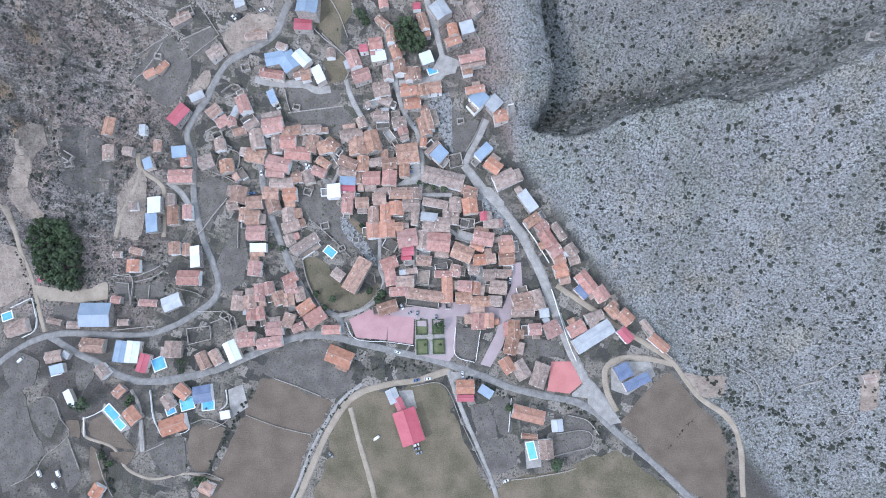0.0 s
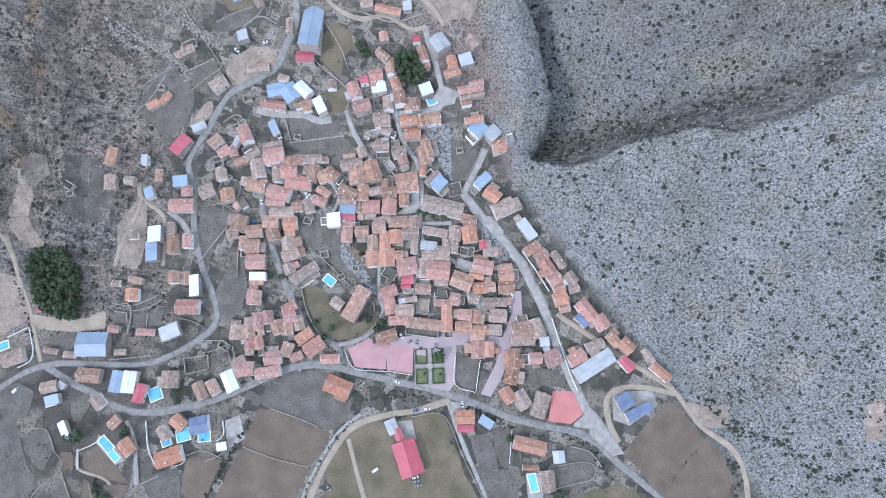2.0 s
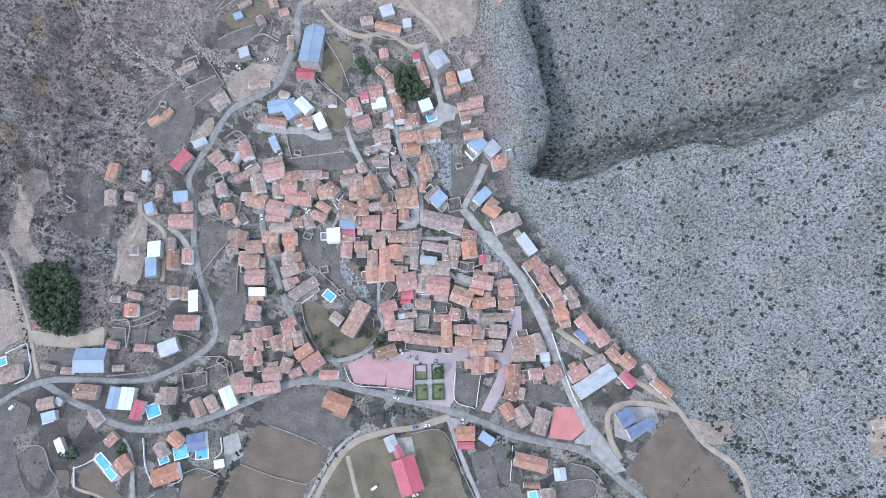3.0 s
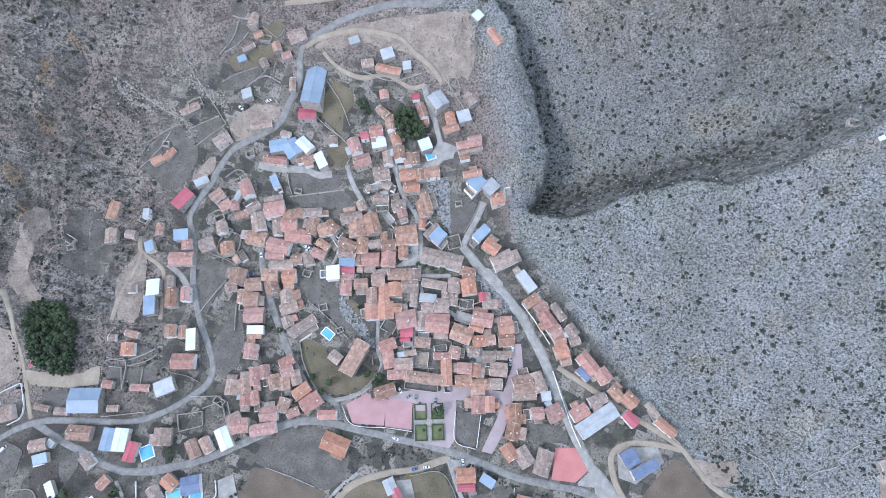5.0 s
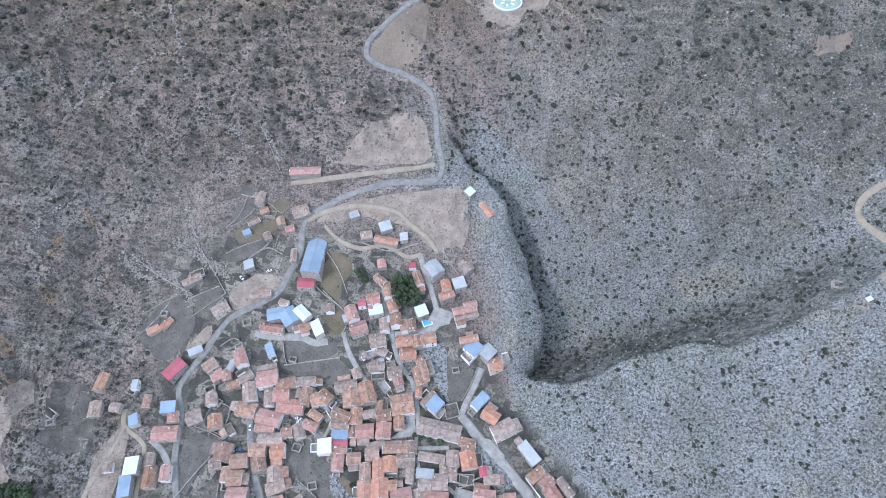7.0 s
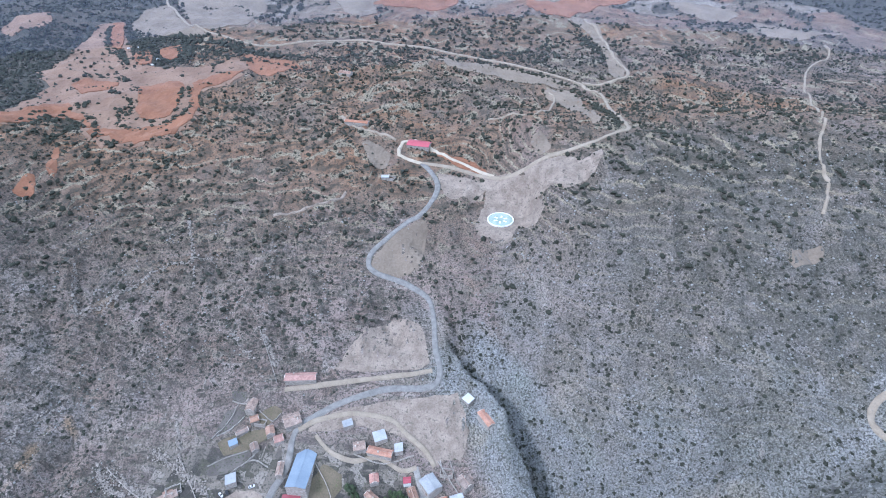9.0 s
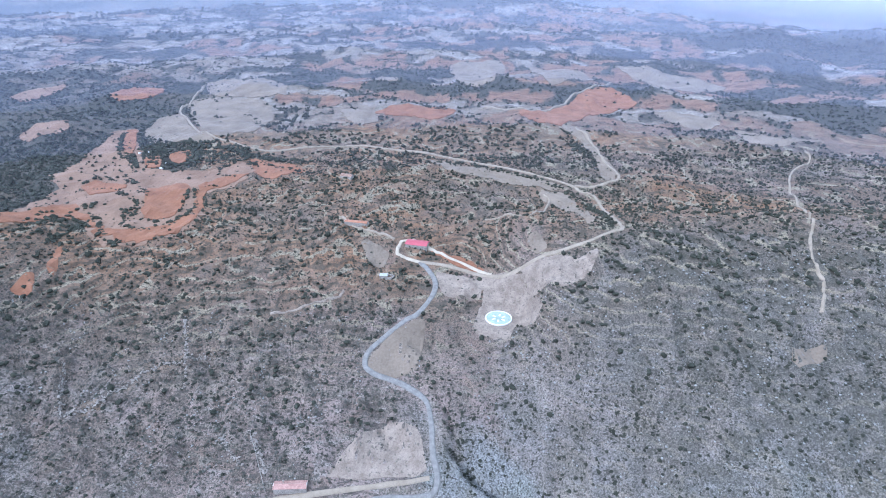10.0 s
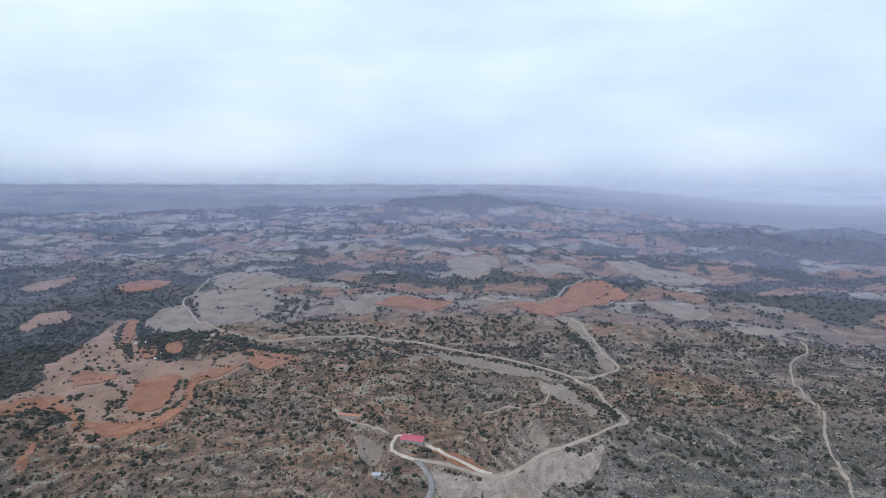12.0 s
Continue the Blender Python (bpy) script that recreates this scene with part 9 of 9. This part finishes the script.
stone_wall([(-149.8, 16.1), (-145.0, 4.6), (-133.5, -6.7)], 1.8, 0.45, label="rubble stone wall round a house yard")
stone_wall([(-236.0, 41.0), (-222.6, 41.5), (-222.9, 21.9)], 1.8, 0.45, label="rubble stone wall round a house yard")
stone_wall([(-220.5, 37.7), (-207.1, 42.0), (-201.4, 46.1)], 1.8, 0.45, label="rubble stone wall round a house yard")
stone_wall([(-234.1, 4.0), (-218.4, 6.0), (-204.7, 7.9)], 1.8, 0.45, label="rubble stone wall round a house yard")
stone_wall([(-192.9, 34.6), (-178.8, 31.8), (-170.6, 28.1)], 1.8, 0.45, label="rubble stone wall round a house yard")
stone_wall([(-42.6, 54.5), (-42.9, 40.7)], 1.8, 0.45, label="rubble stone wall round a house yard")
stone_wall([(-96.8, 82.6), (-84.9, 73.0), (-70.5, 59.6)], 1.8, 0.45, label="rubble stone wall round a house yard")
stone_wall([(-118.5, 172.5), (-116.8, 163.6), (-114.6, 157.6)], 1.8, 0.45, label="rubble stone wall round a house yard")
patch("yard", [(262.4, -9.7), (269.5, -7.4), (271.7, -30.6), (263.4, -32.9)], M["bare"], "pale levelled ground by a hut", "yard", 0.3)
house(264.2, -12.8, 8.0, 5.5, 12, "b", 3, kind="shed", wall="stone")
stone_wall([(-162.6, 250.3), (-153.1, 255.3), (-145.2, 263.1)], 1.1)
stone_wall([(-164.8, 232.0), (-152.6, 237.3), (-139.5, 241.2)], 1.1)
stone_wall([(-141.8, 231.9), (-133.8, 238.8), (-131.1, 243.3)], 1.1)
stone_wall([(-135.4, 266.6), (-124.4, 259.4), (-119.6, 264.2)], 1.1)
stone_wall([(-155.9, 272.8), (-143.9, 270.0)], 1.1)
stone_wall([(-64.9, 239.5), (-44.1, 234.0), (-23.4, 239.0)], 1.1)
stone_wall([(-5.1, 236.1), (-1.8, 224.8)], 1.1)
stone_wall([(1.5, 236.1), (6.5, 222.9)], 1.1)
pool(-228.1, -51.2, 10.7, 5.0, -42, "water_blue")
pool(-221.6, -58.4, 7.6, 4.1, -42, "water")
pool(-309.2, 11.7, 6.7, 5.0, 22, "water_blue")
pool(-199.3, -17.8, 8.2, 8.0, 24, "water_blue")
pool(-176.9, -44.0, 8.6, 7.4, 17, "water")
pool(-162.5, -44.7, 7.7, 5.6, 7, "water_blue")
pool(-187.7, -48.8, 5.7, 4.4, 25, "water_blue")
pool(57.4, -67.4, 10.8, 4.9, -76, "water")
pool(-84.8, 62.8, 7.6, 5.3, -37, "water_blue")
pool(-16.3, 186.8, 5.8, 5.3, 22, "water_blue")
pool(-270.0, -25.2, 6.3, 4.3, 16, "water_blue")
car(-6.6, 28.2, -88, "car_black")
car(-2.4, 27.9, -83, "car_black")
car(-33.1, 25.9, -59, "car_white")
car(-26.9, 22.3, 32, "car_grey")
car(-22.3, 21.5, -94, "car_grey")
car(-9.1, 19.3, -88, "car_grey")
car(43.1, 55.2, -96, "car_white")
car(42.3, 52.1, -96, "car_white")
car(42.0, 48.9, -96, "car_white")
car(41.7, 45.8, -96, "car_grey")
car(43.7, 60.7, -96, "car_black")
car(16.2, 47.4, -17, "car_black")
car(-30.6, 125.9, 1, "car_blue")
car(-30.5, 123.1, 1, "car_grey")
car(-30.4, 120.3, 1, "car_blue")
car(-103.1, 122.9, -20, "car_white")
car(-102.2, 120.5, -12, "car_white")
car(-135.2, 116.7, -81, "car_white")
car(-145.2, 101.4, 7, "car_white")
car(-141.2, 102.3, 8, "car_blue")
car(-151.7, 215.6, -42, "car_white")
car(-147.9, 216.8, -51, "car_black")
car(40.4, -87.1, 22, "car_white")
car(-19.9, -66.1, 19, "car_white")
car(-19.3, -68.6, 15, "car_grey")
car(-17.7, -71.1, 15, "car_grey")
car(10.1, -19.0, -83, "car_white")
car(-21.1, -23.7, 14, "car_blue")
car(-13.6, -22.5, 7, "car_white")
car(-61.1, 162.5, -51, "car_white")
car(-27.8, 151.9, -76, "car_grey")
car(-131.9, 220.4, 27, "car_white")
car(-76.8, -74.2, -47, "car_grey")
car(-34.9, -5.2, -19, "car_white")
car(-271.1, -92.0, -61, "car_white", van=True)
car(-258.4, -91.7, -63, "car_white", van=True)
car(-259.8, -99.2, -51, "car_white", van=True)
car(-46.9, -62.5, -142, "car_white", van=True)
car(-295.2, -17.9, 50, "car_white", van=True)
round_tree(-23.5, 112, 3.4, 4)
round_tree(-19.1, 110.5, 2.89, 3.49)
round_tree(-13.5, 109.1, 3.4, 4)
round_tree(-6, 108.1, 4.25, 4.85)
round_tree(-245.5, -45.9, 9.35, 9.95)
round_tree(73.8, -75.3, 7.65, 8.25)
round_tree(41.6, -40, 5.1, 5.7)
round_tree(-47.2, 34.5, 5.95, 6.55)
round_tree(-50.2, 30.5, 5.1, 5.7)
round_tree(-55.6, 36.2, 5.1, 5.7)
round_tree(-6.5, 12.7, 7.65, 8.25)
round_tree(-64.5, 217, 6.8, 7.4)
round_tree(-61.4, 213.2, 5.95, 6.55)
round_tree(-67.5, 219.6, 4.25, 4.85)
round_tree(-254.6, -47.3, 4.25, 4.85)
round_tree(-118, 63.9, 4.25, 4.85)
round_tree(-126, 65.7, 3.4, 4)
round_tree(-92.9, 33.3, 4.25, 4.85)
round_tree(-86.5, 23.7, 4.25, 4.85)
round_tree(-80.9, 29.7, 5.1, 5.7)
round_tree(-183.6, -15.8, 4.25, 4.85)
round_tree(-182.3, -21.4, 4.25, 4.85)
round_tree(-215, -41.2, 5.1, 5.7)
round_tree(-217.3, -45, 3.4, 4)
round_tree(-33.7, 95.6, 2.55, 3.15)
round_tree(-63, 81.1, 3.4, 4)
round_tree(-38.4, 54.3, 2.55, 3.15)
round_tree(-164.1, -92.6, 5.95, 6.55)
round_tree(-159.7, -91.8, 4.25, 4.85)
round_tree(-224, -83.7, 4.25, 4.85)
round_tree(-230.2, -79.6, 4.25, 4.85)
round_tree(-19.5, 17.8, 1.7, 2.3)
round_tree(-16.2, 0.5, 1.7, 2.3)
round_tree(-5.4, 0.8, 1.7, 2.3)
round_tree(-148.6, 145.7, 3.4, 4)
round_tree(-144.5, 147.7, 2.55, 3.15)
ruin(243.3, 165.6, 8, 5, -24)
ruin(237.3, 180.6, 6, 5, -18)
ruin(256, 173.2, 5, 4, -15)
ruin(-0.6, 228.8, 9, 6, -7)
ruin(9.7, 213, 8, 6, -30)
ruin(-263, 119.8, 9, 5, -30)
ruin(-260.9, 114.2, 5, 4, 20)
ruin(-66.8, 71.4, 5, 4, 5)
ruin(-89, 80.6, 6, 5, 15)
ruin(-101.8, 104, 6, 5, -15)
ruin(-184.2, 218.1, 10, 6, 25)
ruin(-132.8, 258.6, 8, 5, -10)
ruin(-167, 141.9, 7, 5, 25)
ruin(-160.9, 133.5, 7, 5, -28)
ruin(-65.1, 153.5, 6, 5, -15)
ruin(-219.4, 139.4, 7, 6, -20)
ruin(-76.5, 65.2, 5, 4, 25)
ruin(-155.4, 15.9, 8, 5, -30)
ruin(4.2, 155, 5, 4, 10)
ruin(-51.6, 458.4, 8, 6, -18)
ruin(-38.7, 125.4, 5, 4, -25)
ruin(8.1, 85.1, 8, 6, -15)
ruin(20, 83.5, 9, 6, 20)
ruin(-205.7, 191.3, 5, 4, -10)
ruin(-110.7, 161.6, 5, 4, -5)
ruin(-145.2, 185.6, 6, 5, 15)
landing_pad(44.5, 409.2, 11.3)
park(-12.8, 5.9, 20.71, 1.36, 20.8, 25.1)
car(-486.2, 901.6, 63, "car_white", van=True)
car(-438.5, 795.9, 60, "car_white", van=True)
car(-423.5, 795.6, 78, "car_white", van=True)
car(-373.8, 721.5, 10, "car_white", van=True)
car(-373.2, 738.2, 20, "car_white", van=True)
